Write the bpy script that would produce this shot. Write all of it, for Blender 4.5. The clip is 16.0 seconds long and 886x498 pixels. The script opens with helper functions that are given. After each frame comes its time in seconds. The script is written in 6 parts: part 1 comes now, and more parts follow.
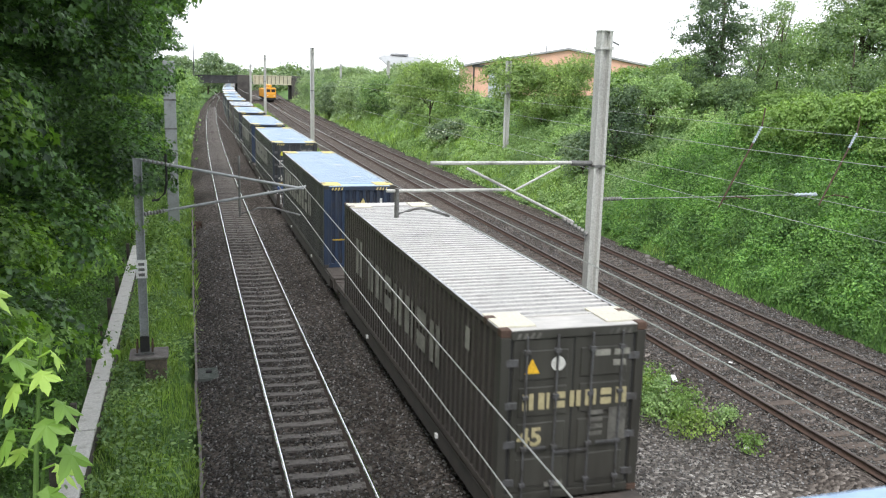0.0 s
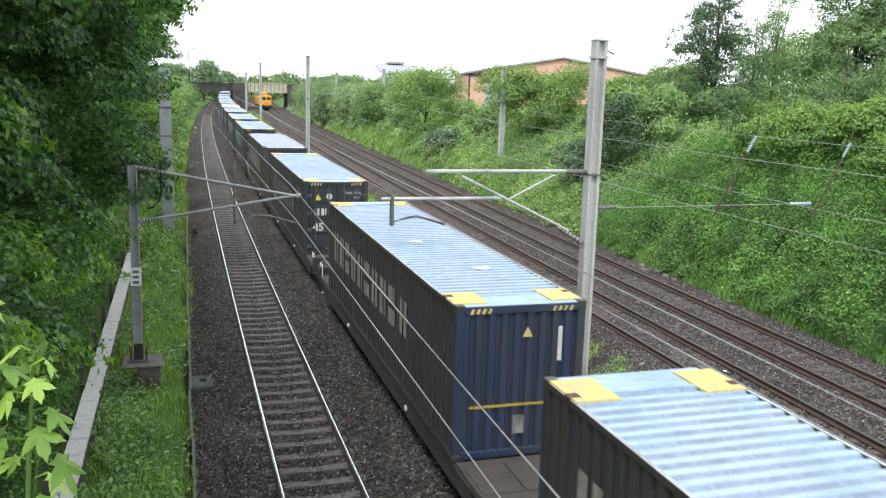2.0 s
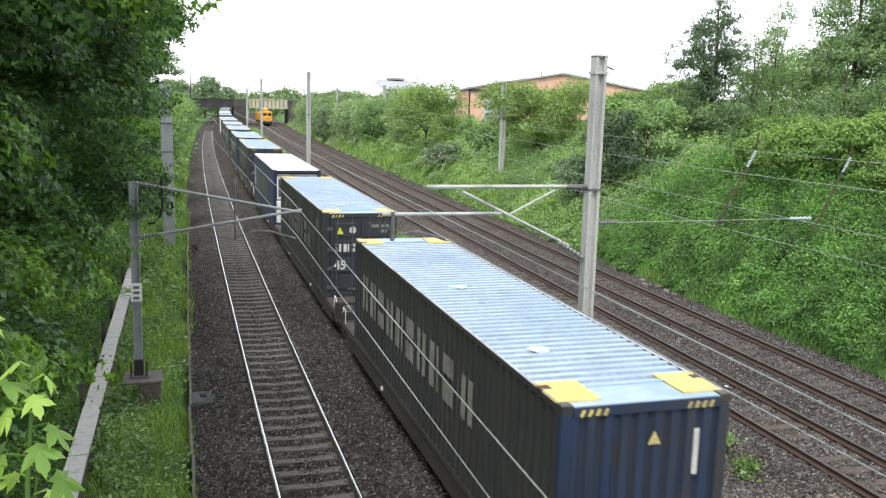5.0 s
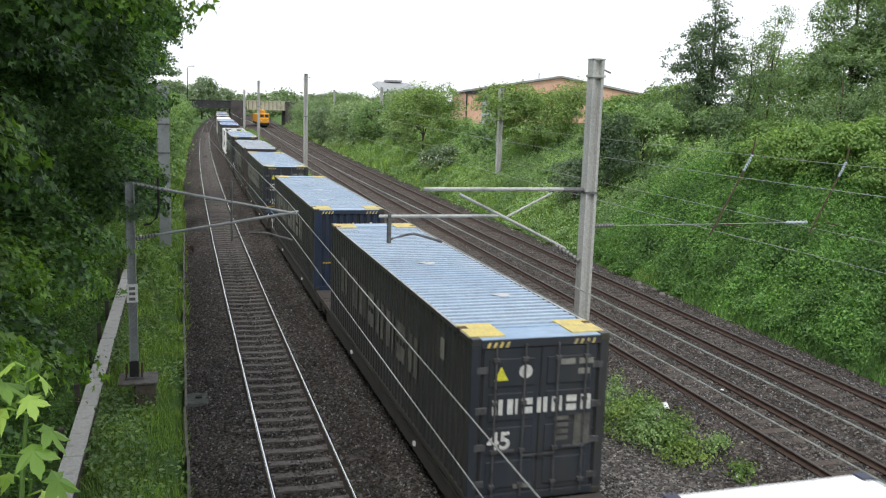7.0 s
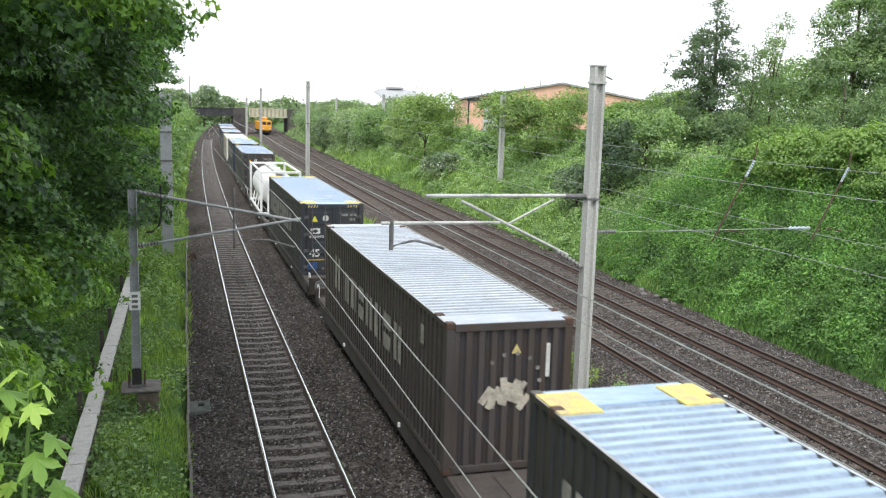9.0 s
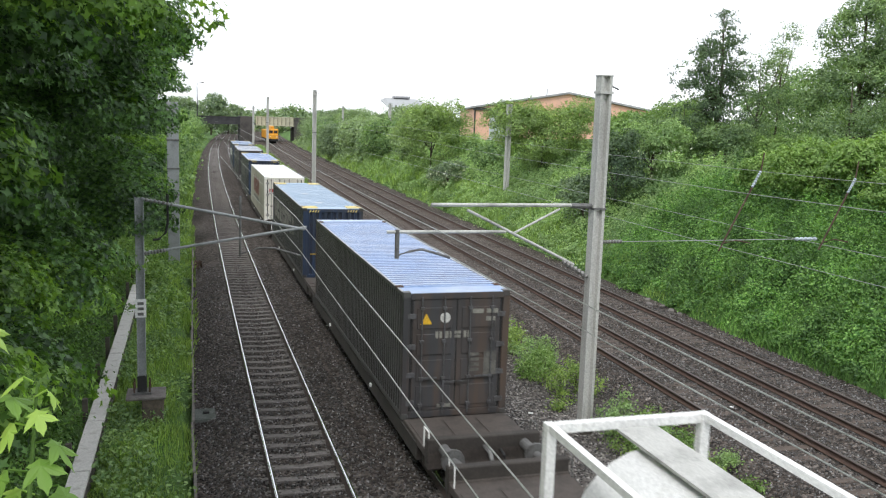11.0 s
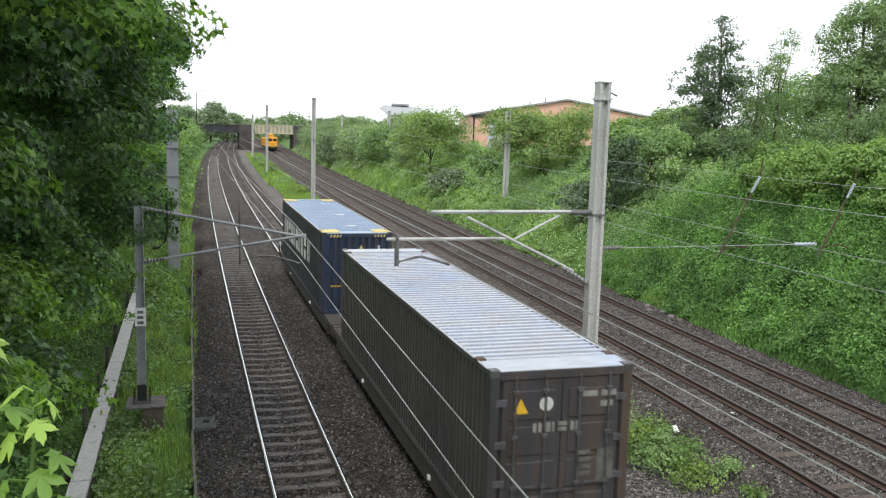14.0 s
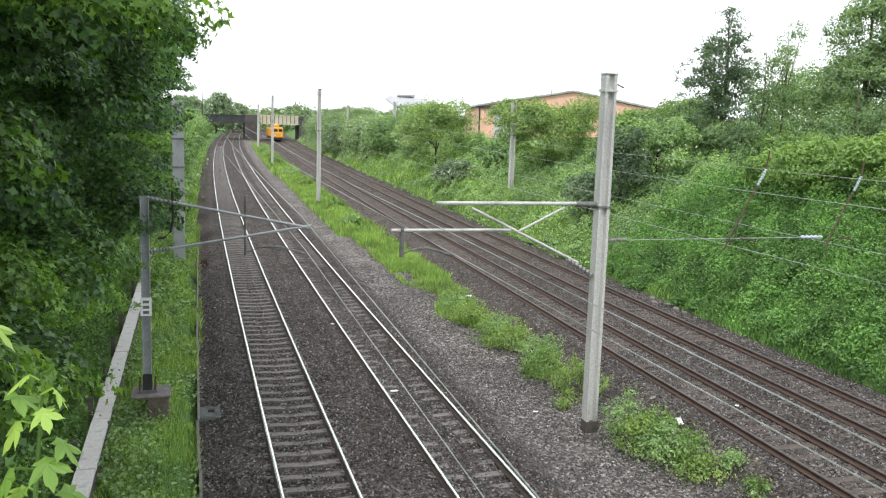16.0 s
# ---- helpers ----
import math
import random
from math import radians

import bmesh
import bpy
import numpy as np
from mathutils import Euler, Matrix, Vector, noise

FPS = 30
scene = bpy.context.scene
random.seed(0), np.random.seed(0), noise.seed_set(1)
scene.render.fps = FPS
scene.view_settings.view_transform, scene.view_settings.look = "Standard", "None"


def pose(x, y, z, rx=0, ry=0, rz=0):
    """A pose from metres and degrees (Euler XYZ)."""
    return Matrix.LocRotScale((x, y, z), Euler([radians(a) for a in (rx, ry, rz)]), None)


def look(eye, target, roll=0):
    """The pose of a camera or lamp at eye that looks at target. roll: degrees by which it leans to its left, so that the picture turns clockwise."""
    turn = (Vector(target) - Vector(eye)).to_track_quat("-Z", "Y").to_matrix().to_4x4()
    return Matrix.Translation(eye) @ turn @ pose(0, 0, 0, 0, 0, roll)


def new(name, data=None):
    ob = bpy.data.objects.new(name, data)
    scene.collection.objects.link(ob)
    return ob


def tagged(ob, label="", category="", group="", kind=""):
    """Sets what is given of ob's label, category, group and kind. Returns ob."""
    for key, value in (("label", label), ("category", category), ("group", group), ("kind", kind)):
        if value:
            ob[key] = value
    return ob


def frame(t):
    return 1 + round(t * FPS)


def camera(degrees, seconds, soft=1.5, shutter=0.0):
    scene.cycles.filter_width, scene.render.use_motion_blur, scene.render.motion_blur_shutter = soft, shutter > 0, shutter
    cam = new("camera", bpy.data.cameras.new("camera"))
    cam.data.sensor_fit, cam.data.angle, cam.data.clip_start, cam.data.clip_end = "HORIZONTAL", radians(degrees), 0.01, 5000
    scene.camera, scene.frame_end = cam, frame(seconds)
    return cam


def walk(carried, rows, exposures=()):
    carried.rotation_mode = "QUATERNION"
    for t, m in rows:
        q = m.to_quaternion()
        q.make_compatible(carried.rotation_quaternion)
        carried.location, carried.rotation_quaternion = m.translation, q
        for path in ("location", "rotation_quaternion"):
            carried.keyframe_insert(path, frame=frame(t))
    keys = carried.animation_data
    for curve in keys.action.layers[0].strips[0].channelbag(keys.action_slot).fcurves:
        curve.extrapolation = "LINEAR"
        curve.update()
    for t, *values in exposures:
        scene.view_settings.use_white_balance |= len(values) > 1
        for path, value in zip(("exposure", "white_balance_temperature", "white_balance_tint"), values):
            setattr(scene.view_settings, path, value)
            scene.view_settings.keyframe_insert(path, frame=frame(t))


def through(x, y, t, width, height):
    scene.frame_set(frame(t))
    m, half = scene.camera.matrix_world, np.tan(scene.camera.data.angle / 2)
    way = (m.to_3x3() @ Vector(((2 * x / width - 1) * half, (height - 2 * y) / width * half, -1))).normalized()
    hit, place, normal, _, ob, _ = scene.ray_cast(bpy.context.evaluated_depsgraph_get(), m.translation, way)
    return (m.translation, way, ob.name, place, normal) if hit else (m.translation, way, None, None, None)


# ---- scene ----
cam = camera(53.85, 16.0, soft=1.2, shutter=0.08)
walk(cam, [
    (0.0, pose(-2.47, 0, 7.48, 78.839, -1.452, -16.629)),
    (0.5, pose(-2.47, 0, 7.48, 78.989, -1.602, -16.786)),
    (1.0, pose(-2.47, 0, 7.48, 78.996, -1.724, -16.903)),
    (1.5, pose(-2.47, 0, 7.48, 79.188, -1.856, -16.906)),
    (2.0, pose(-2.47, 0, 7.48, 79.382, -1.647, -16.923)),
    (2.5, pose(-2.47, 0, 7.48, 79.643, -1.658, -16.984)),
    (3.0, pose(-2.47, 0, 7.48, 79.805, -1.579, -17.031)),
    (3.5, pose(-2.47, 0, 7.48, 79.968, -1.487, -16.962)),
    (4.0, pose(-2.47, 0, 7.48, 80.146, -1.559, -16.889)),
    (6.5, pose(-2.47, 0, 7.48, 80.517, -1.617, -16.953)),
    (7.0, pose(-2.47, 0, 7.48, 80.542, -1.851, -17.081)),
    (7.5, pose(-2.47, 0, 7.48, 80.688, -1.487, -17.162)),
    (8.0, pose(-2.47, 0, 7.48, 80.856, -1.721, -17.094)),
    (8.5, pose(-2.47, 0, 7.48, 80.946, -1.815, -17.077)),
    (9.0, pose(-2.47, 0, 7.48, 80.981, -1.664, -16.959)),
    (11.5, pose(-2.47, 0, 7.48, 81.718, -1.900, -16.507)),
    (12.0, pose(-2.47, 0, 7.48, 81.895, -1.838, -16.558)),
    (12.5, pose(-2.47, 0, 7.48, 82.115, -1.804, -16.653)),
    (13.0, pose(-2.47, 0, 7.48, 82.095, -2.001, -16.788)),
    (13.5, pose(-2.47, 0, 7.48, 82.083, -1.936, -16.654)),
    (14.0, pose(-2.47, 0, 7.48, 82.025, -1.603, -16.611)),
    (14.5, pose(-2.47, 0, 7.48, 81.981, -1.659, -16.635)),
    (15.0, pose(-2.47, 0, 7.48, 81.815, -1.666, -16.420)),
    (15.5, pose(-2.47, 0, 7.48, 81.671, -1.886, -16.342)),
    (16.0, pose(-2.47, 0, 7.48, 81.441, -1.818, -16.245)),
], exposures=[(0.0, 0.83, 6250, 10), (0.5, 0.92, 6050, 10), (1.0, 0.88, 6000, 10), (2.0, 0.85, 6150, 10), (3.0, 0.83, 6250, 10), (4.0, 0.86, 6250, 10), (6.5, 0.46, 6250, 10), (7.0, 0.29, 6250, 10), (7.5, 0.6, 6250, 10), (8.0, 0.68, 6200, 10), (9.0, 0.8, 6250, 10), (11.5, 0.5, 6250, 10), (12.5, 0.55, 6250, 10), (13.0, 0.29, 6250, 10), (14.0, 0.55, 6250, 10), (15.0, 0.65, 6250, 10), (16.0, 0.85, 6250, 10)])

# ---- light: a bright overcast sky ----
world = bpy.data.worlds.new("overcast_sky")
scene.world = world
world.use_nodes = True
wn, wl = world.node_tree.nodes, world.node_tree.links
sky = wn.new("ShaderNodeTexSky")
sky.sky_type, sky.sun_disc = "NISHITA", False
sky.sun_elevation, sky.sun_rotation = radians(54), radians(-145)
dim = wn.new("ShaderNodeVectorMath")
dim.operation = "SCALE"
dim.inputs["Scale"].default_value = 0.10
cloud = wn.new("ShaderNodeMix")
cloud.data_type = "RGBA"
cloud.inputs[0].default_value = 0.9
cloud.inputs[7].default_value = (1.02, 1.03, 1.05, 1)
wl.new(sky.outputs[0], dim.inputs[0])
wl.new(dim.outputs[0], cloud.inputs[6])
wl.new(cloud.outputs[2], wn["Background"].inputs["Color"])
wn["Background"].inputs["Strength"].default_value = 1.0

sun_data = bpy.data.lights.new("sun", "SUN")
sun_data.energy, sun_data.angle, sun_data.color = 1.5, radians(20), (1.0, 0.96, 0.9)
sun = new("sun", sun_data)
sun.matrix_world = look((-24, -34, 58), (0, 0, 0))

# ---- materials ----
MATS = {}


def material(name, build):
    if name not in MATS:
        m = bpy.data.materials.new(name)
        m.use_nodes = True
        build(m.node_tree.nodes, m.node_tree.links, m.node_tree.nodes["Principled BSDF"])
        MATS[name] = m
    return MATS[name]


def noise_node(n, l, scale, detail=4, stretch=None, rough=0.6, coord="Object"):
    tc = n.new("ShaderNodeTexCoord")
    mp = n.new("ShaderNodeMapping")
    if stretch:
        mp.inputs["Scale"].default_value = stretch
    t = n.new("ShaderNodeTexNoise")
    t.inputs["Scale"].default_value, t.inputs["Detail"].default_value = scale, detail
    t.inputs["Roughness"].default_value = rough
    l.new(tc.outputs[coord], mp.inputs[0])
    l.new(mp.outputs[0], t.inputs["Vector"])
    return t


def ramp_node(n, l, source, stops):
    r = n.new("ShaderNodeValToRGB")
    while len(r.color_ramp.elements) < len(stops):
        r.color_ramp.elements.new(0.5)
    for e, (p, c) in zip(r.color_ramp.elements, stops):
        e.position, e.color = p, (*c, 1) if len(c) == 3 else c
    l.new(source, r.inputs[0])
    return r


def mix_node(n, l, fac, a, b, mode="MIX"):
    m = n.new("ShaderNodeMix")
    m.data_type, m.blend_type = "RGBA", mode
    for sock, v in ((m.inputs[0], fac), (m.inputs[6], a), (m.inputs[7], b)):
        if isinstance(v, (int, float)):
            sock.default_value = v
        elif isinstance(v, tuple):
            sock.default_value = (*v, 1) if len(v) == 3 else v
        else:
            l.new(v, sock)
    return m.outputs[2]


def bump(n, l, height, bsdf, strength, distance):
    b = n.new("ShaderNodeBump")
    b.inputs["Strength"].default_value, b.inputs["Distance"].default_value = strength, distance
    l.new(height, b.inputs["Height"])
    l.new(b.outputs[0], bsdf.inputs["Normal"])


def worn(name, colour, dirt, amount=0.5, rough=0.5, metal=0.0, scale=1.5, stretch=(1, 1, 1), fine=25, coord="Object"):
    """Paint or metal with broad dirt, fine specks and a little relief."""
    def build(n, l, p):
        big = noise_node(n, l, scale, 5, stretch, coord=coord)
        small = noise_node(n, l, fine, 3, coord=coord)
        lo = 0.62 - 0.35 * amount
        f = ramp_node(n, l, big.outputs[0], [(lo, (0, 0, 0)), (lo + 0.25, (1, 1, 1))])
        c = mix_node(n, l, f.outputs[0], colour, dirt)
        g = ramp_node(n, l, small.outputs[0], [(0.3, (0.75, 0.75, 0.75)), (0.7, (1.15, 1.15, 1.15))])
        c = mix_node(n, l, 1.0, c, g.outputs[0], "MULTIPLY")
        l.new(c, p.inputs["Base Color"])
        p.inputs["Roughness"].default_value, p.inputs["Metallic"].default_value = rough, metal
        bump(n, l, small.outputs[0], p, 0.15, 0.01)
    return material(name, build)


def leafy(name, dark, light, gloss=0.35, through=0.3, low=0.7, high=1.25, patch=0.5):
    """Leaves that vary one by one, with light passing through them."""
    dark, light = ((c[0] * 0.9, c[1], c[2] * 1.05) for c in (dark, light))
    def build(n, l, p):
        geo = n.new("ShaderNodeNewGeometry")
        big = noise_node(n, l, patch, 3)
        r = ramp_node(n, l, geo.outputs["Random Per Island"], [(0.0, dark), (1.0, light)])
        g = ramp_node(n, l, big.outputs[0], [(0.34, (low * 0.95, low, low)), (0.66, (high, high * 0.96, high * 0.85))])
        c = mix_node(n, l, 1.0, r.outputs[0], g.outputs[0], "MULTIPLY")
        l.new(c, p.inputs["Base Color"])
        p.inputs["Roughness"].default_value = 0.5
        p.inputs["Specular IOR Level"].default_value = gloss
        t = n.new("ShaderNodeBsdfTranslucent")
        tint = mix_node(n, l, 1.0, c, (1.5, 1.6, 0.6), "MULTIPLY")
        l.new(tint, t.inputs[0])
        m = n.new("ShaderNodeMixShader")
        m.inputs[0].default_value = through
        l.new(p.outputs[0], m.inputs[1])
        l.new(t.outputs[0], m.inputs[2])
        l.new(m.outputs[0], n["Material Output"].inputs[0])
    return material(name, build)


def build_ballast(n, l, p):
    tc = n.new("ShaderNodeTexCoord")
    v = n.new("ShaderNodeTexVoronoi")
    v.inputs["Scale"].default_value = 13
    l.new(tc.outputs["Object"], v.inputs["Vector"])
    stone = ramp_node(n, l, v.outputs["Color"], [(0.0, (0.03, 0.027, 0.025)), (0.45, (0.1, 0.09, 0.082)), (0.75, (0.2, 0.185, 0.17)), (1.0, (0.42, 0.4, 0.38))])
    patch = noise_node(n, l, 0.35, 4)
    tone = ramp_node(n, l, patch.outputs[0], [(0.3, (0.52, 0.485, 0.465)), (0.55, (0.74, 0.7, 0.675)), (0.75, (0.97, 0.95, 0.93))])
    c = mix_node(n, l, 1.0, stone.outputs[0], tone.outputs[0], "MULTIPLY")
    # cleaner stone, no brake dust, on the shoulder between the two pairs of tracks; the first two tracks are also
    # darkened to paint in the train's shade
    xyz = n.new("ShaderNodeSeparateXYZ")
    l.new(tc.outputs["Object"], xyz.inputs[0])
    sq = n.new("ShaderNodeMath")
    sq.operation = "MULTIPLY"
    l.new(xyz.outputs[1], sq.inputs[0])
    l.new(xyz.outputs[1], sq.inputs[1])
    off = n.new("ShaderNodeMath")
    off.operation = "MULTIPLY_ADD"
    off.inputs[1].default_value = -1.2e-4 / 12
    l.new(sq.outputs[0], off.inputs[0])
    across = n.new("ShaderNodeMath")
    across.operation = "MULTIPLY"
    across.inputs[1].default_value = 1 / 12
    l.new(xyz.outputs[0], across.inputs[0])
    l.new(across.outputs[0], off.inputs[2])
    across_tone = ramp_node(n, l, off.outputs[0], [(0.41, (0.8, 0.79, 0.78)), (0.48, (1.65, 1.75, 1.8)), (0.66, (1.6, 1.68, 1.7)), (0.78, (0.95, 0.93, 0.91))])
    c = mix_node(n, l, 1.0, c, across_tone.outputs[0], "MULTIPLY")
    l.new(c, p.inputs["Base Color"])
    p.inputs["Roughness"].default_value = 0.95
    p.inputs["Specular IOR Level"].default_value = 0.15
    inv = n.new("ShaderNodeMath")
    inv.operation = "SUBTRACT"
    inv.inputs[0].default_value = 1
    l.new(v.outputs["Distance"], inv.inputs[1])
    bump(n, l, inv.outputs[0], p, 1.0, 0.09)


def build_soil(n, l, p):
    a = noise_node(n, l, 0.6, 5)
    b = noise_node(n, l, 9, 4)
    c1 = ramp_node(n, l, a.outputs[0], [(0.3, (0.04, 0.09, 0.02)), (0.6, (0.09, 0.18, 0.035)), (0.8, (0.12, 0.15, 0.06))])
    c2 = ramp_node(n, l, b.outputs[0], [(0.3, (0.55, 0.55, 0.5)), (0.7, (1.3, 1.3, 1.2))])
    l.new(mix_node(n, l, 1.0, c1.outputs[0], c2.outputs[0], "MULTIPLY"), p.inputs["Base Color"])
    p.inputs["Roughness"].default_value = 1.0
    bump(n, l, b.outputs[0], p, 0.8, 0.15)


BALLAST = material("ballast_stone", build_ballast)
SOIL = material("green_soil", build_soil)


def build_rail(n, l, p):
    a = noise_node(n, l, 2, 3, (1, 0.2, 1))
    l.new(ramp_node(n, l, a.outputs[0], [(0.3, (0.86, 0.86, 0.87)), (0.7, (0.95, 0.95, 0.96))]).outputs[0], p.inputs["Base Color"])
    p.inputs["Metallic"].default_value, p.inputs["Roughness"].default_value = 1.0, 0.2


RAIL_TOP = material("polished_rail", build_rail)
RAIL_RUST = worn("rusty_rail", (0.065, 0.047, 0.038), (0.04, 0.032, 0.027), 0.5, 0.85, 0.1, 6)
RAIL_OLD = worn("orange_rusty_rail", (0.098, 0.061, 0.045), (0.07, 0.047, 0.038), 0.5, 0.85, 0.05, 6)
RAIL_DULL = worn("dull_rail", (0.12, 0.1, 0.088), (0.08, 0.062, 0.053), 0.5, 0.5, 0.5, 5)
SLEEPER = worn("sleeper_concrete", (0.17, 0.155, 0.143), (0.105, 0.094, 0.086), 0.55, 0.95, 0, 5)
SLEEPER_OLD = worn("old_sleeper", (0.10, 0.078, 0.062), (0.065, 0.05, 0.042), 0.5, 0.95, 0, 4)
CONCRETE = worn("weathered_concrete", (0.5, 0.49, 0.46), (0.33, 0.32, 0.28), 0.3, 0.9, 0, 3)
PLINTH = worn("dark_concrete", (0.075, 0.065, 0.052), (0.04, 0.038, 0.03), 0.5, 0.95, 0, 4)
GALV = worn("galvanised_steel", (0.5, 0.5, 0.47), (0.3, 0.3, 0.28), 0.45, 0.65, 0.15, 2, (1, 1, 0.15))
GALV_DARK = worn("dull_steel", (0.17, 0.17, 0.165), (0.09, 0.085, 0.08), 0.5, 0.6, 0.4, 4)
RUST = worn("rusted_steel", (0.1, 0.06, 0.043), (0.07, 0.045, 0.035), 0.5, 0.85, 0.2, 5)
GREY_MAST = worn("grey_mast_paint", (0.32, 0.335, 0.34), (0.22, 0.23, 0.23), 0.45, 0.7, 0.1, 2)
WIRE = worn("copper_wire", (0.42, 0.44, 0.41), (0.3, 0.32, 0.3), 0.4, 0.45, 0.5, 3)
BLACK = worn("black_tar", (0.02, 0.02, 0.02), (0.035, 0.033, 0.03), 0.4, 0.8, 0, 6)
WHITE = worn("white_paint", (0.78, 0.78, 0.76), (0.6, 0.6, 0.56), 0.2, 0.6, 0, 4)
BARK = worn("bark", (0.09, 0.07, 0.05), (0.05, 0.045, 0.035), 0.5, 0.95, 0, 3, (1, 1, 0.25))
LEAF_SYC = leafy("sycamore_leaf", (0.018, 0.046, 0.017), (0.145, 0.265, 0.068), 0.45, 0.32, 0.5, 1.35, 0.4)
LEAF_NEW = leafy("young_leaf", (0.32, 0.46, 0.08), (0.5, 0.62, 0.15), 0.4, 0.4)
LEAF_BUSH = leafy("bush_leaf", (0.1, 0.17, 0.065), (0.31, 0.41, 0.16))
LEAF_LIME = leafy("lime_green_leaf", (0.11, 0.18, 0.045), (0.26, 0.36, 0.11))
LEAF_WILLOW = leafy("willow_leaf", (0.14, 0.2, 0.07), (0.36, 0.45, 0.16))
LEAF_DARK = leafy("dark_leaf", (0.055, 0.083, 0.05), (0.155, 0.21, 0.115))
LEAF_GREY = leafy("grey_green_leaf", (0.12, 0.165, 0.1), (0.3, 0.36, 0.21))
LEAF_ASH = leafy("ash_leaf", (0.1, 0.15, 0.075), (0.31, 0.4, 0.19), 0.3, 0.35, 0.6, 1.25, 0.3)
LEAF_BANK = leafy("nettle_leaf", (0.05, 0.125, 0.035), (0.26, 0.42, 0.12), 0.3, 0.3, 0.45, 1.4, 0.6)
GRASS = leafy("grass_blade", (0.15, 0.24, 0.055), (0.4, 0.5, 0.16), 0.2, 0.3, 0.6, 1.25, 0.5)
# lit clumps and yellow-green young growth, both put into one brighter leaf colour
LEAF_SYC_LIT = leafy("light_sycamore_leaf", (0.07, 0.14, 0.03), (0.3, 0.45, 0.09), 0.4, 0.4, 0.6, 1.25, 0.4)
LEAF_KNOT = leafy("knotweed_leaf", (0.13, 0.21, 0.05), (0.35, 0.46, 0.14), 0.35, 0.3, 0.8, 1.2, 0.4)
LEAF_HEDGE = leafy("hedge_leaf", (0.045, 0.1, 0.028), (0.18, 0.3, 0.07), 0.3, 0.25, 0.5, 1.3, 0.4)
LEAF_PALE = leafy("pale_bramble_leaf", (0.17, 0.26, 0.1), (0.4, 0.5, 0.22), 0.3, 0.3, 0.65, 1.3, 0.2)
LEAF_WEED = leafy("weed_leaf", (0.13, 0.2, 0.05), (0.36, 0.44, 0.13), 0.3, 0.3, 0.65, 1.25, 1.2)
# far foliage: distance haze is put into these paler, greyer leaf colours
LEAF_FAR = leafy("hazed_pale_leaf", (0.17, 0.23, 0.12), (0.4, 0.47, 0.25))
LEAF_FAR_DARK = leafy("hazed_leaf", (0.11, 0.16, 0.085), (0.28, 0.36, 0.18))
FLOWER = leafy("cream_flower", (0.5, 0.5, 0.36), (0.7, 0.7, 0.55), 0.2)

# ---- small building tools ----


def part(name, bm, mat, parent, label=""):
    """One mesh object under a thing, from a bmesh or from mesh data."""
    if isinstance(bm, bmesh.types.BMesh):
        me = bpy.data.meshes.new(name)
        bm.to_mesh(me)
        bm.free()
        me.materials.append(mat)
    else:
        me = bm
    ob = new(name, me)
    ob.parent = parent
    if label:
        ob["label"] = label
    return ob


def thing(name, m, label, category, group="", kind=""):
    ob = new(name)
    ob.empty_display_size = 0.2
    ob.matrix_world = m
    return tagged(ob, label, category, group, kind)


def block(bm, x0, x1, y0, y1, z0, z1, bevel=0.0):
    vs = [bm.verts.new(c) for c in ((x0, y0, z0), (x1, y0, z0), (x1, y1, z0), (x0, y1, z0), (x0, y0, z1), (x1, y0, z1), (x1, y1, z1), (x0, y1, z1))]
    fs = [bm.faces.new([vs[i] for i in f]) for f in ((3, 2, 1, 0), (4, 5, 6, 7), (0, 1, 5, 4), (1, 2, 6, 5), (2, 3, 7, 6), (3, 0, 4, 7))]
    if bevel:
        es = list({e for f in fs for e in f.edges})
        bmesh.ops.bevel(bm, geom=es, offset=bevel, segments=1, affect="EDGES")
    return bm


def blocks(*items, bevel=0.0):
    bm = bmesh.new()
    for it in items:
        block(bm, *it, bevel=bevel)
    return bm


def tube(bm, pts, radii, seg=8):
    rings = []
    pts = [Vector(p) for p in pts]
    for i, p in enumerate(pts):
        d = (pts[min(i + 1, len(pts) - 1)] - pts[max(i - 1, 0)]).normalized()
        a = d.orthogonal().normalized()
        b = d.cross(a)
        r = radii[i] if isinstance(radii, (list, tuple)) else radii
        rings.append([bm.verts.new(p + (a * math.cos(2 * math.pi * k / seg) + b * math.sin(2 * math.pi * k / seg)) * r) for k in range(seg)])
    for r0, r1 in zip(rings, rings[1:]):
        # the nearest start keeps rings from twisting
        s = min(range(seg), key=lambda k: (r1[k].co - r0[0].co - (r1[k].co - r0[0].co).project(pts[-1] - pts[0])).length)
        for k in range(seg):
            bm.faces.new((r0[k], r0[(k + 1) % seg], r1[(k + 1 + s) % seg], r1[(k + s) % seg]))
    bm.faces.new(rings[0][::-1])
    bm.faces.new(rings[-1])
    return bm


def tubes(*items, seg=8):
    bm = bmesh.new()
    for pts, r in items:
        tube(bm, pts, r, seg)
    return bm


def raw_mesh(name, verts, faces, mat):
    """Mesh data from arrays of quads or triangles."""
    me = bpy.data.meshes.new(name)
    verts, faces = np.asarray(verts, np.float32), np.asarray(faces, np.int32)
    nf, k = faces.shape
    me.vertices.add(len(verts))
    me.vertices.foreach_set("co", verts.ravel())
    me.loops.add(nf * k)
    me.loops.foreach_set("vertex_index", faces.ravel())
    me.polygons.add(nf)
    me.polygons.foreach_set("loop_start", np.arange(nf, dtype=np.int32) * k)
    me.polygons.foreach_set("loop_total", np.full(nf, k, np.int32))
    me.update(calc_edges=True)
    me.materials.append(mat)
    return me


def unit(v):
    return v / np.maximum(np.linalg.norm(v, axis=1, keepdims=True), 1e-9)


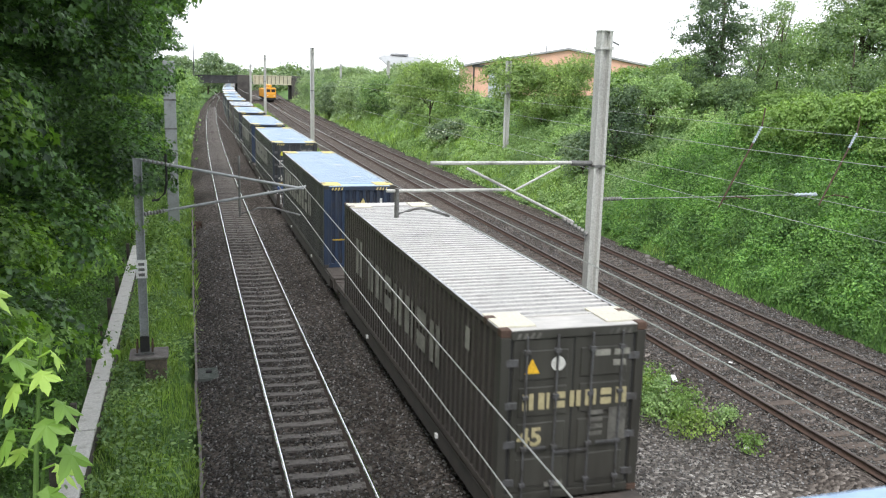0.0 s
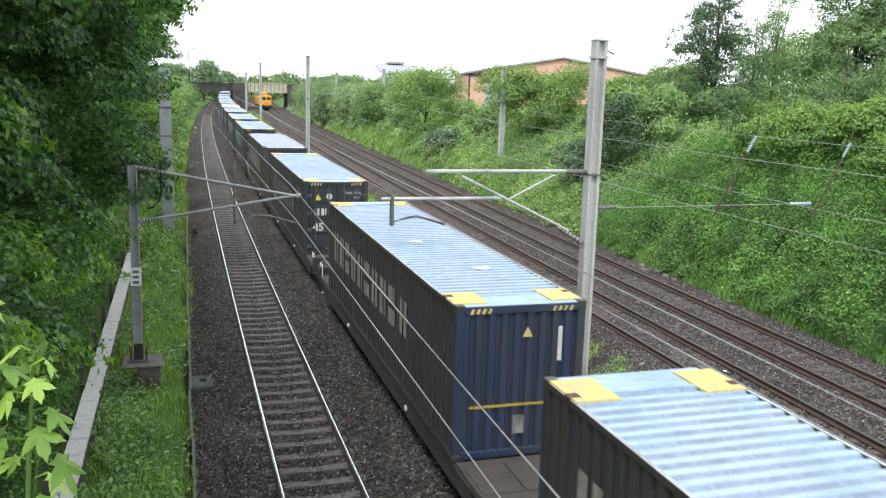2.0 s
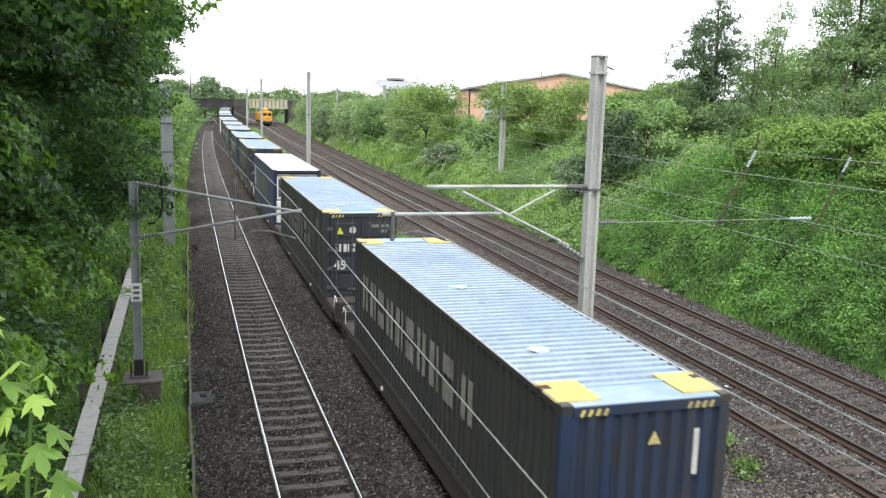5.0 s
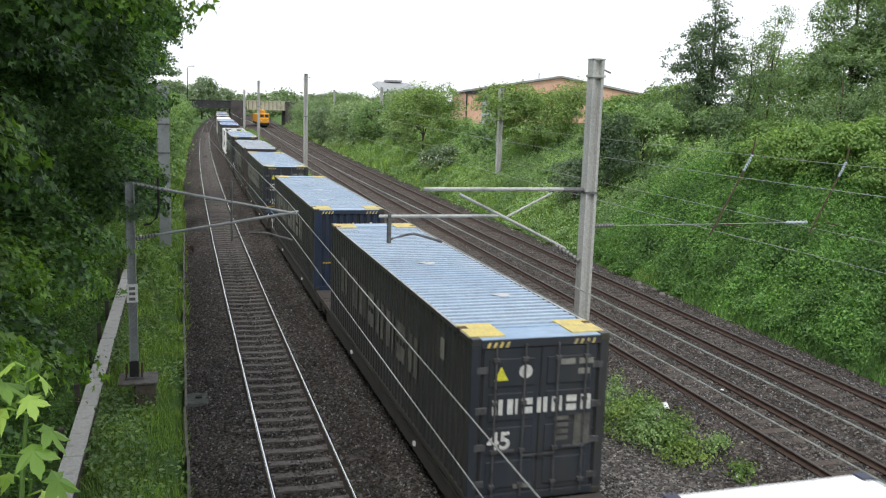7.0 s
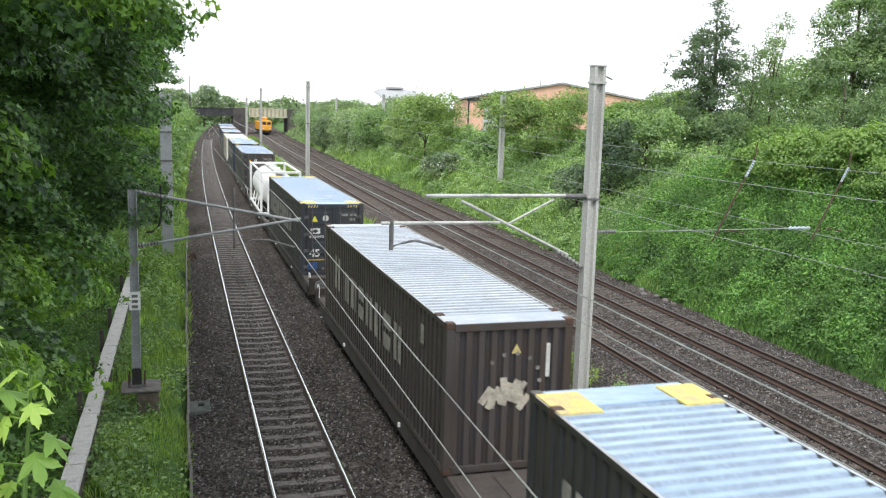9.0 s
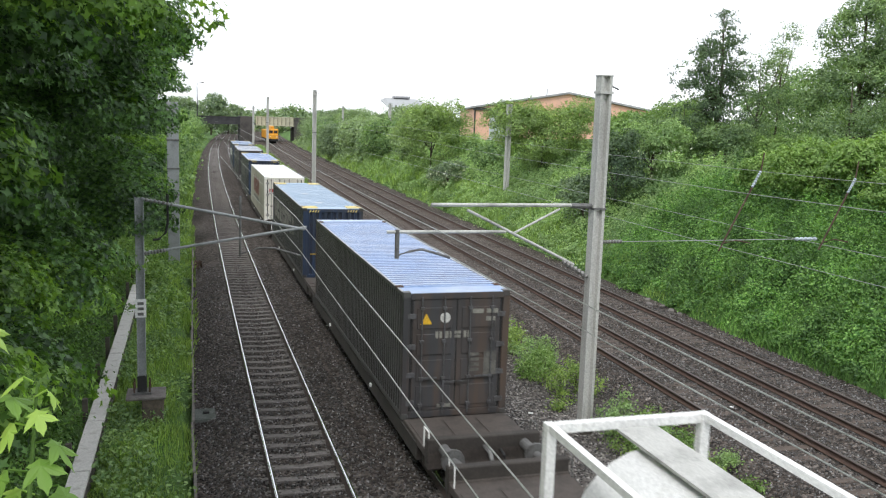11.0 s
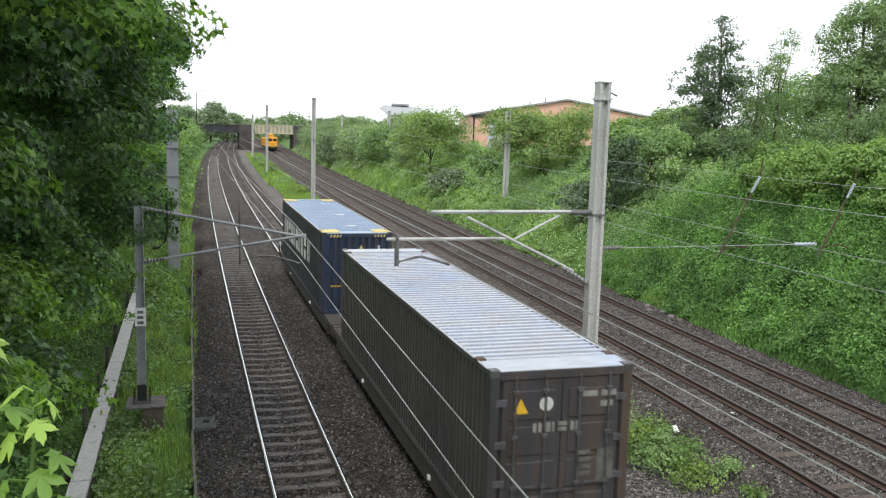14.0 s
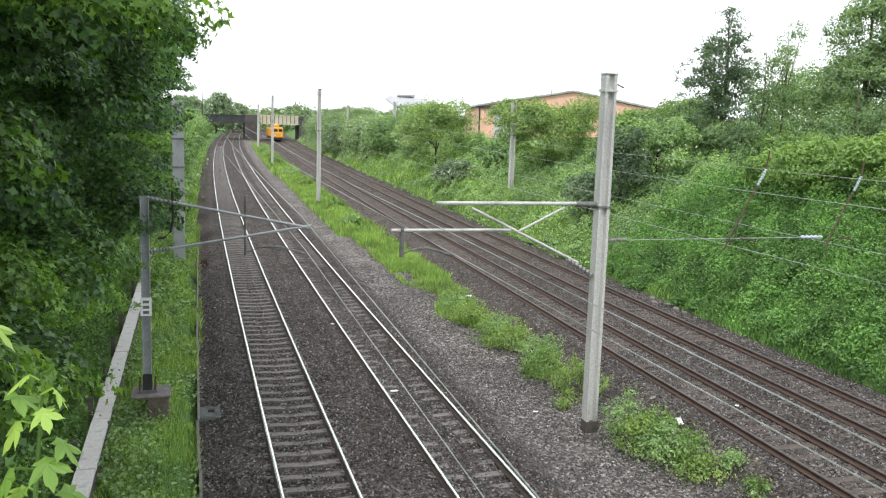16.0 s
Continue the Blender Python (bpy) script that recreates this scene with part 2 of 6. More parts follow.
OVAL = ((0, -0.5, 0), (0.27, -0.15, 0.06), (0.24, 0.2, 0.06), (0, 0.5, 0), (-0.24, 0.2, 0.06), (-0.27, -0.15, 0.06))
LOBED = ((0, -0.38, 0), (0.46, 0.12, 0.04), (0.15, 0.1, 0.04), (0, 0.55, -0.06), (-0.15, 0.1, 0.04), (-0.46, 0.12, 0.04))
NARROW = ((0, -0.5, 0), (0.13, -0.15, 0.03), (0.1, 0.2, 0.03), (0, 0.5, -0.06), (-0.1, 0.2, 0.03), (-0.13, -0.15, 0.03))


def leaf_mesh(name, pts, size, mat, rng, shape=OVAL, upright=0.5, vary=0.35, face=None):
    """Many small leaves, each a folded blade of two quads."""
    n = len(pts)
    nor = rng.normal(size=(n, 3))
    if face is None:
        nor[:, 2] = np.abs(nor[:, 2]) + upright
    else:
        nor = nor * 0.55 + face
        nor[:, 2] += upright
    nor = unit(nor)
    t = unit(np.cross(nor, rng.normal(size=(n, 3))))
    b = np.cross(nor, t)
    s = size * (1 + vary * rng.uniform(-1, 1, n))[:, None]
    verts = np.stack([pts + s * (c[0] * t + c[1] * b + c[2] * nor) for c in shape], 1).reshape(-1, 3)
    base = np.arange(n)[:, None] * 6
    faces = np.concatenate([base + np.array([[0, 1, 2, 3]]), base + np.array([[0, 3, 4, 5]])], 1).reshape(-1, 4)
    return raw_mesh(name, verts, faces, mat)


def crown_points(rng, lobes, per_area, leaves, clump, shell=0.45):
    """Points in clumps over the outer part of several ellipsoids (centre, radii)."""
    out, faces = [], []
    for c, r in lobes:
        c, r = np.array(c, float), np.array(r, float)
        area = 4 * math.pi * (((r[0] * r[1]) ** 1.6 + (r[0] * r[2]) ** 1.6 + (r[1] * r[2]) ** 1.6) / 3) ** (1 / 1.6)
        k = max(6, int(area * per_area))
        u = unit(rng.normal(size=(k, 3)))
        rad = rng.uniform(1 - shell, 1.06, k) ** 0.8
        cc = c + u * r * rad[:, None]
        m = rng.poisson(leaves, k)
        idx = np.repeat(np.arange(k), m)
        off = rng.normal(size=(len(idx), 3)) * clump * np.array([1, 1, 0.6]) * rng.uniform(0.6, 1.3, k)[idx][:, None]
        out.append(cc[idx] + off)
        faces.append(unit(u / r)[idx] * 0.3 + unit(off / clump) * 0.8)
    return np.concatenate(out), np.concatenate(faces)


def pad_points(rng, pads, per_area, leaf):
    """Leaves laid like shingles over drooping, lumpy tiers; each pad is (centre, radii)."""
    out, faces = [], []
    for c, r in pads:
        c, r = np.array(c, float), np.array(r, float)
        n = int(2 * math.pi * r[0] * r[1] * per_area)
        u = unit(rng.normal(size=(n, 3)))
        u[:, 2] = np.abs(u[:, 2]) - 0.12
        turn = rng.uniform(0, 6.28, 4)
        a = np.arctan2(u[:, 1], u[:, 0])
        lump = 1 + 0.22 * np.sin(3 * a + turn[0]) * np.cos(4 * u[:, 2] + turn[1]) + 0.14 * np.sin(7 * a + turn[2])
        p = u * r * (lump * rng.uniform(0.86, 1.04, n))[:, None]
        p[:, 2] -= 0.35 * r[0] * (u[:, 0] ** 2 + u[:, 1] ** 2)
        out.append(c + p + rng.normal(size=(n, 3)) * leaf * 0.35)
        faces.append(unit(u / r) * 1.1)
    return np.concatenate(out), np.concatenate(faces)


def tree(name, x, y, z, height, lobes, mat, label, leaf=0.14, per_area=1.2, leaves=60, clump=0.45, seed=1, shape=OVAL, trunk=0.22, shell=0.45, category="tree", group="", boughs=(), bough_leaf=(0.17, 120), light=None):
    """A trunk with limbs to each lobe of the crown; lobes are relative to the foot."""
    rng = np.random.default_rng(seed)
    ob = thing(name, pose(x, y, z), label, category, group)
    fork = height * 0.3
    items = [([(0, 0, -0.4), (0.1, 0.05, fork), (0.05, -0.1, height * 0.6), (0, 0, height * 0.9)], [trunk, trunk * 0.75, trunk * 0.45, trunk * 0.12])]
    for c, r in lobes:
        c = Vector(c)
        for k in range(3):
            d = Vector(rng.normal(size=3)).normalized()
            end = c + Vector((d.x * r[0], d.y * r[1], abs(d.z) * r[2])) * 0.75
            items.append(([(0, 0, fork * rng.uniform(0.6, 1.3)), (c * 0.55) + Vector((0, 0, fork * 0.3)), end], [trunk * 0.4, trunk * 0.25, trunk * 0.06]))
    part("trunk", tubes(*items, seg=6), BARK, ob)
    pts, face = crown_points(rng, lobes, per_area, leaves, clump, shell)
    if boughs:
        for share, tone in ((boughs[::4], light or LEAF_SYC_LIT), ([b for i, b in enumerate(boughs) if i % 4], mat)):
            more, turned = pad_points(rng, share, bough_leaf[1], bough_leaf[0])
            part("bough_leaves", leaf_mesh("bough_leaves", more, bough_leaf[0], tone, rng, shape, 0.25, 0.4, turned), tone, ob)
    part("crown", leaf_mesh("crown", pts, leaf, mat, rng, shape, 0.35, 0.35, face), mat, ob)
    return ob


# ---- the plan: track centre lines, ground heights ----
CURVE = 1.2e-4


def x_one(y):
    return CURVE * max(y, 0) ** 2


def x_two(y):
    return 3.395 + CURVE * max(y, 0) ** 2


def x_three(y):
    return 11.2 + 0.022 * y + 7.5e-5 * max(y, 0) ** 2


def x_four(y):
    return x_three(y) + 3.33


def x_toe(y):
    return x_four(y) + 2.75


TRACKS = (x_one, x_two, x_three, x_four)


def smooth(a, b, v):
    t = min(max((v - a) / (b - a), 0), 1)
    return t * t * (3 - 2 * t)


def ballast_z(x, y):
    d = min(abs(x - f(y)) for f in TRACKS)
    return -0.205 + 0.06 * smooth(0.8, 1.0, d) - 0.28 * smooth(1.3, 2.1, d) + 0.03 * noise.noise((x * 0.9, y * 0.9, 0))


def ground_z(x, y):
    left, toe = x_one(y) - 2.3, x_toe(y)
    if x < left:
        d = left - x
        return -0.22 + 0.15 * smooth(0, 1, d) - 0.5 * smooth(2.2, 4, d) + 3.0 * smooth(4.5, 16, d) + 0.08 * noise.noise((x, y, 3))
    if x > toe:
        d = x - toe
        h = 5.4 if y < 90 else 5.4 - 2.4 * smooth(90, 240, y)
        return -0.42 + h * min(d / 8.4, 1) ** 0.9 + 0.25 * noise.noise((x * 0.4, y * 0.4, 5)) * min(d, 1) + 0.9 * smooth(8, 40, d)
    return -0.6


def sheet(name, xs_of_y, ys, zf, mat, label, category):
    verts, n = [], len(xs_of_y(0))
    for y in ys:
        verts += [(x, y, zf(x, y)) for x in xs_of_y(y)]
    faces = [(j * n + i, j * n + i + 1, (j + 1) * n + i + 1, (j + 1) * n + i) for j in range(len(ys) - 1) for i in range(n - 1)]
    ob = new(name, raw_mesh(name, verts, faces, mat))
    ob.data.polygons.foreach_set("use_smooth", [True] * len(faces))
    return tagged(ob, label, category, kind="structure")


YS = [-2500, -1200, -600, -430, -300, -200, -120, -70, -40, -20] + list(np.arange(-10, 80, 1.0)) + list(np.arange(80, 260, 3.0)) + [262, 270, 280, 300, 330, 370, 420, 470, 600, 800, 1200, 2000, 3500]


def ground_xs(y):
    left, toe = x_one(y) - 2.3, x_toe(y)
    return [left - d for d in (2500, 800, 300, 120, 60, 30, 16, 10, 7, 5, 4, 3.2, 2.4, 1.6, 0.8, 0.3, 0)] + [left + 0.02, toe - 0.02] + [toe + d for d in (0, 0.4, 1, 1.8, 2.6, 3.5, 4.5, 5.5, 6.5, 7.5, 8.4, 10, 13, 18, 26, 40, 70, 120, 300, 800, 2500)]


sheet("ground", ground_xs, YS, ground_z, SOIL, "green overgrown earth of the railway cutting", "ground")


def ballast_xs(y):
    a, b = x_one(y) - 2.3, x_toe(y) + 0.25
    return [a + (b - a) * i / 110 for i in range(111)]


sheet("ballast", ballast_xs, [y for y in YS if -430 <= y <= 470], ballast_z, BALLAST, "grey-brown crushed stone ballast under the tracks", "ballast")

# ---- tracks: rails and sleepers ----


def rail_mesh(name, fx, side, mat_head, mat_web, lift=0.0):
    prof = [(-0.037, 0.0), (-0.039, -0.03), (-0.01, -0.05), (-0.01, -0.13), (-0.07, -0.15), (-0.07, -0.165), (0.07, -0.165), (0.07, -0.15), (0.01, -0.13), (0.01, -0.05), (0.039, -0.03), (0.037, 0.0)]
    ys = [y for y in YS if -430 <= y <= 470]
    k = len(prof)
    verts = [(fx(y) + side * 0.7525 + px, y, pz + lift) for y in ys for px, pz in prof]
    faces = [(j * k + i, j * k + (i + 1) % k, (j + 1) * k + (i + 1) % k, (j + 1) * k + i) for j in range(len(ys) - 1) for i in range(k)]
    me = raw_mesh(name, verts, faces, mat_web)
    me.materials.append(mat_head)
    me.polygons.foreach_set("material_index", [1 if i % k in (k - 1, k - 2, 0) else 0 for i in range(len(faces))])
    return me


def sleeper_mesh(name, mat, old):
    bm = bmesh.new()
    if old:
        block(bm, -1.27, 1.27, -0.125, 0.125, -0.33, -0.165, bevel=0.012)
    else:
        # concrete sleeper, dished in the middle
        xs = [-1.25, -0.95, -0.5, 0, 0.5, 0.95, 1.25]
        top = [-0.19, -0.165, -0.17, -0.195, -0.17, -0.165, -0.19]
        half = [0.11, 0.115, 0.11, 0.1, 0.11, 0.115, 0.11]
        rings = [[bm.verts.new(c) for c in ((x, -h - 0.02, -0.34), (x, -h, t), (x, h, t), (x, h + 0.02, -0.34))] for x, t, h in zip(xs, top, half)]
        for r0, r1 in zip(rings, rings[1:]):
            for i in range(4):
                bm.faces.new((r0[i], r0[(i + 1) % 4], r1[(i + 1) % 4], r1[i]))
        bm.faces.new(rings[0][::-1])
        bm.faces.new(rings[-1])
        for s in (-1, 1):
            for e in (-1, 1):
                block(bm, s * 0.7525 + e * 0.1 - 0.035, s * 0.7525 + e * 0.1 + 0.035, -0.05, 0.05, -0.17, -0.135)
    me = bpy.data.meshes.new(name)
    bm.to_mesh(me)
    bm.free()
    me.materials.append(mat)
    return me


def build_tracks():
    specs = ((x_one, False, RAIL_TOP, "polished running rails on dished concrete sleepers", 0), (x_two, False, RAIL_TOP, "polished running rails half buried in stone", -0.025),
             (x_three, True, RAIL_DULL, "brown rusty rails on old dark sleepers", -0.03), (x_four, True, RAIL_DULL, "brown rusty rails on old dark sleepers", -0.03))
    meshes = {False: sleeper_mesh("sleeper", SLEEPER, False), True: sleeper_mesh("sleeper", SLEEPER_OLD, True)}
    rng = random.Random(4)
    for fx, old, head, label, sink in specs:
        tr = thing("railway_track", pose(0, 0, 0), label, "railway track", "four parallel tracks", "structure")
        for side in (-1, 1):
            part("rail", rail_mesh("rail", fx, side, head, RAIL_OLD if old else RAIL_RUST), None, tr)
        y, k = 8.0, 0
        while y < 200 and k < 290:
            s = part("sleeper", meshes[old], None, tr)
            ang = math.atan((fx(y + 1) - fx(y - 1)) / 2)
            s.matrix_basis = pose(fx(y), y, sink + rng.uniform(-0.008, 0.004), 0, 0, -math.degrees(ang) + rng.uniform(-0.5, 0.5))
            y += 0.65
            k += 1


build_tracks()

# ---- overhead line: masts, brackets, wires ----


def h_mast(x, y, z, height, width, label, name="line_mast", group="overhead line masts"):
    ob = thing(name, pose(x, y, z), label, "mast", group)
    w = width / 2
    prof = [(-w, -w), (-w + 0.07, -w), (-w + 0.1, -0.05), (w - 0.1, -0.05), (w - 0.07, -w), (w, -w), (w, w), (w - 0.07, w), (w - 0.1, 0.05), (-w + 0.1, 0.05), (-w + 0.07, w), (-w, w)]
    bm = bmesh.new()
    rings = [[bm.verts.new((px, py, z2)) for px, py in prof] for z2 in (-0.5, height)]
    for i in range(12):
        bm.faces.new((rings[0][i], rings[0][(i + 1) % 12], rings[1][(i + 1) % 12], rings[1][i]))
    bm.faces.new(rings[0][::-1])
    bm.faces.new(rings[1])
    part("column", bm, GALV, ob)
    part("collar", blocks((-w - 0.03, w + 0.03, -w - 0.03, w + 0.03, height - 0.42, height - 0.36)), GALV, ob)
    part("cap", blocks((-w - 0.015, w + 0.015, -w - 0.015, w + 0.015, height, height + 0.03)), GALV, ob)
    part("top_hook", tubes(([(w, 0, height - 0.2), (w + 0.25, 0, height - 0.3)], 0.02)), GALV_DARK, ob)
    part("clamp", blocks((-w - 0.02, w + 0.02, -w - 0.02, w + 0.02, height * 0.64, height * 0.64 + 0.05)), GALV_DARK, ob)
    part("foot", blocks((-w - 0.012, w + 0.012, -w - 0.012, w + 0.012, -0.5, 0.28)), PLINTH, ob, "dark tarred foot")
    return ob


def insulator(a, b, r=0.055, sheds=7):
    a, b = Vector(a), Vector(b)
    pts, rad = [], []
    for i in range(sheds * 2 + 1):
        pts.append(a.lerp(b, i / (sheds * 2)))
        rad.append(r if i % 2 else r * 0.5)
    return tubes((pts, rad), seg=8)


PORCELAIN = worn("insulator_glaze", (0.2, 0.2, 0.19), (0.1, 0.08, 0.07), 0.4, 0.3, 0, 6)

near_mast = h_mast(7.45, 19.66, -0.4, 9.05, 0.3, "tall weathered grey steel mast between the tracks")
part("top_tube", tubes(([(-0.25, 0, 5.89), (-4.3, 0, 5.89)], 0.045)), GALV, near_mast)
part("end_bracket", tubes(([(-0.1, 0, 5.87), (-0.7, 0, 5.88)], 0.065)), GALV_DARK, near_mast)
part("stay_tube", tubes(([(-0.55, 0, 4.4), (-3.4, 0, 5.77)], 0.035)), GALV, near_mast)
part("stay_insulator", insulator((-0.15, 0, 4.08), (-0.85, 0, 4.5), 0.075), PORCELAIN, near_mast)
part("strut", tubes(([(-2.2, 0, 5.2), (-1.0, 0, 5.8)], 0.03)), GALV, near_mast)
part("lower_tube", tubes(([(-2.4, 0, 5.24), (-5.35, 0, 5.25)], 0.04)), GALV, near_mast)
part("drop_tube", tubes(([(-5.1, 0, 5.3), (-5.1, 0, 4.62)], 0.055)), GALV_DARK, near_mast)
part("steady_arm", tubes(([(-5.08, 0, 4.7), (-4.8, 0, 4.78), (-4.5, 0, 4.83), (-4.1, 0, 4.72), (-3.8, 0, 4.62)], 0.034)), GALV_DARK, near_mast)
part("side_insulator", insulator((0.2, 0, 4.97), (0.75, 0, 4.98), 0.06), PORCELAIN, near_mast, "dark ribbed insulator")

h_mast(8.62, 76.4, -0.4, 10.0, 0.32, "tall weathered grey steel mast between the tracks")
h_mast(9.75, 131.5, -0.4, 10.3, 0.32, "tall weathered grey steel mast between the tracks")
h_mast(11.9, 186, -0.4, 9.4, 0.32, "tall weathered grey steel mast between the tracks")
h_mast(14.6, 222, -0.4, 9.4, 0.3, "tall weathered grey steel mast between the tracks")
h_mast(16.2, 240, -0.4, 9.6, 0.3, "tall weathered grey steel mast between the tracks")
h_mast(22.25, 65, 1.8, 7.0, 0.36, "pale grey steel mast on the green bank")
h_mast(26.6, 125, 2.9, 6.6, 0.36, "pale grey steel mast on the green bank")
h_mast(29.5, 180, 2.5, 7.0, 0.36, "pale grey steel mast on the green bank")

left_mast = thing("line_mast", pose(-3.45, 21.95, 0.6), "slim grey steel mast bolted on a concrete plinth", "mast", "overhead line masts")
flange = bmesh.new()
outline = [(-0.1, -0.1), (-0.08, -0.1), (-0.08, -0.03), (0.08, -0.03), (0.08, -0.1), (0.1, -0.1), (0.1, 0.1), (0.08, 0.1), (0.08, -0.01), (-0.08, -0.01), (-0.08, 0.1), (-0.1, 0.1)]
low, top_ring = ([flange.verts.new((px, py, pz)) for px, py in outline] for pz in (0, 4.8))
for i in range(12):
    flange.faces.new((low[i], low[(i + 1) % 12], top_ring[(i + 1) % 12], top_ring[i]))
flange.faces.new(top_ring)
part("column", flange, GREY_MAST, left_mast)
part("tarred_foot", blocks((-0.108, 0.108, -0.108, 0.108, 0, 0.42)), BLACK, left_mast, "black tarred base")
part("base_plate", blocks((-0.22, 0.22, -0.2, 0.2, -0.02, 0.03)), GALV_DARK, left_mast)
for bx in (-0.18, 0.18):
    for by in (-0.15, 0.15):
        b = part("anchor_bolt", tubes(([(0, 0, -0.02), (0, 0, 0.3)], 0.022), seg=6), RUST, left_mast)
        b.location = (bx, by, 0)
part("number_plate", blocks((-0.13, 0.13, -0.12, -0.106, 1.9, 2.35)), WHITE, left_mast, "white plate with dark bars")
for k in range(3):
    bz = 1.95 + 0.13 * k
    part("plate_bar", blocks((-0.07, 0.07, -0.127, -0.121, bz, bz + 0.07)), GALV_DARK, left_mast)
part("top_tube", tubes(([(0.05, 0, 4.77), (3.95, 0, 4.02)], 0.035)), GREY_MAST, left_mast)
part("top_insulator", insulator((0.12, 0, 4.76), (0.8, 0, 4.63), 0.05), PORCELAIN, left_mast)
part("bottom_tube", tubes(([(0.1, 0, 3.45), (4.0, 0, 4.08)], 0.035)), GREY_MAST, left_mast)
part("bottom_insulator", insulator((0.1, 0, 3.45), (0.6, 0, 3.53), 0.06), PORCELAIN, left_mast)
part("drop_tube", tubes(([(2.36, 0, 4.85), (2.36, 0, 3.35)], 0.03)), GALV_DARK, left_mast)
part("steady_arm", tubes(([(2.4, 0, 3.42), (2.8, 0, 3.55), (3.2, 0, 3.55), (3.85, 0, 3.35)], 0.026)), GALV_DARK, left_mast)
part("jumper_cable", tubes(([(0.65, 0, 4.9), (0.65, 0, 4.2), (0.6, 0, 3.95), (0.45, 0, 3.8), (0.3, 0, 3.78)], 0.03)), BLACK, left_mast)

plinth = thing("concrete_plinth", pose(-3.4, 21.95, -0.6), "dark mossy concrete plinth under the slim mast", "plinth")
part("body", blocks((-0.05, 0.45, -0.35, 0.4, -0.3, 1.1), bevel=0.03), worn("brown_concrete", (0.15, 0.12, 0.095), (0.08, 0.068, 0.055), 0.5, 0.95, 0, 4), plinth)
part("cap", blocks((-0.42, 0.5, -0.42, 0.45, 1.1, 1.17), bevel=0.02), SLEEPER, plinth)

box_mast = thing("line_mast", pose(-2.86, 45.5, -0.3), "broad grey steel anchor mast beside the ballast", "mast", "overhead line masts")
part("column", blocks((-0.28, 0.28, -0.2, 0.2, 0, 8.2), bevel=0.02), GREY_MAST, box_mast)
for k, bz in enumerate((3.6, 4.9, 6.3, 7.3)):
    part("band", blocks((-0.31, 0.31, -0.23, 0.23, bz, bz + 0.08)), GALV_DARK, box_mast)
part("small_plate", blocks((-0.08, 0.08, -0.215, -0.204, 3.0, 3.3)), WHITE, box_mast)


def wire(label, pts, r=0.012, sag=0.0, category="wire"):
    out = []
    for a, b in zip(pts, pts[1:]):
        a, b = Vector(a), Vector(b)
        for i in range(8):
            t = i / 8
            out.append(a.lerp(b, t) - Vector((0, 0, sag * 4 * t * (1 - t))))
    out.append(Vector(pts[-1]))
    ob = new("overhead_wire", bpy.data.meshes.new("overhead_wire"))
    bm = tubes((out, r), seg=5)
    bm.to_mesh(ob.data)
    bm.free()
    ob.data.materials.append(WIRE)
    return tagged(ob, label, category, "overhead wires")


CONTACT, CARRIER = "taut grey contact wire above a track", "slightly sagging grey carrier wire above a track"


def line_pair(fx, first, low, high, x_low, x_high, r=0.011):
    """Contact and carrier wires of one track, mast by mast."""
    ys = [-60, first] + [first + 55 * k for k in range(1, 5)]
    side = [x_low[0], x_low[1]] + [fx(y) + (0.2 if k % 2 else -0.2) for k, y in enumerate(ys[2:])]
    side_h = [x_high[0], x_high[1]] + [fx(y) for y in ys[2:]]
    wire(CONTACT, [(s, y, low) for s, y in zip(side, ys)], r)
    wire(CARRIER, [(s, y, h) for s, y, h in zip(side_h, ys, [high[0], high[1]] + [high[1] + 0.5] * 4)], r, 0.15)


line_pair(x_one, 21.95, 4.03, (4.7, 4.93), (-1.2, 0.42), (-1.4, 0.28), 0.0095)
line_pair(x_two, 19.66, 4.27, (4.95, 4.9), (3.2, 3.63), (2.6, 3.3))
line_pair(x_three, 19.66, 4.4, (6.9, 5.85), (11.3, 11.2), (11.4, 11.5), 0.008)
line_pair(x_four, 19.66, 4.4, (7.6, 6.2), (14.6, 14.5), (14.4, 14.9), 0.008)
wire("thin cross wire between masts", [(8.2, 19.66, 4.57), (13.6, 19.66, 4.6)], 0.01)
PALE_GLAZE = worn("pale_glaze", (0.4, 0.46, 0.5), (0.3, 0.33, 0.36), 0.3, 0.3, 0, 6)
for hx, top, lean in ((11.05, 6.6, 1.15), (14.2, 6.43, 1.04)):
    hang = thing("hanging_bracket", pose(hx, 19.66, 4.3), "rusty slanting bracket hung from the wires", "bracket", "hanging brackets")
    rise = top - 4.3
    part("tube", tubes(([(0, 0, 0), (lean * 0.75, 0, rise * 0.73)], 0.022)), RUST, hang)
    part("insulator", insulator((lean * 0.75, 0, rise * 0.73), (lean * 0.95, 0, rise * 0.92), 0.045), PALE_GLAZE, hang, "pale blue-grey insulator")
    part("top_rod", tubes(([(lean * 0.95, 0, rise * 0.92), (lean, 0, rise + 0.3)], 0.018)), RUST, hang)
    part("steady_arm", tubes(([(0.1, 0, 0.2), (0.5, 0, 0.28), (0.95, 0, 0.2)], 0.018)), RUST, hang)

spacer = thing("line_insulator", pose(13.75, 19.66, 4.6), "pale blue-grey insulator on the cross wire", "insulator")
part("rod", insulator((-0.35, 0, 0), (0.35, 0, 0), 0.06, 5), PALE_GLAZE, spacer)

# ---- lineside: cable trough, edging, cover ----


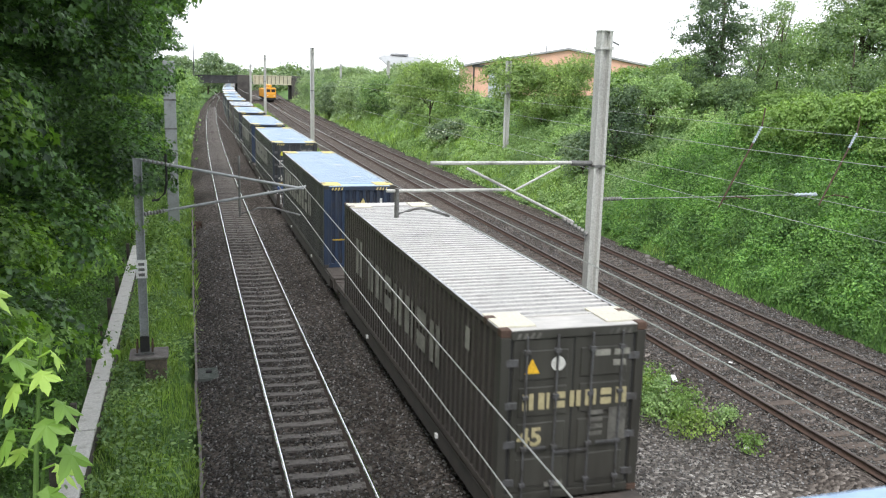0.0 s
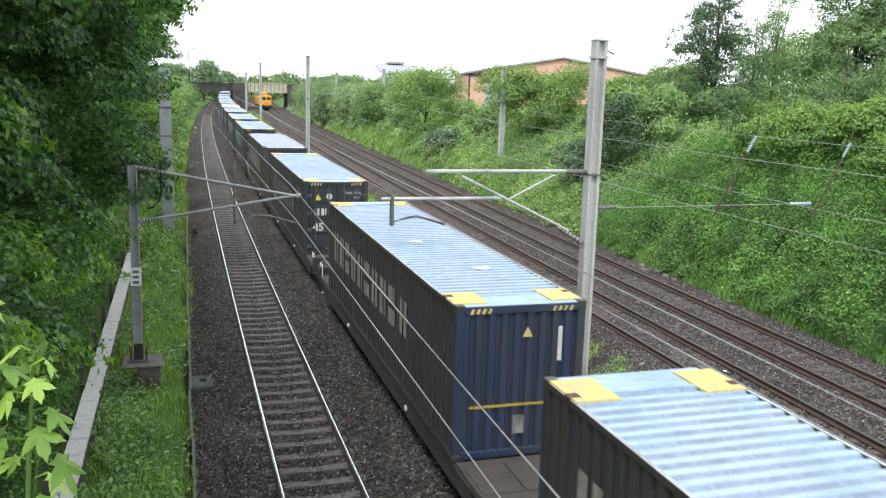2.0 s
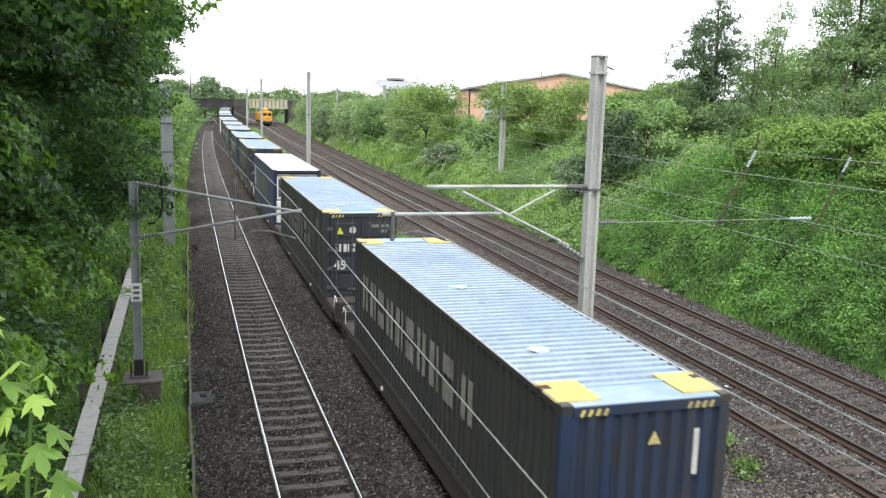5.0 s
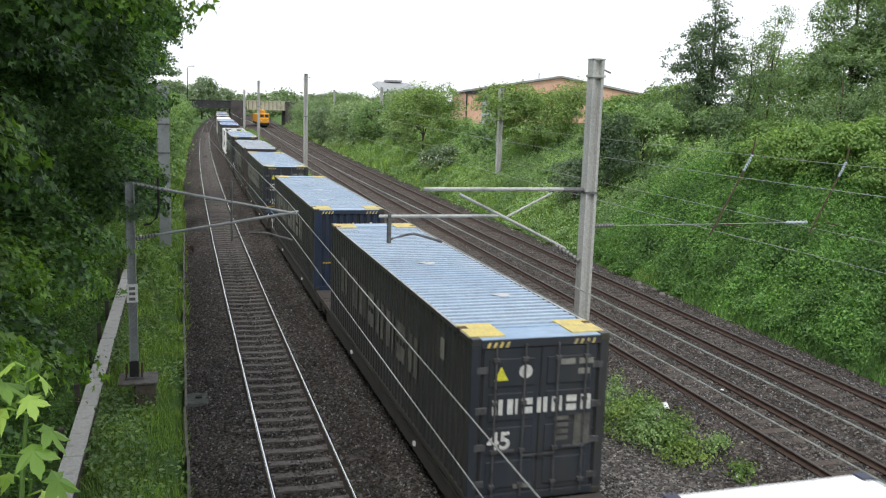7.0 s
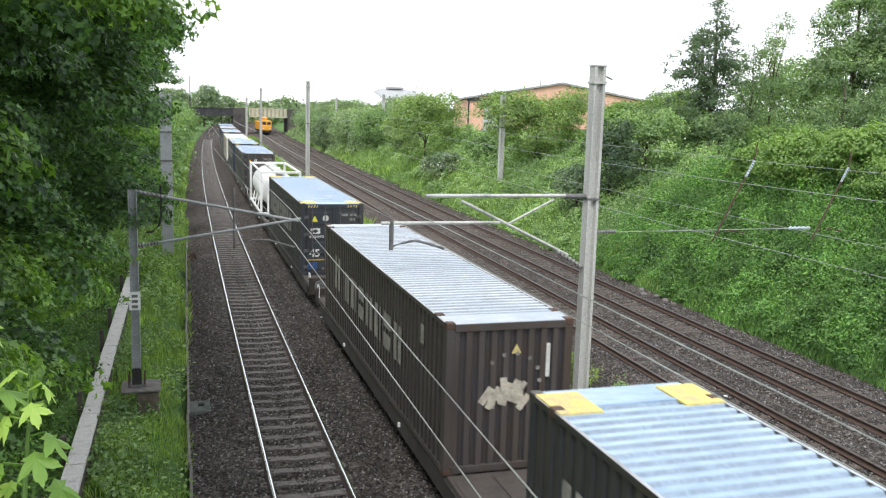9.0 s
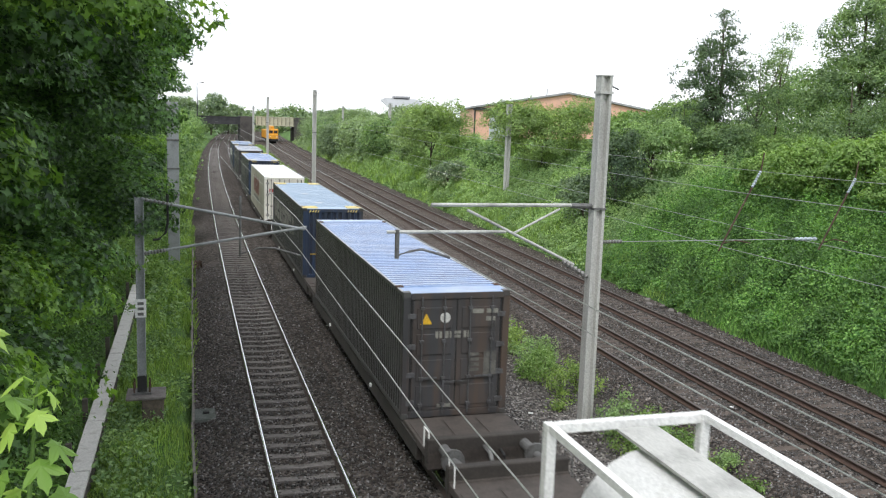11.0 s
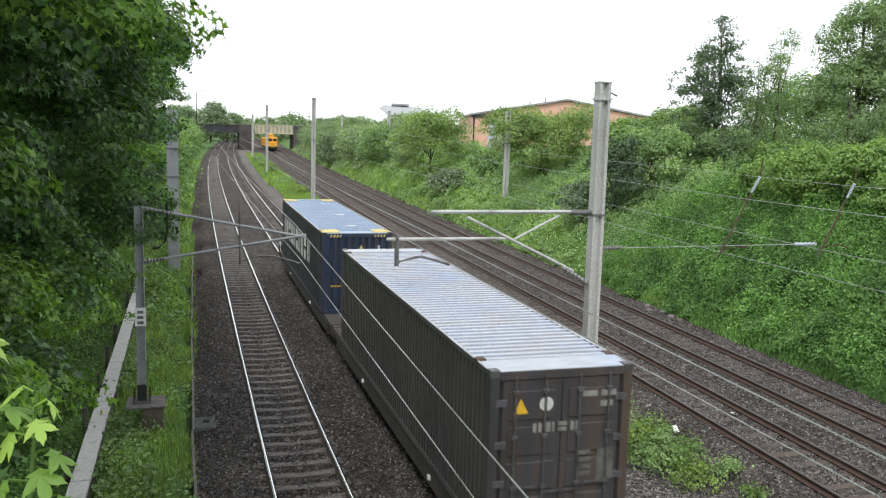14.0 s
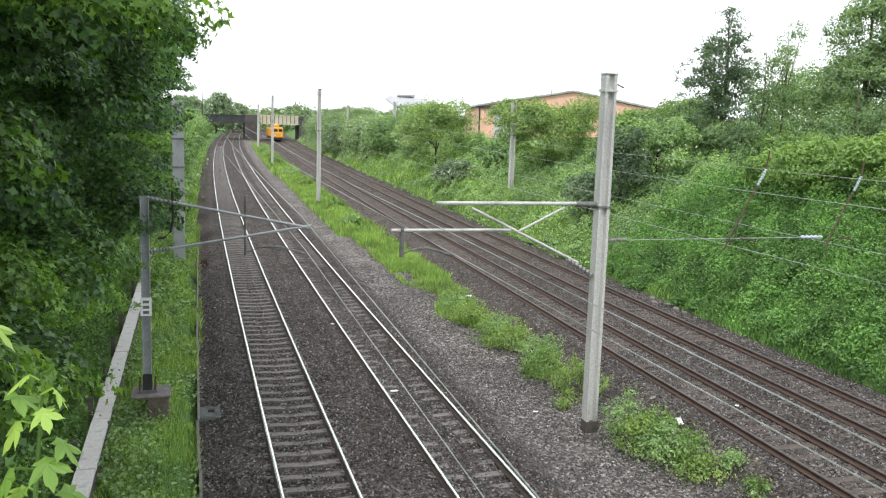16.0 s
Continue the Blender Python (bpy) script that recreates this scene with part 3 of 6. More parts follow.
def build_trough():
    ob = thing("cable_trough", pose(0, 0, 0), "pale weathered concrete cable trough with lids", "cable trough", kind="structure")
    rng = random.Random(6)
    me = None
    y = 9.0
    while y < 52:
        n = 3.0
        a = -4.66 + 0.0098 * y
        bm = blocks((-0.19, 0.19, 0.012, n - 0.012, 0.3, 0.38), bevel=0.012)
        if me is None:
            me = bpy.data.meshes.new("lid")
            bm.to_mesh(me)
            me.materials.append(CONCRETE)
        bm.free()
        lid = part("lid", me, None, ob)
        lid.matrix_basis = pose(a, y, -0.12 + rng.uniform(-0.01, 0.01), 0, 0, -0.56 + rng.uniform(-0.3, 0.3))
        p = part("post", blocks((-0.06, 0.06, -0.06, 0.06, -0.9, 0.55)), PLINTH, ob)
        p.matrix_basis = pose(a - 0.3, y + 0.8, 0)
        y += n
    part("channel", blocks((-0.17, 0.17, 9, 52, -0.9, 0.17)), PLINTH, ob).matrix_basis = pose(-4.62, 0, 0, 0, 0, -0.56)


build_trough()

edge = thing("edging_board", pose(0, 0, 0), "thin brown timber edging along the ballast", "edging", kind="structure")
for k in range(12):
    y = 12 + k * 3.2
    xa = x_one(y) - 2.32
    e = part("board", blocks((-0.03, 0.03, 0, 3.18, -0.4, -0.13)), SLEEPER, edge)
    e.matrix_basis = pose(xa + 0.003 * y * k / 12, y, 0, 0, 0, random.Random(k).uniform(-0.8, 0.3))

COVER = worn("grey_green_cover", (0.15, 0.165, 0.15), (0.1, 0.115, 0.1), 0.5, 0.8, 0, 4)
cover = thing("inspection_cover", pose(-1.92, 22.7, -0.38), "square grey-green ribbed inspection cover", "cover")
part("frame", blocks((-0.36, 0.36, -0.4, 0.4, -0.3, 0.06), bevel=0.01), COVER, cover)
for k in range(9):
    part("rib", blocks((-0.33, 0.33, -0.37 + k * 0.085, -0.33 + k * 0.085, 0.06, 0.08)), COVER, cover)
part("lug", blocks((-0.08, 0.08, -0.1, 0.02, 0.086, 0.13)), BLACK, cover)

MOVERS = []
# ---- the container train ----
SPEED, GAIN, DECK = 26.234, 0.0208, 0.79
LONG, WIDE, HIGH = 13.716, 2.5, 2.896
STARTS = (-7.4, 12.02, 29.76, 49.02, 66.54, 86.07, 103.62, 123.14, 141.08, 160.2, 177.6, 197.16, 214.32, 233.93, 251.51, 271.3, 288.75, 308.05, 325.52, 345.46, 362.57, 381.82, 399.43)


def paint(name, colour, dirt, amount, rough=0.45):
    """Container paint: streaks of grime that run down, and rust specks."""
    def build(n, l, p):
        streak = noise_node(n, l, 2.2, 6, (1.5, 1.5, 0.12))
        cloudy = noise_node(n, l, 0.5, 4)
        speck = noise_node(n, l, 14, 5, rough=0.75)
        f1 = ramp_node(n, l, streak.outputs[0], [(0.6 - 0.35 * amount, (0, 0, 0)), (0.85 - 0.3 * amount, (1, 1, 1))])
        c = mix_node(n, l, f1.outputs[0], colour, dirt)
        f2 = ramp_node(n, l, cloudy.outputs[0], [(0.35, (0.78, 0.78, 0.78)), (0.65, (1.12, 1.12, 1.12))])
        c = mix_node(n, l, 1.0, c, f2.outputs[0], "MULTIPLY")
        f3 = ramp_node(n, l, speck.outputs[0], [(0.66, (0, 0, 0)), (0.74, (1, 1, 1))])
        c = mix_node(n, l, f3.outputs[0], c, tuple(0.5 * a + 0.5 * b for a, b in zip(dirt, (0.12, 0.06, 0.035))))
        l.new(c, p.inputs["Base Color"])
        p.inputs["Roughness"].default_value = rough
        bump(n, l, speck.outputs[0], p, 0.1, 0.01)
    return material(name, build)


def roof_paint(name, colour, pale, rust, patch=0.5):
    """Roof sheet: chalky faded paint, paled further for sky light, with worn patches, rubbed ridges and some rust."""
    def build(n, l, p):
        a = noise_node(n, l, 0.45, 5, (1, 0.6, 1))
        b = noise_node(n, l, 5, 5, (0.5, 2.5, 1), 0.7)
        info = n.new("ShaderNodeObjectInfo")
        tc = [x for x in n if x.bl_idname == "ShaderNodeTexCoord"]
        add = n.new("ShaderNodeVectorMath")
        add.operation = "ADD"
        scl = n.new("ShaderNodeVectorMath")
        scl.operation = "SCALE"
        scl.inputs["Scale"].default_value = 40
        cmb = n.new("ShaderNodeCombineXYZ")
        l.new(info.outputs["Random"], cmb.inputs[0])
        l.new(info.outputs["Random"], cmb.inputs[1])
        l.new(cmb.outputs[0], scl.inputs[0])
        l.new(tc[0].outputs["Object"], add.inputs[0])
        l.new(scl.outputs[0], add.inputs[1])
        l.new(add.outputs[0], [x for x in n if x.bl_idname == "ShaderNodeMapping"][0].inputs[0])
        f = ramp_node(n, l, a.outputs[0], [(0.5 - 0.25 * patch, (0, 0, 0)), (0.72 - 0.2 * patch, (1, 1, 1))])
        c = mix_node(n, l, f.outputs[0], colour, pale)
        g = ramp_node(n, l, b.outputs[0], [(0.3, (0.72, 0.72, 0.72)), (0.62, (1.08, 1.08, 1.08))])
        c = mix_node(n, l, 1.0, c, g.outputs[0], "MULTIPLY")
        h = ramp_node(n, l, b.outputs[0], [(0.66, (0, 0, 0)), (0.74, (1, 1, 1))])
        c = mix_node(n, l, h.outputs[0], c, rust)
        l.new(c, p.inputs["Base Color"])
        p.inputs["Roughness"].default_value = 0.42
        bump(n, l, b.outputs[0], p, 0.1, 0.01)
    return material(name, build)


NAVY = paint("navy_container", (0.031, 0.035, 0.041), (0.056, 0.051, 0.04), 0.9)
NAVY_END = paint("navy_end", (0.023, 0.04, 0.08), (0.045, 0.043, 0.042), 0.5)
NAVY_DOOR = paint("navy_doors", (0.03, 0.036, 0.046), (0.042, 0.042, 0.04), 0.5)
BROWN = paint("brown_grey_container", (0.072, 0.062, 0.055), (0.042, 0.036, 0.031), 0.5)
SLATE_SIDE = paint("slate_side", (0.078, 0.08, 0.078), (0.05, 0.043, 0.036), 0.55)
BROWN_END = paint("grey_brown_end", (0.068, 0.06, 0.058), (0.06, 0.043, 0.033), 0.6)
OLIVE = paint("olive_grey_doors", (0.048, 0.047, 0.04), (0.03, 0.028, 0.024), 0.5)
REEFER = paint("royal_blue_container", (0.02, 0.03, 0.085), (0.03, 0.035, 0.055), 0.5)
# side cream is painted darker than the doors for shade, besides its grime
CREAM = paint("shaded_cream_paint", (0.31, 0.29, 0.235), (0.235, 0.215, 0.17), 0.35)
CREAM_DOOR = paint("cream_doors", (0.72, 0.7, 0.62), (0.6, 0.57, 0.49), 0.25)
SLATE = paint("slate_doors", (0.045, 0.045, 0.048), (0.08, 0.055, 0.04), 0.5)
# roof tones hold sky brightness as well as fading, so they outshine the sides
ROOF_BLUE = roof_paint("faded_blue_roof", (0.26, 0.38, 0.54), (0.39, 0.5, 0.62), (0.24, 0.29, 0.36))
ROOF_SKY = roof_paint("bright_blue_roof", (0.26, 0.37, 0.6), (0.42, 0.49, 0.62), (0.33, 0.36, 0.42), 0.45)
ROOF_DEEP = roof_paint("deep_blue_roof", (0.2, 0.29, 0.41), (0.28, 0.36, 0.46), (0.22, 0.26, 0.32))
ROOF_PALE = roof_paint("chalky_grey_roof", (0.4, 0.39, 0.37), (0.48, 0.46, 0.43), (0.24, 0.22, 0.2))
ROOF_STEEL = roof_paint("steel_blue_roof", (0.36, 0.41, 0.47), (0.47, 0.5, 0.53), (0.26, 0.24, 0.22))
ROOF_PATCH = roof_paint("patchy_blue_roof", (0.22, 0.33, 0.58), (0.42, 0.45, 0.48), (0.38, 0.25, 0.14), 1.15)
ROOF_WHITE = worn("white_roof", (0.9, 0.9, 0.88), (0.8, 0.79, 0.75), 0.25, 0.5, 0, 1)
YELLOW = worn("yellow_patch", (0.66, 0.53, 0.15), (0.45, 0.37, 0.2), 0.5, 0.6, 0, 3)
AMBER = worn("amber_paint", (0.7, 0.42, 0.02), (0.55, 0.33, 0.03), 0.3, 0.6, 0, 8)
OCHRE = worn("ochre_band", (0.45, 0.3, 0.04), (0.3, 0.2, 0.05), 0.5, 0.7, 0, 3)
FADED = worn("faded_white_print", (0.26, 0.255, 0.22), (0.13, 0.128, 0.115), 0.5, 0.7, 0, 2, (1, 1, 1), 18)
GHOST = worn("ghost_print", (0.14, 0.135, 0.12), (0.07, 0.068, 0.06), 0.55, 0.7, 0, 3, (1, 1, 1), 18)
PRINT = worn("white_print", (0.62, 0.62, 0.58), (0.4, 0.4, 0.37), 0.35, 0.7, 0, 4)
EMBLEM = worn("emblem_print", (0.5, 0.46, 0.38), (0.25, 0.22, 0.18), 0.5, 0.7, 0, 5)
RED = worn("red_print", (0.42, 0.03, 0.035), (0.3, 0.05, 0.05), 0.4, 0.6, 0, 4)
RED_SIDE = worn("dull_red_print", (0.2, 0.055, 0.045), (0.15, 0.07, 0.06), 0.5, 0.6, 0, 4)
GREY_PRINT = worn("grey_print", (0.16, 0.16, 0.16), (0.25, 0.25, 0.24), 0.4, 0.7, 0, 5)
WAGON = worn("grimy_wagon_steel", (0.05, 0.043, 0.037), (0.028, 0.025, 0.022), 0.5, 0.8, 0.1, 2)
WAGON_DECK = worn("brown_wagon_deck", (0.07, 0.058, 0.05), (0.04, 0.034, 0.03), 0.5, 0.85, 0, 3)
ROD = worn("door_rod_steel", (0.11, 0.11, 0.115), (0.06, 0.055, 0.05), 0.5, 0.5, 0.3, 6)
ROD_PALE = worn("galvanised_rod", (0.3, 0.29, 0.27), (0.2, 0.18, 0.16), 0.5, 0.5, 0.3, 6)

# sky light on the top face of the rails, painted as a pale tone
SKYLIT_EDGE = worn("skylit_rail_top", (0.42, 0.44, 0.45), (0.25, 0.25, 0.25), 0.5, 0.6, 0, 3)
SCUFF = worn("pale_scuff", (0.56, 0.58, 0.58), (0.42, 0.46, 0.5), 0.4, 0.7, 0, 5)
# grime in the pressed grooves, with the shade of the ribs painted in too
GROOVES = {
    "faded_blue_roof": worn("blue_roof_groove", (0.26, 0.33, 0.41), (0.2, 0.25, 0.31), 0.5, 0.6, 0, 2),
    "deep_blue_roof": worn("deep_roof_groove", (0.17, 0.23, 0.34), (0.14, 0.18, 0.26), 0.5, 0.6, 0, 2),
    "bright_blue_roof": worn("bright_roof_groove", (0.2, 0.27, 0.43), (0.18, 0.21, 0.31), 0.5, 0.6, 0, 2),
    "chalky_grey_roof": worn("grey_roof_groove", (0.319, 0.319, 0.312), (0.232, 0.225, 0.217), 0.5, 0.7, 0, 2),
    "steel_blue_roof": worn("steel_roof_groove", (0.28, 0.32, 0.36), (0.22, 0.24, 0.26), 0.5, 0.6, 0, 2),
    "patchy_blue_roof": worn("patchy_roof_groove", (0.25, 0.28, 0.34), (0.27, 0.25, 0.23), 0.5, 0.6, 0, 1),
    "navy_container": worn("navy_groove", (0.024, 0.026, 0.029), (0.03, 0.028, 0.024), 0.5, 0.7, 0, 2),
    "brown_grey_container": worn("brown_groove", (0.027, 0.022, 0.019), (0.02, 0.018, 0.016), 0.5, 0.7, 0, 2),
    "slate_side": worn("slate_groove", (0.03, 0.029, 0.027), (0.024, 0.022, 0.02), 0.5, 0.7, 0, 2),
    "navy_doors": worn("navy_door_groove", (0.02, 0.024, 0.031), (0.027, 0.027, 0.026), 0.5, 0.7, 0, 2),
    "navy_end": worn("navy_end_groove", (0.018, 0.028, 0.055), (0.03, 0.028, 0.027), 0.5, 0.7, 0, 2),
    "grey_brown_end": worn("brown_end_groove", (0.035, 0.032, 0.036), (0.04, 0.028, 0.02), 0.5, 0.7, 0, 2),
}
STAIN = worn("rain_stain", (0.6, 0.58, 0.52), (0.42, 0.38, 0.32), 0.5, 0.8, 0, 4)
LEMON = worn("lemon_paint", (0.68, 0.66, 0.05), (0.5, 0.48, 0.06), 0.3, 0.6, 0, 8)
BLUE_BARE = worn("rubbed_blue_paint", (0.035, 0.09, 0.27), (0.03, 0.05, 0.1), 0.5, 0.5, 0, 5)
SIDE_PRINT = worn("dull_side_print", (0.2, 0.195, 0.17), (0.1, 0.098, 0.085), 0.5, 0.7, 0, 2, (1, 1, 1), 18)
CACHE = {}


def cached(key, mat, make, groove=None):
    """Mesh data shared by alike parts."""
    k = (key, mat.name)
    if k not in CACHE:
        bm = make()
        me = bpy.data.meshes.new(key)
        bm.to_mesh(me)
        bm.free()
        me.materials.append(mat)
        if groove:
            me.materials.append(groove)
        CACHE[k] = me
    return CACHE[k]


def ribbed(u0, u1, waves, depth, put, v0, v1, flat=0.44):
    """A sheet pressed in trapezoid waves along u; put(u, v, d) gives the place, d the depth inwards."""
    bm = bmesh.new()
    step = (u1 - u0) / waves
    us = []
    for k in range(waves):
        a = u0 + k * step
        us += [(a, 0), (a + step * flat, 0), (a + step * (flat + 0.14), depth), (a + step * 0.86, depth)]
    us.append((u1, 0))
    lo = [bm.verts.new(put(u, v0, d)) for u, d in us]
    hi = [bm.verts.new(put(u, v1, d)) for u, d in us]
    for i in range(len(us) - 1):
        # groove floor and the viewer-facing slope take the tone with shade painted in
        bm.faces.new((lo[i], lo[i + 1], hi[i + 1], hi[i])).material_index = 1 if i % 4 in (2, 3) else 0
    return bm


HL, HW = LONG / 2, WIDE / 2


def word(parent, mat, count, start, step, size, z, put, gaps=(), name="print_bar"):
    """A row of plain bars in the colour of a worn print."""
    for k in range(count):
        if k in gaps:
            continue
        a, h = start + k * step, size
        w = abs(step) * 0.7
        shape = k * 5 % 3
        if shape == 0:      # two upright bars
            items = [(0, w * 0.4, 0, h), (w * 0.6, w, 0, h)]
        elif shape == 1:    # two stacked blocks
            items = [(0, w, 0, h * 0.42), (0, w, h * 0.58, h)]
        else:               # a wide and a slim bar
            items = [(0, w * 0.55, 0, h), (w * 0.75, w, 0, h)]
        bm = bmesh.new()
        for u0, u1, v0, v1 in items:
            vs = [put(a + (u0 if step > 0 else -u0), z + v0), put(a + (u1 if step > 0 else -u1), z + v0), put(a + (u1 if step > 0 else -u1), z + v1), put(a + (u0 if step > 0 else -u0), z + v1)]
            bm.faces.new([bm.verts.new(v) for v in vs])
        part(name, bm, mat, parent)


def plate(parent, name, mat, x0, x1, z0, z1, y, label=""):
    return part(name, blocks((x0, x1, y - 0.006, y, z0, z1)), mat, parent, label)


def triangle(parent, mat, x, z, s, y):
    bm = bmesh.new()
    bm.faces.new([bm.verts.new(v) for v in ((x - s / 2, y, z), (x + s / 2, y, z), (x, y, z + s * 0.95))])
    part("warning_triangle", bm, mat, parent, "yellow warning triangle")


def text_mesh(body, size):
    cu = bpy.data.curves.new("digits", "FONT")
    cu.body, cu.size, cu.offset = body, size, 0.012
    tmp = new("digits_tmp", cu)
    dg = bpy.context.evaluated_depsgraph_get()
    me = bpy.data.meshes.new_from_object(tmp.evaluated_get(dg))
    bpy.data.objects.remove(tmp)
    return me


def container(index, kind):
    """One 45 ft box: frame, ribbed sides, roof, and doors or a ribbed wall on the leading end."""
    style = STYLES[kind]
    side, end, roof, high = style["side"], style["end"], style["roof"], style.get("high", HIGH)
    doors = index % 2 == 1
    ob = thing("shipping_container", pose(0, 0, 0), style["label"], "container", "containers on the train")
    if index == len(CONSIST) - 1:
        roof, side = ROOF_DEEP, NAVY_DOOR
    if doors and kind != "reefer":
        end = style["door"]
    waves = style.get("waves", 46)
    depth = style.get("depth", 0.036)
    z0, z1 = 0.14, high - 0.1
    for s, nm in ((-1, "side_panel"), (1, "side_panel")):
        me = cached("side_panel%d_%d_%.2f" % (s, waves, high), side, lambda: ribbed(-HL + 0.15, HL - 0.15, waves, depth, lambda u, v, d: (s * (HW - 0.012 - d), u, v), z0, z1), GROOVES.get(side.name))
        part("side_panel", me, None, ob)
        part("bottom_rail", cached("bottom_rail%d" % s, side, lambda: blocks((min(s * HW, s * (HW - 0.06)), max(s * HW, s * (HW - 0.06)), -HL + 0.15, HL - 0.15, 0.02, z0), bevel=0.006)), None, ob)
        part("top_rail", cached("top_rail%d_%.2f" % (s, high), style.get("rail", side), lambda: blocks((min(s * HW, s * (HW - 0.06)), max(s * HW, s * (HW - 0.06)), -HL + 0.15, HL - 0.15, z1, high - 0.01), bevel=0.006)), None, ob)
        # thin plate added to show the rail's top face lit by the sky
        part("rail_cap", cached("rail_cap%d_%.2f" % (s, high), SKYLIT_EDGE, lambda: blocks((min(s * (HW - 0.005), s * (HW - 0.055)), max(s * (HW - 0.005), s * (HW - 0.055)), -HL + 0.2, HL - 0.2, high - 0.01, high - 0.005))), None, ob)
    if kind in ("navy", "sky", "russell"):
        rs = random.Random(index)
        for q in range(2):
            sx, sy = rs.uniform(-0.5, 0.5), rs.uniform(-0.6, 0.4) + (0 if q == 0 else -4)
            bm = bmesh.new()
            bm.faces.new([bm.verts.new((sx + rs.uniform(0.75, 1.1) * 0.32 * math.cos(g * 0.9) * (1 if g % 2 else 0.5), sy + 0.2 * math.sin(g * 0.9) * rs.uniform(0.7, 1.2), high - 0.004)) for g in range(7)])
            part("paint_scuff", bm, SCUFF, ob, "pale worn patch on the roof")
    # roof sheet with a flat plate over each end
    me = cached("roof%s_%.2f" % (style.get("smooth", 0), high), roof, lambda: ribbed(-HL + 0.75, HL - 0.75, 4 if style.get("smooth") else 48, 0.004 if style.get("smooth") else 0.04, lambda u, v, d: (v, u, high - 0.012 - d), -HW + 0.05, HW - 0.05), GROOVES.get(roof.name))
    part("roof", me, None, ob)
    for e in (-1, 1):
        a, b = sorted((e * (HL - 0.02), e * (HL - 0.75)))
        part("roof_end_plate", cached("roof_end%d_%.2f" % (e, high), roof, lambda: blocks((-HW + 0.05, HW - 0.05, a, b, high - 0.04, high - 0.008), (-HW + 0.05, HW - 0.05, e * (HL - 0.72) - 0.03, e * (HL - 0.72) + 0.03, high - 0.04, high + 0.012), bevel=0.004)), None, ob)
        for s in (-1, 1):
            x0, x1 = sorted((s * (HW - 0.02), s * (HW - 0.64)))
            if style.get("patch", True):
                y0, y1 = sorted((e * (HL - 0.17), e * (HL - 0.98)))
                part("corner_plate", cached("corner_plate%d%d_%.2f" % (e, s, high), style.get("patch_mat", YELLOW), lambda: blocks((x0, x1, y0, y1, high - 0.02, high + 0.016), bevel=0.004)), None, ob, "yellow corner plate")
            c0, c1 = sorted((s * HW, s * (HW - 0.17)))
            d0, d1 = sorted((e * HL, e * (HL - 0.18)))
            for zc in (0.0, high - 0.118):
                part("corner_casting", cached("casting%d%d%d_%.2f" % (e, s, zc > 1, high), style.get("casting", RUST if kind in ("brown", "dirty") else side), lambda: blocks((c0, c1, d0, d1, zc, zc + 0.118 + (0.012 if zc > 1 else 0)), bevel=0.012)), None, ob)
            part("inner_casting", cached("inner%d%d_%.2f" % (e, s, high), RUST, lambda: blocks((min(s * HW, s * (HW - 0.17)), max(s * HW, s * (HW - 0.17)), e * 6.1 - 0.09, e * 6.1 + 0.09, high - 0.11, high + 0.02), bevel=0.012)), None, ob, "rusty lifting casting") if kind not in ("cream", "reefer") else None
            part("corner_post", cached("post%d%d_%.2f" % (e, s, high), end, lambda: blocks((c0 + 0.004, c1 - 0.004, d0 + 0.004, d1 - 0.03, 0.118, high - 0.118), bevel=0.01)), None, ob)
        part("end_sill", cached("sill%d_%.2f" % (e, high), end, lambda: blocks((-HW + 0.17, HW - 0.17, min(e * HL, e * (HL - 0.1)), max(e * HL, e * (HL - 0.1)), 0.02, 0.16), bevel=0.006)), None, ob)
        part("end_header", cached("header%d_%.2f" % (e, high), end, lambda: blocks((-HW + 0.17, HW - 0.17, min(e * HL, e * (HL - 0.1)), max(e * HL, e * (HL - 0.1)), high - 0.16, high - 0.02), bevel=0.006)), None, ob)
    # hazard bars on the leading header
    if style.get("patch", True):
        for s in (-1, 1):
            for k in range(4):
                xx = s * (HW - 0.3 - k * 0.11)
                bm = bmesh.new()
                bm.faces.new([bm.verts.new(v) for v in ((xx - 0.045, -HL - 0.003, high - 0.15), (xx + 0.005, -HL - 0.003, high - 0.15), (xx + 0.045, -HL - 0.003, high - 0.06), (xx - 0.005, -HL - 0.003, high - 0.06))])
                part("hazard_bar", bm, GHOST if kind == "dirty" else YELLOW, ob)
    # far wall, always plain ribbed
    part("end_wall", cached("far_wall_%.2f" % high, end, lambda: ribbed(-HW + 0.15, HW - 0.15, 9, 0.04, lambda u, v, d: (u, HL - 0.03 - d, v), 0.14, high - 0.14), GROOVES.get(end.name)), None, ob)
    if kind == "reefer":
        reefer_end(ob, high)
    elif doors:
        door_end(ob, style, kind, high)
    else:
        part("end_wall", cached("end_wall_%.2f" % high, end, lambda: ribbed(-HW + 0.15, HW - 0.15, 9, 0.045, lambda u, v, d: (u, -HL + 0.02 + d, v), 0.14, high - 0.14), GROOVES.get(end.name)), None, ob)
        triangle(ob, YELLOW, 0.12, high - 0.62, 0.2, -HL + 0.012)
        plate(ob, "number_strip", PRINT, 0.72, 0.8, high - 1.1, high - 0.45, -HL + 0.014)
        if kind in ("navy", "sky"):
            plate(ob, "band", OCHRE, -0.95, 0.85, 0.98, 1.03, -HL + 0.016, "ochre band")
            plate(ob, "label_sheet", FADED, -0.1, 0.12, 0.45, 0.8, -HL + 0.014)
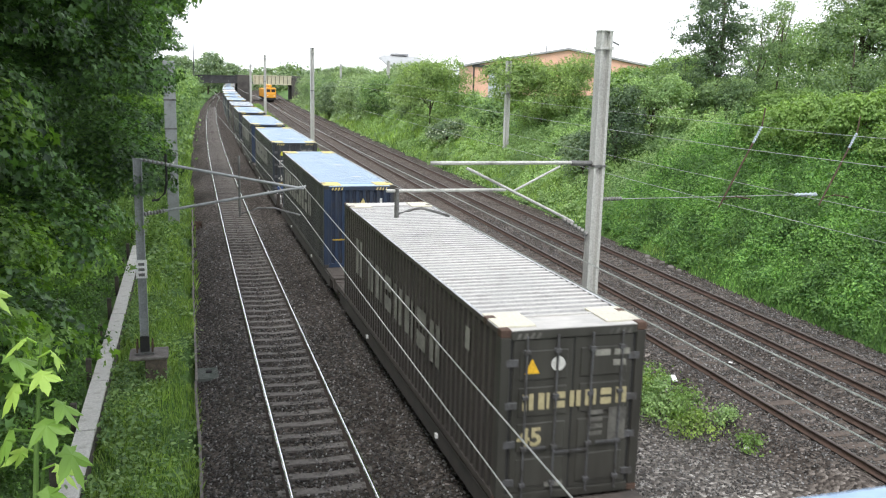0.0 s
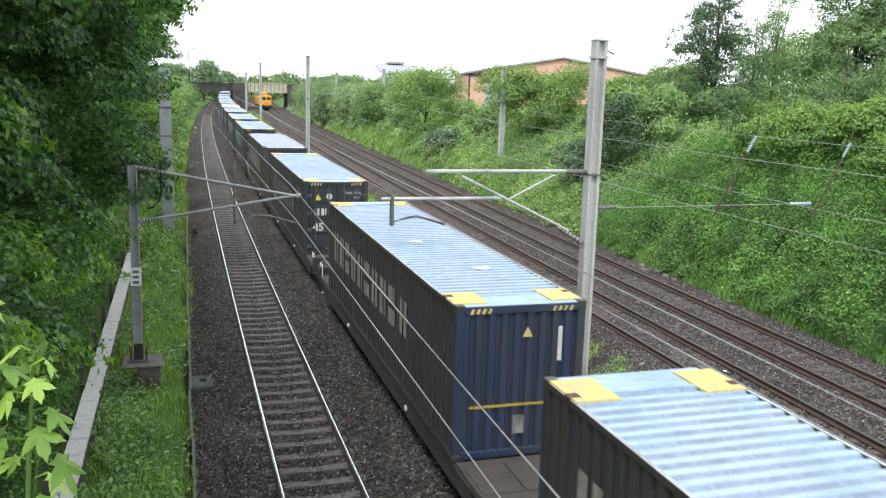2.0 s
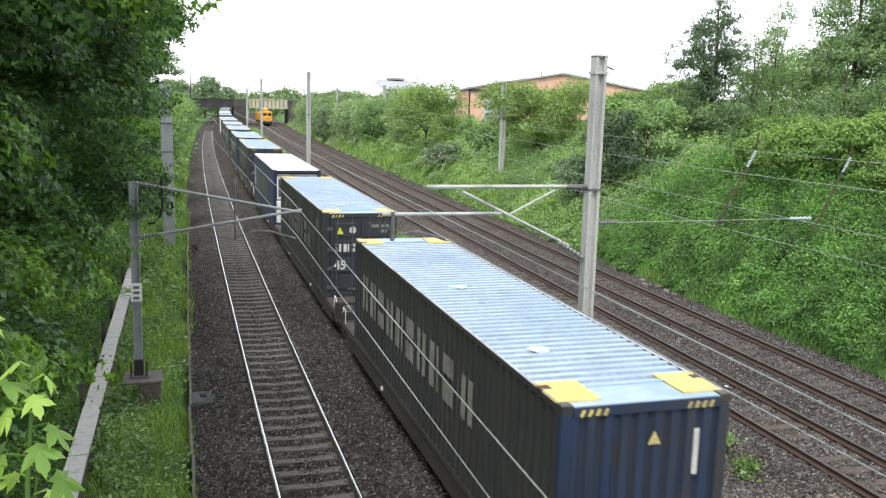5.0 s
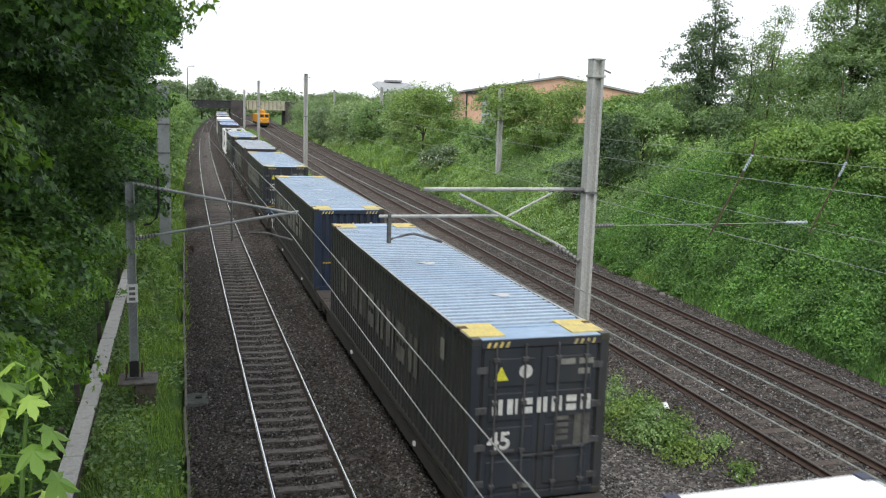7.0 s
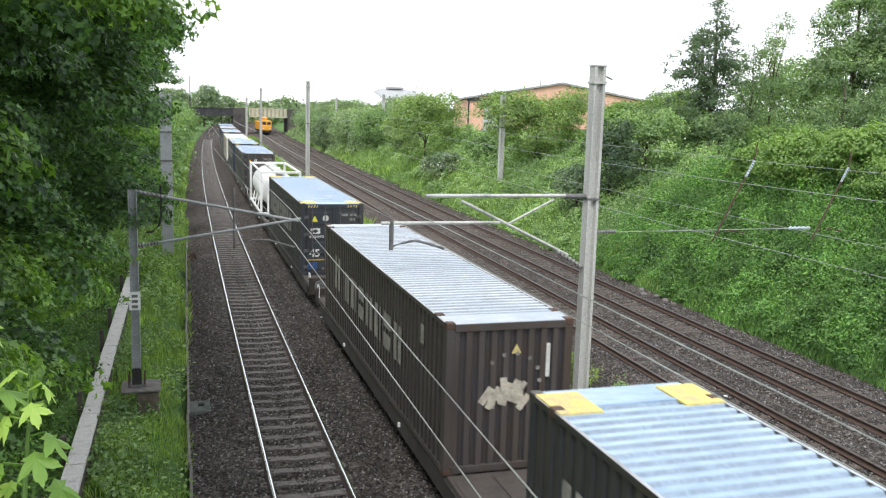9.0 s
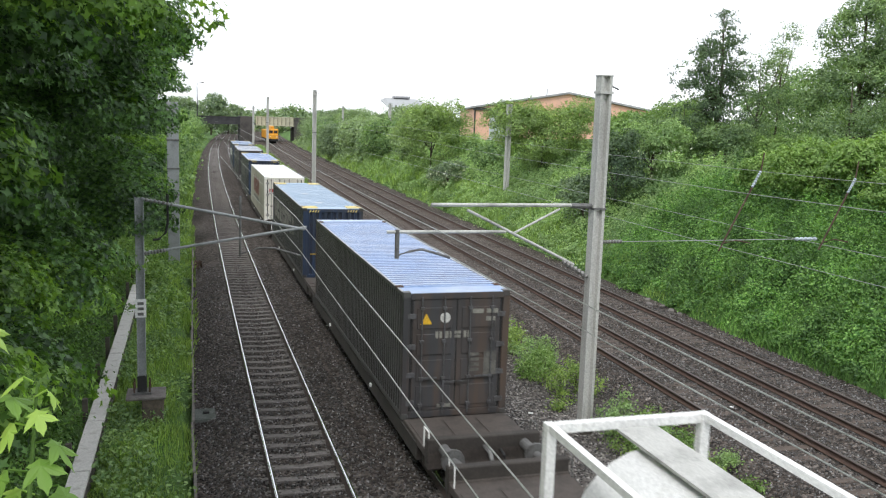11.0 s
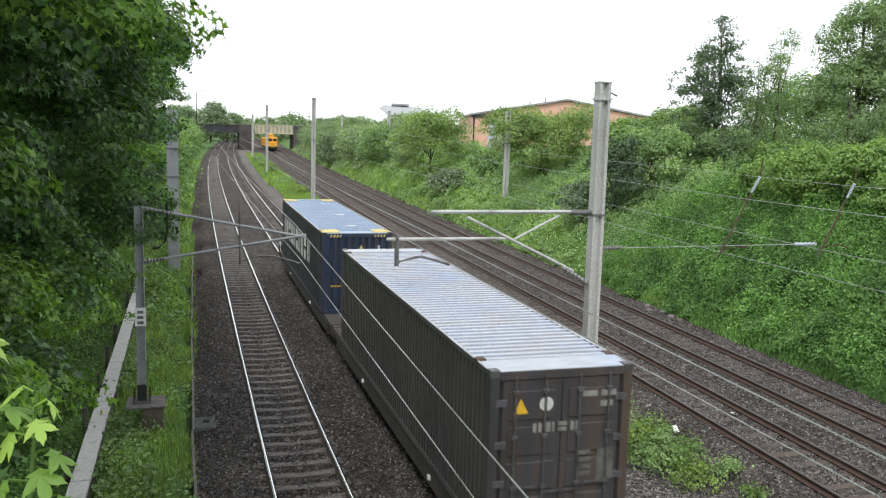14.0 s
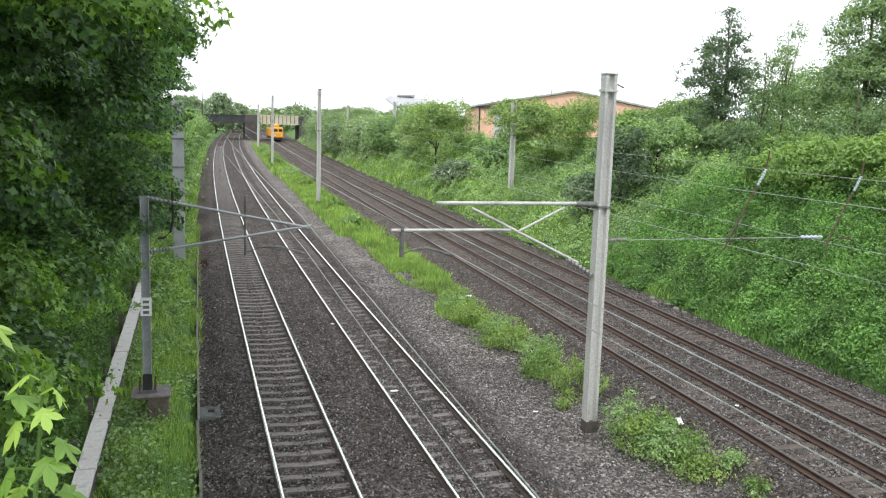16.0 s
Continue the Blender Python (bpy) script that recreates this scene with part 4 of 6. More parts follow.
        if kind == "sky":
            rs = random.Random(5)
            for k in range(10):
                cx, cz = -0.75 + 0.07 * k, 1.35 + 0.06 * k + rs.uniform(-0.08, 0.08)
                plate(ob, "emblem_stroke", EMBLEM, cx, cx + rs.uniform(0.06, 0.12), cz, cz + rs.uniform(0.12, 0.3), -HL + 0.014 - 0.0006 * k)
            for k in range(6):
                ang = 2.6 - k * 0.5
                plate(ob, "emblem_dot", FADED, -0.3 + 0.4 * math.cos(ang), -0.24 + 0.4 * math.cos(ang), 2.05 + 0.3 * math.sin(ang), 2.12 + 0.3 * math.sin(ang), -HL + 0.014)
        if kind == "brown":
            # worn white emblem, a cluster of plain strokes
            rr = random.Random(9)
            for k in range(16):
                ang, rad = rr.uniform(0, 6.28), rr.uniform(0.05, 0.36)
                cx, cz = -0.02 + rad * 1.3 * math.cos(ang), 1.5 + rad * 0.8 * math.sin(ang)
                tilt, lw, lh = rr.uniform(-0.7, 0.4), rr.uniform(0.05, 0.09), rr.uniform(0.12, 0.22)
                bm = bmesh.new()
                bm.faces.new([bm.verts.new((cx + a * lw * math.cos(tilt) - b2 * lh * math.sin(tilt), -HL + 0.012 - 0.0006 * k, cz + a * lw * math.sin(tilt) + b2 * lh * math.cos(tilt))) for a, b2 in ((-1, -1), (1, -1), (1, 1), (-1, 1))])
                part("emblem_stroke", bm, EMBLEM, ob)
            for k in range(6):
                ang = 2.4 - k * 0.5
                plate(ob, "emblem_dot", FADED, 0.05 + 0.55 * math.cos(ang) - 0.03, 0.05 + 0.55 * math.cos(ang) + 0.04, 1.75 + 0.5 * math.sin(ang), 1.82 + 0.5 * math.sin(ang), -HL + 0.014)
    left = lambda u, v: (-HW - 0.004, u, v)
    if kind in ("navy",):
        ink = PRINT if index == len(CONSIST) - 1 else FADED
        word(ob, ink, 9, HL - 1.2, -0.92, 0.9, 1.25, left)
        word(ob, ink, 1, HL - 1.2 - 9.2 * 0.92, -0.9, 0.8, 1.3, left)
    elif kind in ("russell", "brown", "dirty"):
        word(ob, style.get("print", FADED), 1, HL - 2.0, -1.2, 1.0, 1.2, left)
        word(ob, style.get("print", FADED), 7, HL - 3.6, -1.02, 0.85, 1.15, left)
        plate_bm = bmesh.new()
        plate_bm.faces.new([plate_bm.verts.new(v) for v in ((-HW - 0.004, -HL + 1.75, 2.1), (-HW - 0.004, -HL + 1.5, 2.1), (-HW - 0.004, -HL + 1.5, 2.5), (-HW - 0.004, -HL + 1.75, 2.5))])
        part("white_label", plate_bm, FADED, ob)
    elif kind == "reefer":
        word(ob, PRINT, 1, HL - 1.0, -1.2, 1.2, 1.0, left)
        word(ob, SIDE_PRINT, 7, HL - 2.6, -1.1, 1.0, 1.0, left, (3,))
        word(ob, FADED, 3, -HL + 3.2, -0.35, 0.35, 2.0, left)
    elif kind == "cream":
        word(ob, RED_SIDE, 5, HL - 3.6, -1.12, 1.15, 1.12, left)
        for k in range(5):
            bm = bmesh.new()
            a = HL - 3.7 - k * 1.12
            bm.faces.new([bm.verts.new(v) for v in ((-HW - 0.004, a, 0.72), (-HW - 0.004, a - 0.75, 0.72), (-HW - 0.004, a - 0.85, 0.92), (-HW - 0.004, a - 0.1, 0.92))])
            part("print_mark", bm, GREY_PRINT, ob)
        # faded dimension marks and rain stains on the roof
        for k in range(9):
            part("roof_mark", blocks((-0.62 + (k % 5) * 0.2, -0.5 + (k % 5) * 0.2, -HL + 2.0 + (k // 5) * 0.42, -HL + 2.24 + (k // 5) * 0.42, high - 0.012, high - 0.007)), GREY_PRINT, ob)
        for k in range(7):
            rs = random.Random(60 + k)
            a, b = rs.uniform(-0.9, 0.2), rs.uniform(-HL + 1.2, HL - 2)
            part("roof_stain", blocks((a, a + rs.uniform(0.3, 0.9), b, b + rs.uniform(0.03, 0.09), high - 0.012, high - 0.0075)), STAIN, ob)
    elif kind == "sky":
        word(ob, GHOST, 6, HL - 2.2, -1.0, 0.8, 1.2, left)
    return ob


def door_end(ob, style, kind, high):
    mat, rod = style["door"], style.get("rod", ROD)
    y = -HL + 0.02
    for s in (-1, 1):
        x0, x1 = sorted((s * 0.014, s * (HW - 0.225)))
        d = part("door", cached("door%d_%.2f" % (s, high), mat, lambda: blocks((x0, x1, y, y + 0.05, 0.17, high - 0.17), bevel=0.008)), None, ob)
        if kind != "cream":
            for k in range(4):
                za = 0.27 + k * (high - 0.5) / 4
                part("raised_field", cached("field%d%d_%.2f" % (s, k, high), mat, lambda: blocks((x0 + 0.1, x1 - 0.1, y - 0.022, y, za, za + (high - 0.5) / 4 - 0.12), bevel=0.01)), None, d)
        for r in (0.3, 0.82):
            xr = s * r
            part("lock_rod", cached("rod%d%.1f_%.2f" % (s, r, high), rod, lambda: tubes(([(xr, y - 0.05, 0.1), (xr, y - 0.05, high - 0.1)], 0.02), seg=6)), None, d, "vertical locking rod")
            for zk in (0.28, 0.9, 1.75, 2.5):
                part("rod_bracket", cached("bracket%d%.1f%.1f" % (s, r, zk), rod, lambda: blocks((xr - 0.05, xr + 0.05, y - 0.075, y, zk, zk + 0.07), bevel=0.006)), None, d)
            part("rod_handle", cached("handle%d%.1f" % (s, r), rod, lambda: blocks((min(xr, xr - s * 0.38), max(xr, xr - s * 0.38), y - 0.065, y - 0.045, 0.82 + 0.1 * (r > 0.5), 0.86 + 0.1 * (r > 0.5)))), None, d)
        for zk in (0.3, 0.95, 1.6, 2.3):
            part("hinge", cached("hinge%d%.2f" % (s, zk), rod, lambda: blocks((s * (HW - 0.2) - 0.1, s * (HW - 0.2) + 0.1, y - 0.02, y + 0.01, zk, zk + 0.12), bevel=0.006)), None, d)
    part("door_seal", cached("seal_%.2f" % high, BLACK, lambda: blocks((-HW + 0.1, HW - 0.1, y + 0.03, y + 0.07, 0.13, high - 0.13))), None, ob, "black rubber seal round the doors")
    part("door_gasket", cached("gasket_%.2f" % high, BLACK, lambda: blocks((-0.011, 0.011, y + 0.01, y + 0.045, 0.17, high - 0.17))), None, ob)
    f = y - 0.026
    if kind == "cream":
        f = y - 0.004
        word(ob, RED, 5, -0.95, 0.185, 0.2, high - 0.95, lambda u, v: (u, f - 0.004, v))
        for k in range(5):
            plate(ob, "print_dash", GREY_PRINT, -0.95 + k * 0.185, -0.83 + k * 0.185, high - 1.05, high - 1.02, f)
        triangle(ob, AMBER, 0.7, high - 1.55, 0.24, f - 0.006)
        plate(ob, "vent", GREY_PRINT, -0.52, -0.32, 0.55, 0.82, f)
        plate(ob, "small_badge", GREY_PRINT, -0.42, -0.33, high - 0.55, high - 0.38, f)
        for k in range(3):
            plate(ob, "number_bar", GREY_PRINT, 0.3 + 0.33 * k, 0.5 + 0.33 * k, high - 0.6, high - 0.5, f)
        for r in range(4):
            plate(ob, "data_line", FADED, 0.25, 0.52, 0.65 + r * 0.13, 0.71 + r * 0.13, f)
            plate(ob, "data_line", FADED, 0.62, 0.82, 0.6 + r * 0.13, 0.68 + r * 0.13, f)
        return
    triangle(ob, AMBER if kind in ("dirty", "slate", "patchy") else LEMON, -0.72, high - 0.72, 0.26, f - 0.006)
    bm = bmesh.new()
    bmesh.ops.create_circle(bm, cap_ends=True, segments=20, radius=0.12, matrix=Matrix.Translation((-0.28, f - 0.006, high - 0.58)) @ Matrix.Rotation(radians(90), 4, "X"))
    part("round_sticker", bm, PRINT, ob, "round white sticker")
    for k in range(2):
        plate(ob, "number_bar", FADED, 0.35 + 0.34 * k, 0.62 + 0.34 * k, high - 0.5, high - 0.4, f)
    plate(ob, "number_bar", FADED, 0.68, 0.9, high - 0.68, high - 0.58, f)
    main = style.get("door_print", PRINT)
    if kind in ("russell", "dirty"):
        word(ob, main, 7, -0.86, 0.27, 0.27, high - 1.32, lambda u, v: (u, f - 0.006, v))
    elif kind in ("slate", "patchy"):
        word(ob, main, 4, -0.5, 0.22, 0.16, high - 1.05, lambda u, v: (u, f - 0.006, v))
    else:
        plate(ob, "badge", main, -0.88, -0.5, high - 1.2, high - 0.98, f)
        bm = bmesh.new()
        bm.faces.new([bm.verts.new(v) for v in ((-0.82, f - 0.009, high - 1.09), (-0.69, f - 0.009, high - 1.17), (-0.56, f - 0.009, high - 1.09), (-0.69, f - 0.009, high - 1.01))])
        part("badge_centre", bm, NAVY_DOOR, ob)
        plate(ob, "rubbed_patch", BLUE_BARE, -0.98, -0.62, 0.24, 0.56, f, "patch of bright blue bare paint")
        plate(ob, "rubbed_patch", BLUE_BARE, 0.3, 0.52, 0.26, 0.4, f)
        word(ob, main, 9, -0.92, 0.1, 0.09, high - 1.36, lambda u, v: (u, f - 0.006, v))
        plate(ob, "band", OCHRE, -1.0, 1.0, 0.62, 0.67, f - 0.002, "ochre band")
        plate(ob, "square_sticker", worn("peach_sticker", (0.5, 0.33, 0.22), (0.4, 0.3, 0.22), 0.3), 0.62, 0.88, 0.85, 1.15, f)
    if kind not in ("slate", "patchy"):
        key = ("digits", main.name)
        if key not in CACHE:
            CACHE[key] = text_mesh("45", 0.42)
            CACHE[key].materials.append(main)
        n45 = part("digits", CACHE[key], None, ob)
        n45.matrix_basis = pose(-0.92, f - 0.008, 0.98 if kind != "navy" else 0.78, 90, 0, 0)
    for r in range(4):
        plate(ob, "data_line", GHOST, 0.28, 0.55, 1.05 + r * 0.12, 1.12 + r * 0.12, f)
    plate(ob, "data_panel", GHOST, 0.66, 0.96, 0.95, 1.5, f)
    plate(ob, "bottom_label", FADED, -0.42, -0.1, 0.24, 0.32, f)


def reefer_end(ob, high):
    for k in range(9):
        rs = random.Random(80 + k)
        a, b = rs.uniform(-1.0, 0.6), rs.uniform(-HL + 0.9, HL - 3) if k > 2 else -HL + 0.9 + 0.2 * k
        part("roof_stain", blocks((a, a + rs.uniform(0.15, 0.5), b, b + rs.uniform(0.03, 0.1), high - 0.012, high - 0.0075)), STAIN, ob)
    part("rust_patch", blocks((-HW + 0.06, -HW + 0.34, -HL + 0.76, -HL + 1.2, high - 0.012, high - 0.006), bevel=0.002), RUST, ob, "rusty patch on the roof corner")
    y = -HL + 0.03
    part("cooling_unit", blocks((-HW + 0.2, HW - 0.2, y - 0.05, y + 0.1, 1.35, high - 0.25), bevel=0.05), WHITE, ob, "white cooling unit")
    part("lower_panel", blocks((-HW + 0.17, HW - 0.17, y - 0.06, y + 0.1, 0.1, 1.28), bevel=0.04), WHITE, ob)
    part("gap_strip", blocks((-HW + 0.18, HW - 0.18, y, y + 0.1, 1.28, 1.36)), GREY_PRINT, ob)
    for s in (-1, 1):
        g = part("grille", blocks((s * 0.78 - 0.2, s * 0.78 + 0.2, y - 0.06, y - 0.04, 1.5, high - 0.45)), BLACK, ob)
        for k in range(7):
            zz = 1.55 + k * 0.13
            part("slat", blocks((s * 0.78 - 0.19, s * 0.78 + 0.19, y - 0.085, y - 0.062, zz, zz + 0.055)), GREY_PRINT, g)
    part("hatch_frame", blocks((-0.42, -0.38, y - 0.075, y - 0.052, 1.45, high - 0.35), (0.38, 0.42, y - 0.075, y - 0.052, 1.45, high - 0.35), (-0.38, 0.38, y - 0.075, y - 0.052, 1.45, 1.49)), REEFER, ob)
    part("hatch_bar", blocks((-0.36, 0.36, y - 0.075, y - 0.052, high - 0.42, high - 0.35)), GREY_PRINT, ob)
    part("badge", blocks((-0.1, 0.1, y - 0.07, y - 0.052, 1.85, 2.02)), GREY_PRINT, ob)
    part("crash_rail", blocks((-HW + 0.2, HW - 0.2, y - 0.1, y - 0.06, high - 0.3, high - 0.22), bevel=0.01), CREAM, ob)
    part("hose_box", blocks((0.7, 0.95, y - 0.08, y - 0.062, 0.5, 0.62)), GREY_PRINT, ob)
    part("handle", tubes(([(0.1, y - 0.08, 0.3), (0.1, y - 0.09, 0.9)], 0.02)), ROD, ob)
    for k in range(3):
        part("roof_slot", blocks((-0.3 + k * 0.4, 0.0 + k * 0.4, -HL + 0.1, -HL + 0.16, high - 0.006, high + 0.004)), BLACK, ob)


STYLES = {
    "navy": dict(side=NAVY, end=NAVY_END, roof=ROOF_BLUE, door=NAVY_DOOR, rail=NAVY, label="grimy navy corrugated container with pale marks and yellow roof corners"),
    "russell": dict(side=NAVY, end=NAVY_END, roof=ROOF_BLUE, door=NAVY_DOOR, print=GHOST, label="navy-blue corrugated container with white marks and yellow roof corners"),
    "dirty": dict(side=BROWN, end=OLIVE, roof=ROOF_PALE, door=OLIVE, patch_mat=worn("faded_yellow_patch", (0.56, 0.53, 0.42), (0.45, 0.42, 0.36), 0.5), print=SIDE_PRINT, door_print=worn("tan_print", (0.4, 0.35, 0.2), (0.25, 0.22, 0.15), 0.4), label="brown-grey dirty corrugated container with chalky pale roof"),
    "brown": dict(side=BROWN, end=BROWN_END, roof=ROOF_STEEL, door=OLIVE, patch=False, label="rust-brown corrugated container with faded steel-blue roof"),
    "reefer": dict(side=REEFER, end=REEFER, roof=ROOF_WHITE, door=REEFER, patch=False, waves=20, depth=0.006, smooth=1, label="royal-blue refrigerated container with white roof and white cooling unit"),
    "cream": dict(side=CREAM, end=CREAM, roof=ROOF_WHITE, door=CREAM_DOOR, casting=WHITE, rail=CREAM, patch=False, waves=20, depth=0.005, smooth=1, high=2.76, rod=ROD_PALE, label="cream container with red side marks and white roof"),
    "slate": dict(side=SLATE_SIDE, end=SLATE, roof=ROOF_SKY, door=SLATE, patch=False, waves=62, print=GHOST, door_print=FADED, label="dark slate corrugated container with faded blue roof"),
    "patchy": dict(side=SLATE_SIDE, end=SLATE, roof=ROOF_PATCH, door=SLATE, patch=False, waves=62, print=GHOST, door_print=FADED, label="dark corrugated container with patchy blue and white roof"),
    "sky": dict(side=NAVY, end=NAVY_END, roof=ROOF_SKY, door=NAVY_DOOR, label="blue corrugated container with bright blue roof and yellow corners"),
}
CONSIST = ("navy", "dirty", "navy", "navy", "navy", "russell", "brown", "navy", "navy", "russell", "reefer", "russell", "navy", "navy", "brown", "navy", "tank", "slate", "navy", "cream", "sky", "patchy", "navy")


def tank_container():
    ob = thing("tank_container", pose(0, 0, 0), "white tank in an open white frame", "tank container", "containers on the train")
    half = 4.6
    bm = bmesh.new()
    tube(bm, [(0, -half + 0.35, 1.42), (0, -half + 0.45, 1.42), (0, -half + 0.75, 1.42), (0, half - 0.75, 1.42), (0, half - 0.45, 1.42), (0, half - 0.35, 1.42)], [0.35, 0.8, 1.12, 1.12, 0.8, 0.35], 28)
    for f in bm.faces:
        f.smooth = True
    part("barrel", bm, WHITE, ob)
    for e in (-1, 1):
        for s in (-1, 1):
            part("post", blocks((s * 1.18 - 0.07, s * 1.18 + 0.07, e * (half - 0.08) - 0.08, e * (half - 0.08) + 0.08, 0, 2.7), bevel=0.01), WHITE, ob)
        part("cross_beam", blocks((-1.11, 1.11, e * (half - 0.08) - 0.06, e * (half - 0.08) + 0.06, 2.56, 2.7), bevel=0.01), WHITE, ob)
        part("cross_beam", blocks((-1.11, 1.11, e * (half - 0.08) - 0.06, e * (half - 0.08) + 0.06, 0.02, 0.18), bevel=0.01), WHITE, ob)
        part("end_plate", blocks((-0.8, 0.8, e * (half - 0.2) - 0.02, e * (half - 0.2) + 0.02, 0.18, 1.2)), WHITE, ob)
    for s in (-1, 1):
        part("top_rail", blocks((s * 1.18 - 0.05, s * 1.18 + 0.05, -half + 0.16, half - 0.16, 2.6, 2.7)), WHITE, ob)
        part("bottom_rail", blocks((s * 1.18 - 0.05, s * 1.18 + 0.05, -half + 0.16, half - 0.16, 0.03, 0.16)), WHITE, ob)
        for k in range(4):
            a = -half + 1.4 + k * 2.1
            part("brace", tubes(([(s * 1.15, a, 0.1), (s * 0.95, a + 0.7, 0.75)], 0.04)), WHITE, ob)
    part("walkway", blocks((-0.3, 0.3, -half + 0.3, half - 0.3, 2.6, 2.64)), GALV, ob)
    for k in range(2):
        part("hatch", tubes(([(0, -1.2 + 2.4 * k, 2.45), (0, -1.2 + 2.4 * k, 2.72)], 0.3), seg=16), WHITE, ob)
    return ob


def wagon(outer_near, last=False):
    """One low platform of a twin wagon; outer_near: buffers on the leading end, else on the trailing end."""
    ob = thing("container_wagon", pose(0, 0, 0), "low grimy brown flat wagon carrying a container", "wagon", "wagons of the train")
    e = -1 if outer_near else 1
    inner, outer = 8.72, 9.02
    lo, hi = (-outer, inner) if outer_near else (-inner, outer)
    z = DECK
    for s in (-1, 1):
        x0, x1 = sorted((s * 1.02, s * 1.2))
        part("sole_bar", cached("sole%d%d" % (s, e), WAGON, lambda: blocks((x0, x1, lo + 0.9, hi - 0.9, z - 0.45, z - 0.03), (x0 - 0.03, x1 + 0.03, lo + 0.9, hi - 0.9, z - 0.09, z - 0.05), bevel=0.01)), None, ob)
    part("centre_sill", cached("centre%d" % e, WAGON, lambda: blocks((-0.3, 0.3, lo + 0.3, hi - 0.3, z - 0.4, z - 0.08))), None, ob)
    for k in range(6):
        yy = -6.2 + k * 2.48
        part("cross_bearer", cached("bearer", WAGON, lambda: blocks((-1.02, 1.02, -0.12, 0.12, z - 0.35, z - 0.06))), None, ob).location = (0, yy, 0)
    for q in (-1, 1):
        a, b = sorted((q * 6.95, (hi if q > 0 else lo)))
        part("end_deck", cached("deck%d%d" % (q, e), WAGON_DECK, lambda: blocks((-1.2, 1.2, a, b, z - 0.12, z + 0.04), (-1.2, 1.2, (b - 0.25) if q > 0 else a, b if q > 0 else a + 0.25, z - 0.3, z + 0.07), bevel=0.01)), None, ob)
        for pk in range(3):
            part("deck_plate", cached("deck_plate", WAGON_DECK, lambda: blocks((-0.36, 0.36, -0.55, 0.55, z + 0.045, z + 0.06), bevel=0.005)), None, ob).location = (-0.78 + 0.78 * pk, q * 7.75, 0)
        bg = part("bogie", cached("bogie", WAGON, lambda: blocks((-1.08, -0.92, -1.25, 1.25, 0.28, 0.52), (0.92, 1.08, -1.25, 1.25, 0.28, 0.52), (-0.92, 0.92, -0.2, 0.2, 0.3, 0.5), bevel=0.02)), None, ob)
        bg.location = (0, q * 7.0, 0)
        for w in (-0.9, 0.9):
            wh = part("wheelset", cached("wheelset", WAGON, lambda: tubes(([(-0.82, 0, 0.37), (-0.69, 0, 0.37)], 0.365), ([(0.69, 0, 0.37), (0.82, 0, 0.37)], 0.365), ([(-1.05, 0, 0.37), (1.05, 0, 0.37)], 0.08), seg=20)), None, bg)
            wh.location = (0, w, 0)
        for s in (-1, 1):
            part("spigot", cached("spigot", GALV_DARK, lambda: blocks((-0.07, 0.07, -0.1, 0.1, z - 0.02, z + 0.02))), None, ob).location = (s * 1.13, q * 6.7, 0)
            part("white_fitting", cached("fitting", WHITE, lambda: blocks((-0.03, 0.03, -0.04, 0.04, 0, 0.09))), None, ob).location = (s * 1.22, q * 3.4, z - 0.3)
    yb = lo if outer_near else hi
    for s in (-1, 1):
        bf = part("buffer", cached("buffer%d" % e, GALV_DARK, lambda: tubes(([(0, 0, 0), (0, e * 0.45, 0), (0, e * 0.46, 0), (0, e * 0.6, 0), (0, e * 0.62, 0)], [0.11, 0.11, 0.08, 0.08, 0.08]), ([(0, e * 0.6, 0), (0, e * 0.64, 0)], 0.24), seg=14)), None, ob)
        bf.location = (s * 0.87, yb, 1.0 - 0.1)
        part("hand_rail", cached("rail%d" % e, WHITE if s < 0 else GALV_DARK, lambda: tubes(([(0, 0, 0.5), (0, 0, 1.25), (0, -e * 0.35, 1.25), (0, -e * 0.35, 0.8)], 0.018), seg=6)), None, ob).location = (s * 1.17, yb - e * 0.08, 0)
    part("buffer_beam", cached("beam%d" % e, WAGON, lambda: blocks((-1.22, 1.22, min(yb, yb - e * 0.2), max(yb, yb - e * 0.2), 0.6, 1.12), bevel=0.02)), None, ob)
    part("coupling", cached("hook%d" % e, GALV_DARK, lambda: tubes(([(0, 0, 0), (0, e * 0.35, 0.0), (0, e * 0.45, -0.1), (0, e * 0.5, -0.35)], 0.05))), None, ob).location = (0, yb, 0.9)
    part("brake_hose", cached("hose%d" % e, BLACK, lambda: tubes(([(0, 0, 0), (0, e * 0.25, -0.05), (0, e * 0.35, -0.3), (0, e * 0.4, -0.45)], 0.03))), None, ob).location = (0.35, yb, 0.82)
    if last:
        part("tail_lamp", blocks((-0.1, 0.1, -0.06, 0.06, 0, 0.3), bevel=0.02), GALV_DARK, ob).location = (-0.75, yb + 0.02, 1.12)
    return ob


def build_train():
    for i, kind in enumerate(CONSIST):
        box = tank_container() if kind == "tank" else container(i, kind)
        centre = STARTS[i] + HL
        MOVERS.append((box, centre, DECK + 0.02 if kind == "tank" else DECK))
        # leading platform of a pair carries an odd box
        MOVERS.append((wagon(i % 2 == 1, i == len(CONSIST) - 1), centre, 0.0))


build_train()


def motions():
    for ob, start, z in MOVERS:
        rows = []
        for k in range(17):
            y = start - SPEED * k - GAIN * k * k / 2
            yaw = math.degrees(math.atan(2 * CURVE * max(y, 0)))
            rows.append((float(k), pose(x_two(y), y, z, 0, 0, -yaw)))
        walk(ob, rows)

